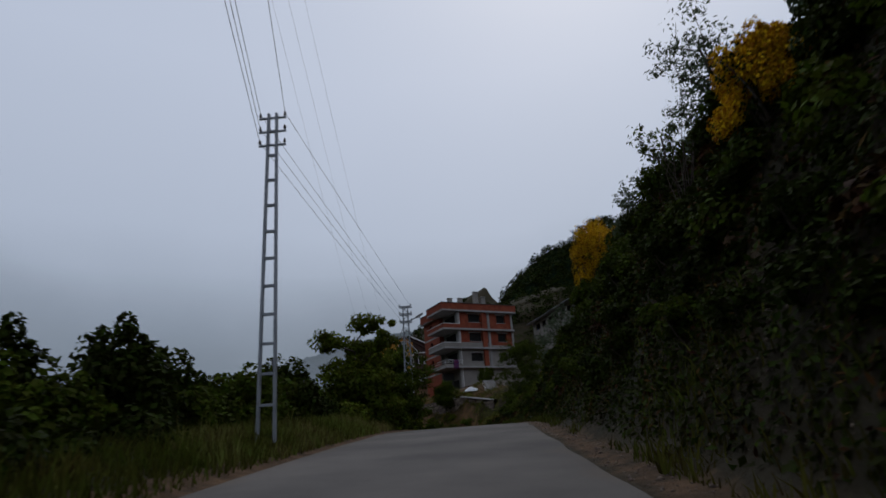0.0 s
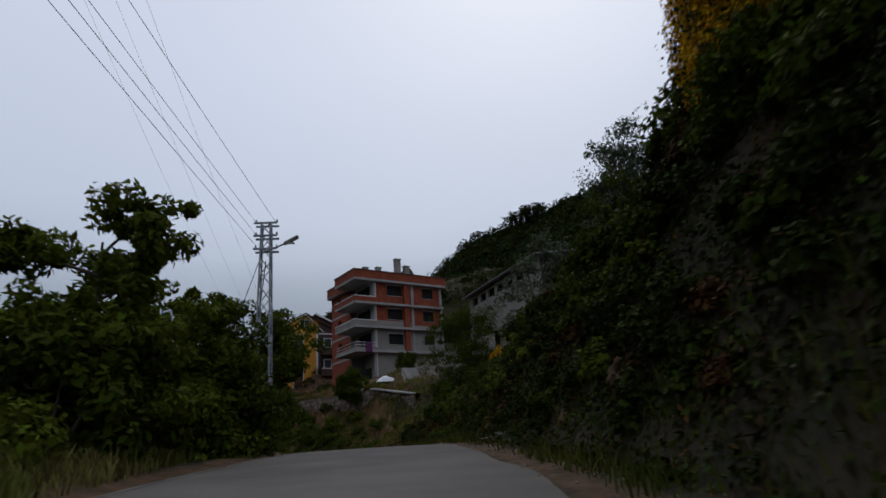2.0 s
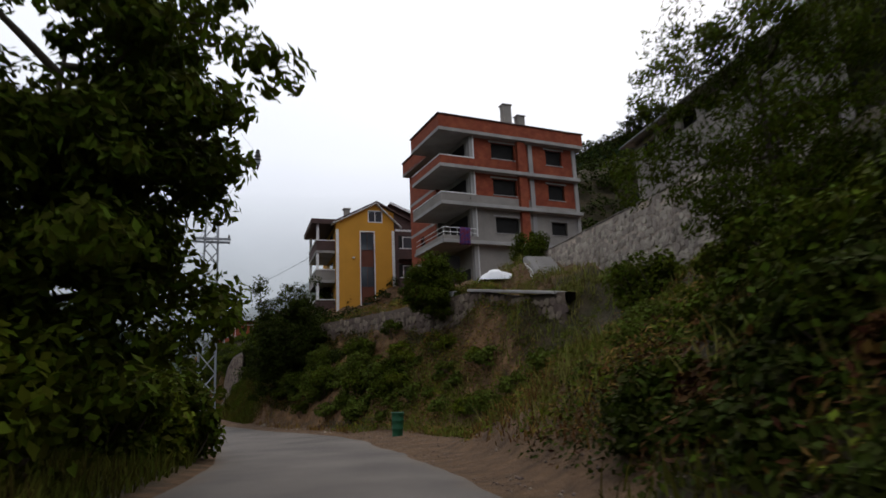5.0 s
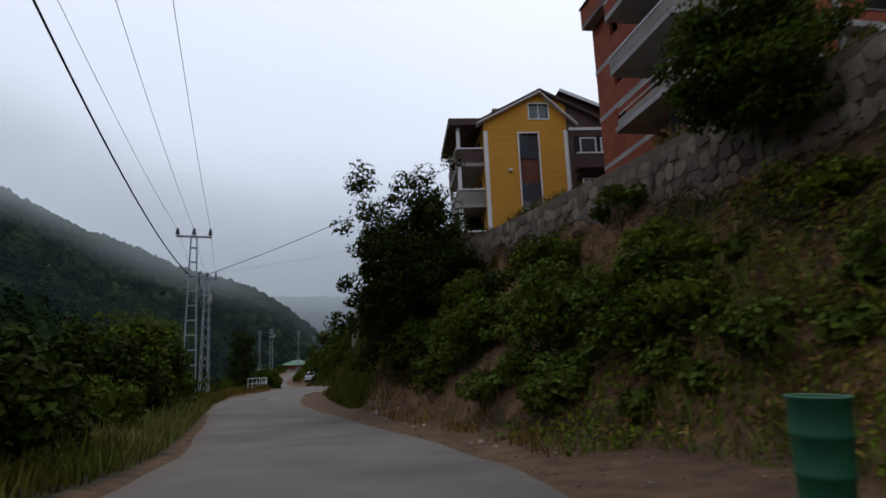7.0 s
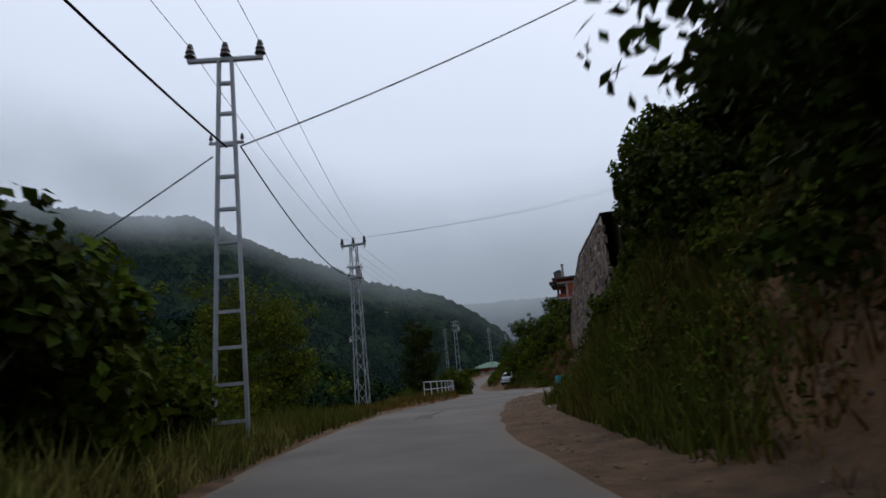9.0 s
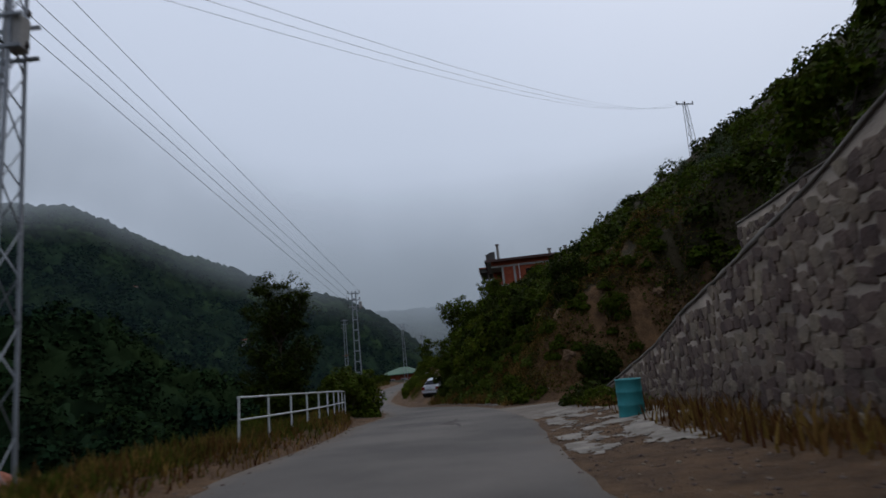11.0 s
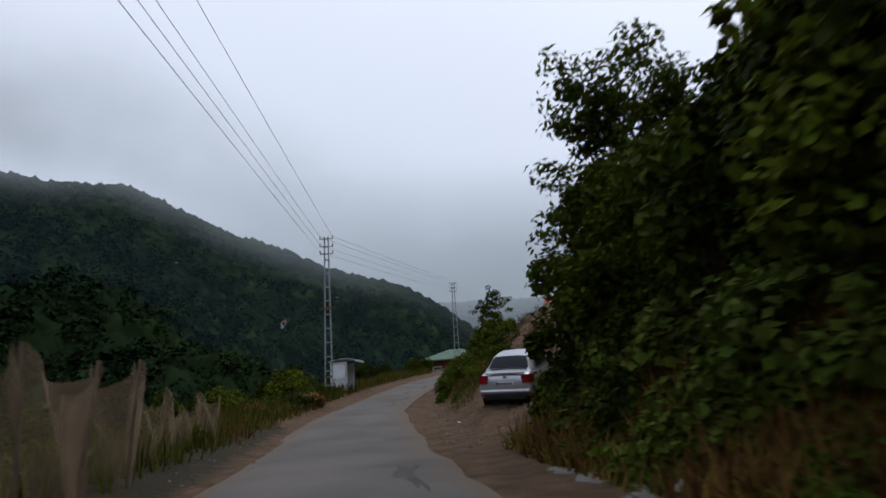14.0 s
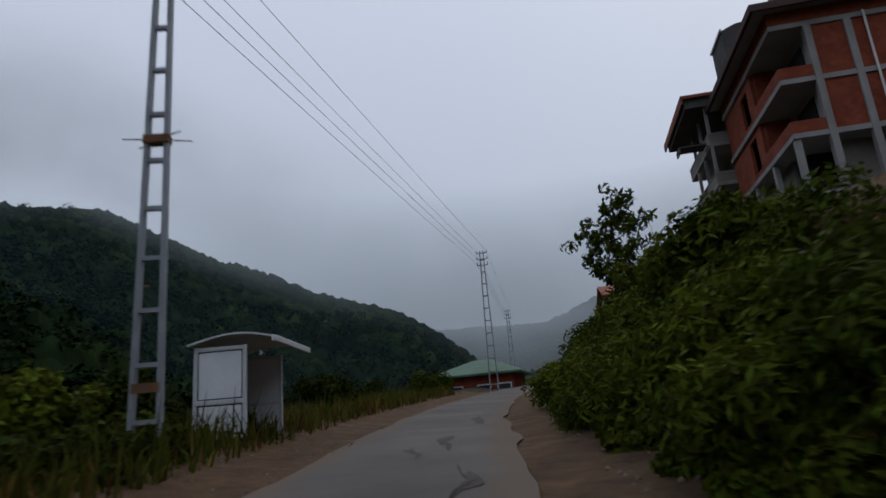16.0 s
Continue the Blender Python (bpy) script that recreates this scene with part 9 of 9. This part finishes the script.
def slabs():
    """Broken pale concrete left over the lay-by by the drum and along the bank's foot."""
    rng = np.random.default_rng(66)
    spots = [(rng.uniform(130, 140), rng.uniform(1.9, 4.7), 0.1 + 0.3 * rng.uniform() ** 2.2) for k in range(30)]
    spots += [(rng.uniform(150, 170), rng.uniform(2.35, 2.8), rng.uniform(0.25, 0.7)) for k in range(30)]
    spots += [(38.7, 2.95, 0.7), (38.0, 3.0, 0.75), (37.2, 2.95, 0.6), (36.4, 2.9, 0.4), (41.2, 3.0, 0.35)]
    for s, d, r in spots:
        k = int(rng.integers(14, 22))
        a = np.arange(k) * 2 * math.pi / k + rng.uniform(-0.12, 0.12, k)
        q = [(math.cos(t) * r * rng.uniform(0.5, 1), math.sin(t) * r * 0.55 * rng.uniform(0.45, 1)) for t in a]
        bm = bmesh.new()
        lo, hi = [bm.verts.new((x, y, -0.12)) for x, y in q], [bm.verts.new((x * 0.94, y * 0.94, 0.008 + 0.014 * rng.uniform())) for x, y in q]
        bm.faces.new(hi)
        for i in range(k):
            bm.faces.new((lo[i], lo[(i + 1) % k], hi[(i + 1) % k], hi[i]))
        bmesh.ops.recalc_face_normals(bm, faces=bm.faces)
        ob = part("concrete_fragment", bm, BROKEN, None)
        ob.matrix_world = Matrix.Translation(on_ground(s, d, 0.03 if s < 60 else 0.0)) @ Matrix.Rotation(radians(azimuth(s) + 90 + rng.uniform(-35, 35)), 4, "Z") @ Matrix.Rotation(rng.uniform(-0.05, 0.05), 4, "X")
        tagged(ob, "broken slab of pale concrete sunk in the earth", "concrete slab", "broken slabs beside the road")


def crust():
    """Worn sheet of thin concrete round the drum, broken through to the earth."""
    ss, dd = np.arange(129.5, 142.5, 0.07), np.arange(1.75, 5.0, 0.07)
    s, d = np.meshgrid(ss, dd, indexing="ij")
    rng = np.random.default_rng(68)
    near = np.minimum(np.minimum(s - 129.5, 142.4 - s) / 2.2, np.minimum(d - 1.75, 5.0 - d) / 0.7)
    q = np.array([noise.fractal(Vector((a * 0.75, b * 1.5, 5.5)), 0.75, 2.1, 5) for a, b in zip(s.ravel(), d.ravel())]).reshape(s.shape)
    level = q + 0.42 * np.clip(near, 0, 1) - 0.34
    on = (level[:-1, :-1] > 0) & (level[1:, 1:] > 0)
    js, jd = s + rng.uniform(-0.025, 0.025, s.shape), d + rng.uniform(-0.025, 0.025, s.shape)
    top = height(js, jd) + 0.006 + 0.022 * np.clip(level * 6, 0, 1)
    v = at(js.ravel(), jd.ravel(), np.maximum(top, 0.006).ravel())
    i = np.arange(s.size).reshape(s.shape)
    f = np.stack([i[:-1, :-1], i[:-1, 1:], i[1:, 1:], i[1:, :-1]], -1)[on]
    used = np.unique(f)
    back = np.zeros(s.size, int)
    back[used] = np.arange(len(used))
    ob = part_me("concrete_crust", mesh_np("concrete_crust", v[used], back[f]), CRUST, smooth=True)
    tagged(ob, "worn pale concrete sheet broken through to the earth", "concrete slab", kind="structure")


def gravel():
    """Loose stones strewn over the track, the mound and the shoulders."""
    rng = np.random.default_rng(67)
    base = np.array([(1, 0, 0), (-1, 0, 0), (0, 1, 0), (0, -1, 0), (0, 0, 0.7), (0, 0, -0.5)])
    tri = np.array([(0, 2, 4), (2, 1, 4), (1, 3, 4), (3, 0, 4), (2, 0, 5), (1, 2, 5), (3, 1, 5), (0, 3, 5)])
    for label, s0, s1, d0, d1, n, r0, r1 in (("loose stones and clods over the dirt track and mound", 174, 206, 1.6, 12.4, 5200, 0.015, 0.07),
                                             ("loose stones along the shoulder of the lay-by", 62, 112, 1.5, 5.2, 2600, 0.012, 0.05),
                                             ("loose stones and clods strewn round the drum", 112, 153, 1.5, 5.0, 2600, 0.012, 0.05),
                                             ("loose stones and clods at the foot of the bank", -4, 60, 1.7, 3.4, 2600, 0.012, 0.05),
                                             ("loose stones on the valley shoulder", 120, 210, -5.6, -2.3, 2600, 0.012, 0.045)):
        s, d = rng.uniform(s0, s1, n), rng.uniform(d0, d1, n)
        c = at(s, d, np.maximum(height(s, d), 0.0) + 0.004)
        r = r0 + (r1 - r0) * rng.uniform(0, 1, n) ** 3
        a = rng.uniform(0, 6.28, n)
        v = base[None] * r[:, None, None] * rng.uniform(0.6, 1.3, (n, 6, 3))
        ca, sa = np.cos(a)[:, None], np.sin(a)[:, None]
        v = np.stack([v[..., 0] * ca - v[..., 1] * sa, v[..., 0] * sa + v[..., 1] * ca, v[..., 2]], -1) + c[:, None, :]
        f = tri[None] + (np.arange(n) * 6)[:, None, None]
        tagged(part_me("gravel", mesh_np("gravel", v.reshape(-1, 3), f.reshape(-1, 3)), STONE), label, "gravel", kind="stuff")


def patches():
    """Long shallow repairs and worn-through places in the asphalt."""
    rng = np.random.default_rng(90)
    for s, d, a, b in ((112, -1.0, 2.6, 0.35), (141, -0.6, 2.2, 0.3), (160, -0.2, 2.4, 0.25), (171, 0.5, 1.9, 0.22), 
                       (194.0, -0.3, 1.3, 0.12), (196.4, 0.0, 1.3, 0.12), (199.5, -0.8, 0.9, 0.1), (201, -0.3, 1.4, 0.16), (206, 0.1, 1.6, 0.2)):
        k = 40
        bm = bmesh.new()
        ph = rng.uniform(0, 6, 5)
        q = []
        for i in range(k):
            t = 2 * math.pi * i / k
            w = 0.75 + 0.25 * math.sin(3 * t + ph[0]) + 0.16 * math.sin(7 * t + ph[1]) + 0.1 * math.sin(13 * t + ph[2]) + rng.uniform(-0.06, 0.06)
            q.append((math.cos(t) * a * w, math.sin(t) * b * w + 0.12 * math.sin(math.cos(t) * 2.2 + ph[3])))
        ca, sa = math.cos(radians(azimuth(s) + 90)), math.sin(radians(azimuth(s) + 90))
        c = at(s, d)
        tilt = (at(s + 1, d)[2] - at(s - 1, d)[2]) / 2
        bm.faces.new([bm.verts.new((c[0] + x * ca - y * sa, c[1] + x * sa + y * ca, c[2] + 0.031 + x * tilt)) for x, y in q])
        tagged(part("road_patch", bm, PATCH, None), "dark worn patch in the asphalt", "road patch", "patches in the road")


gravel()
crust()
patches()
slabs()
drum("rubbish_drum", "teal-painted oil drum bin dented near the rim", 135.4, 3.8, TEAL, 0.30, 0.9, 0.4)
drum("rubbish_bin", "dark green flared metal rubbish bin at the lay-by", 74.8, 3.72, BINGREEN, 0.245, 0.94, 1.0, 0.04)
railing()
shelter()
car()
tarp()
nets()
rocks()
clutter()
steps()
walls()
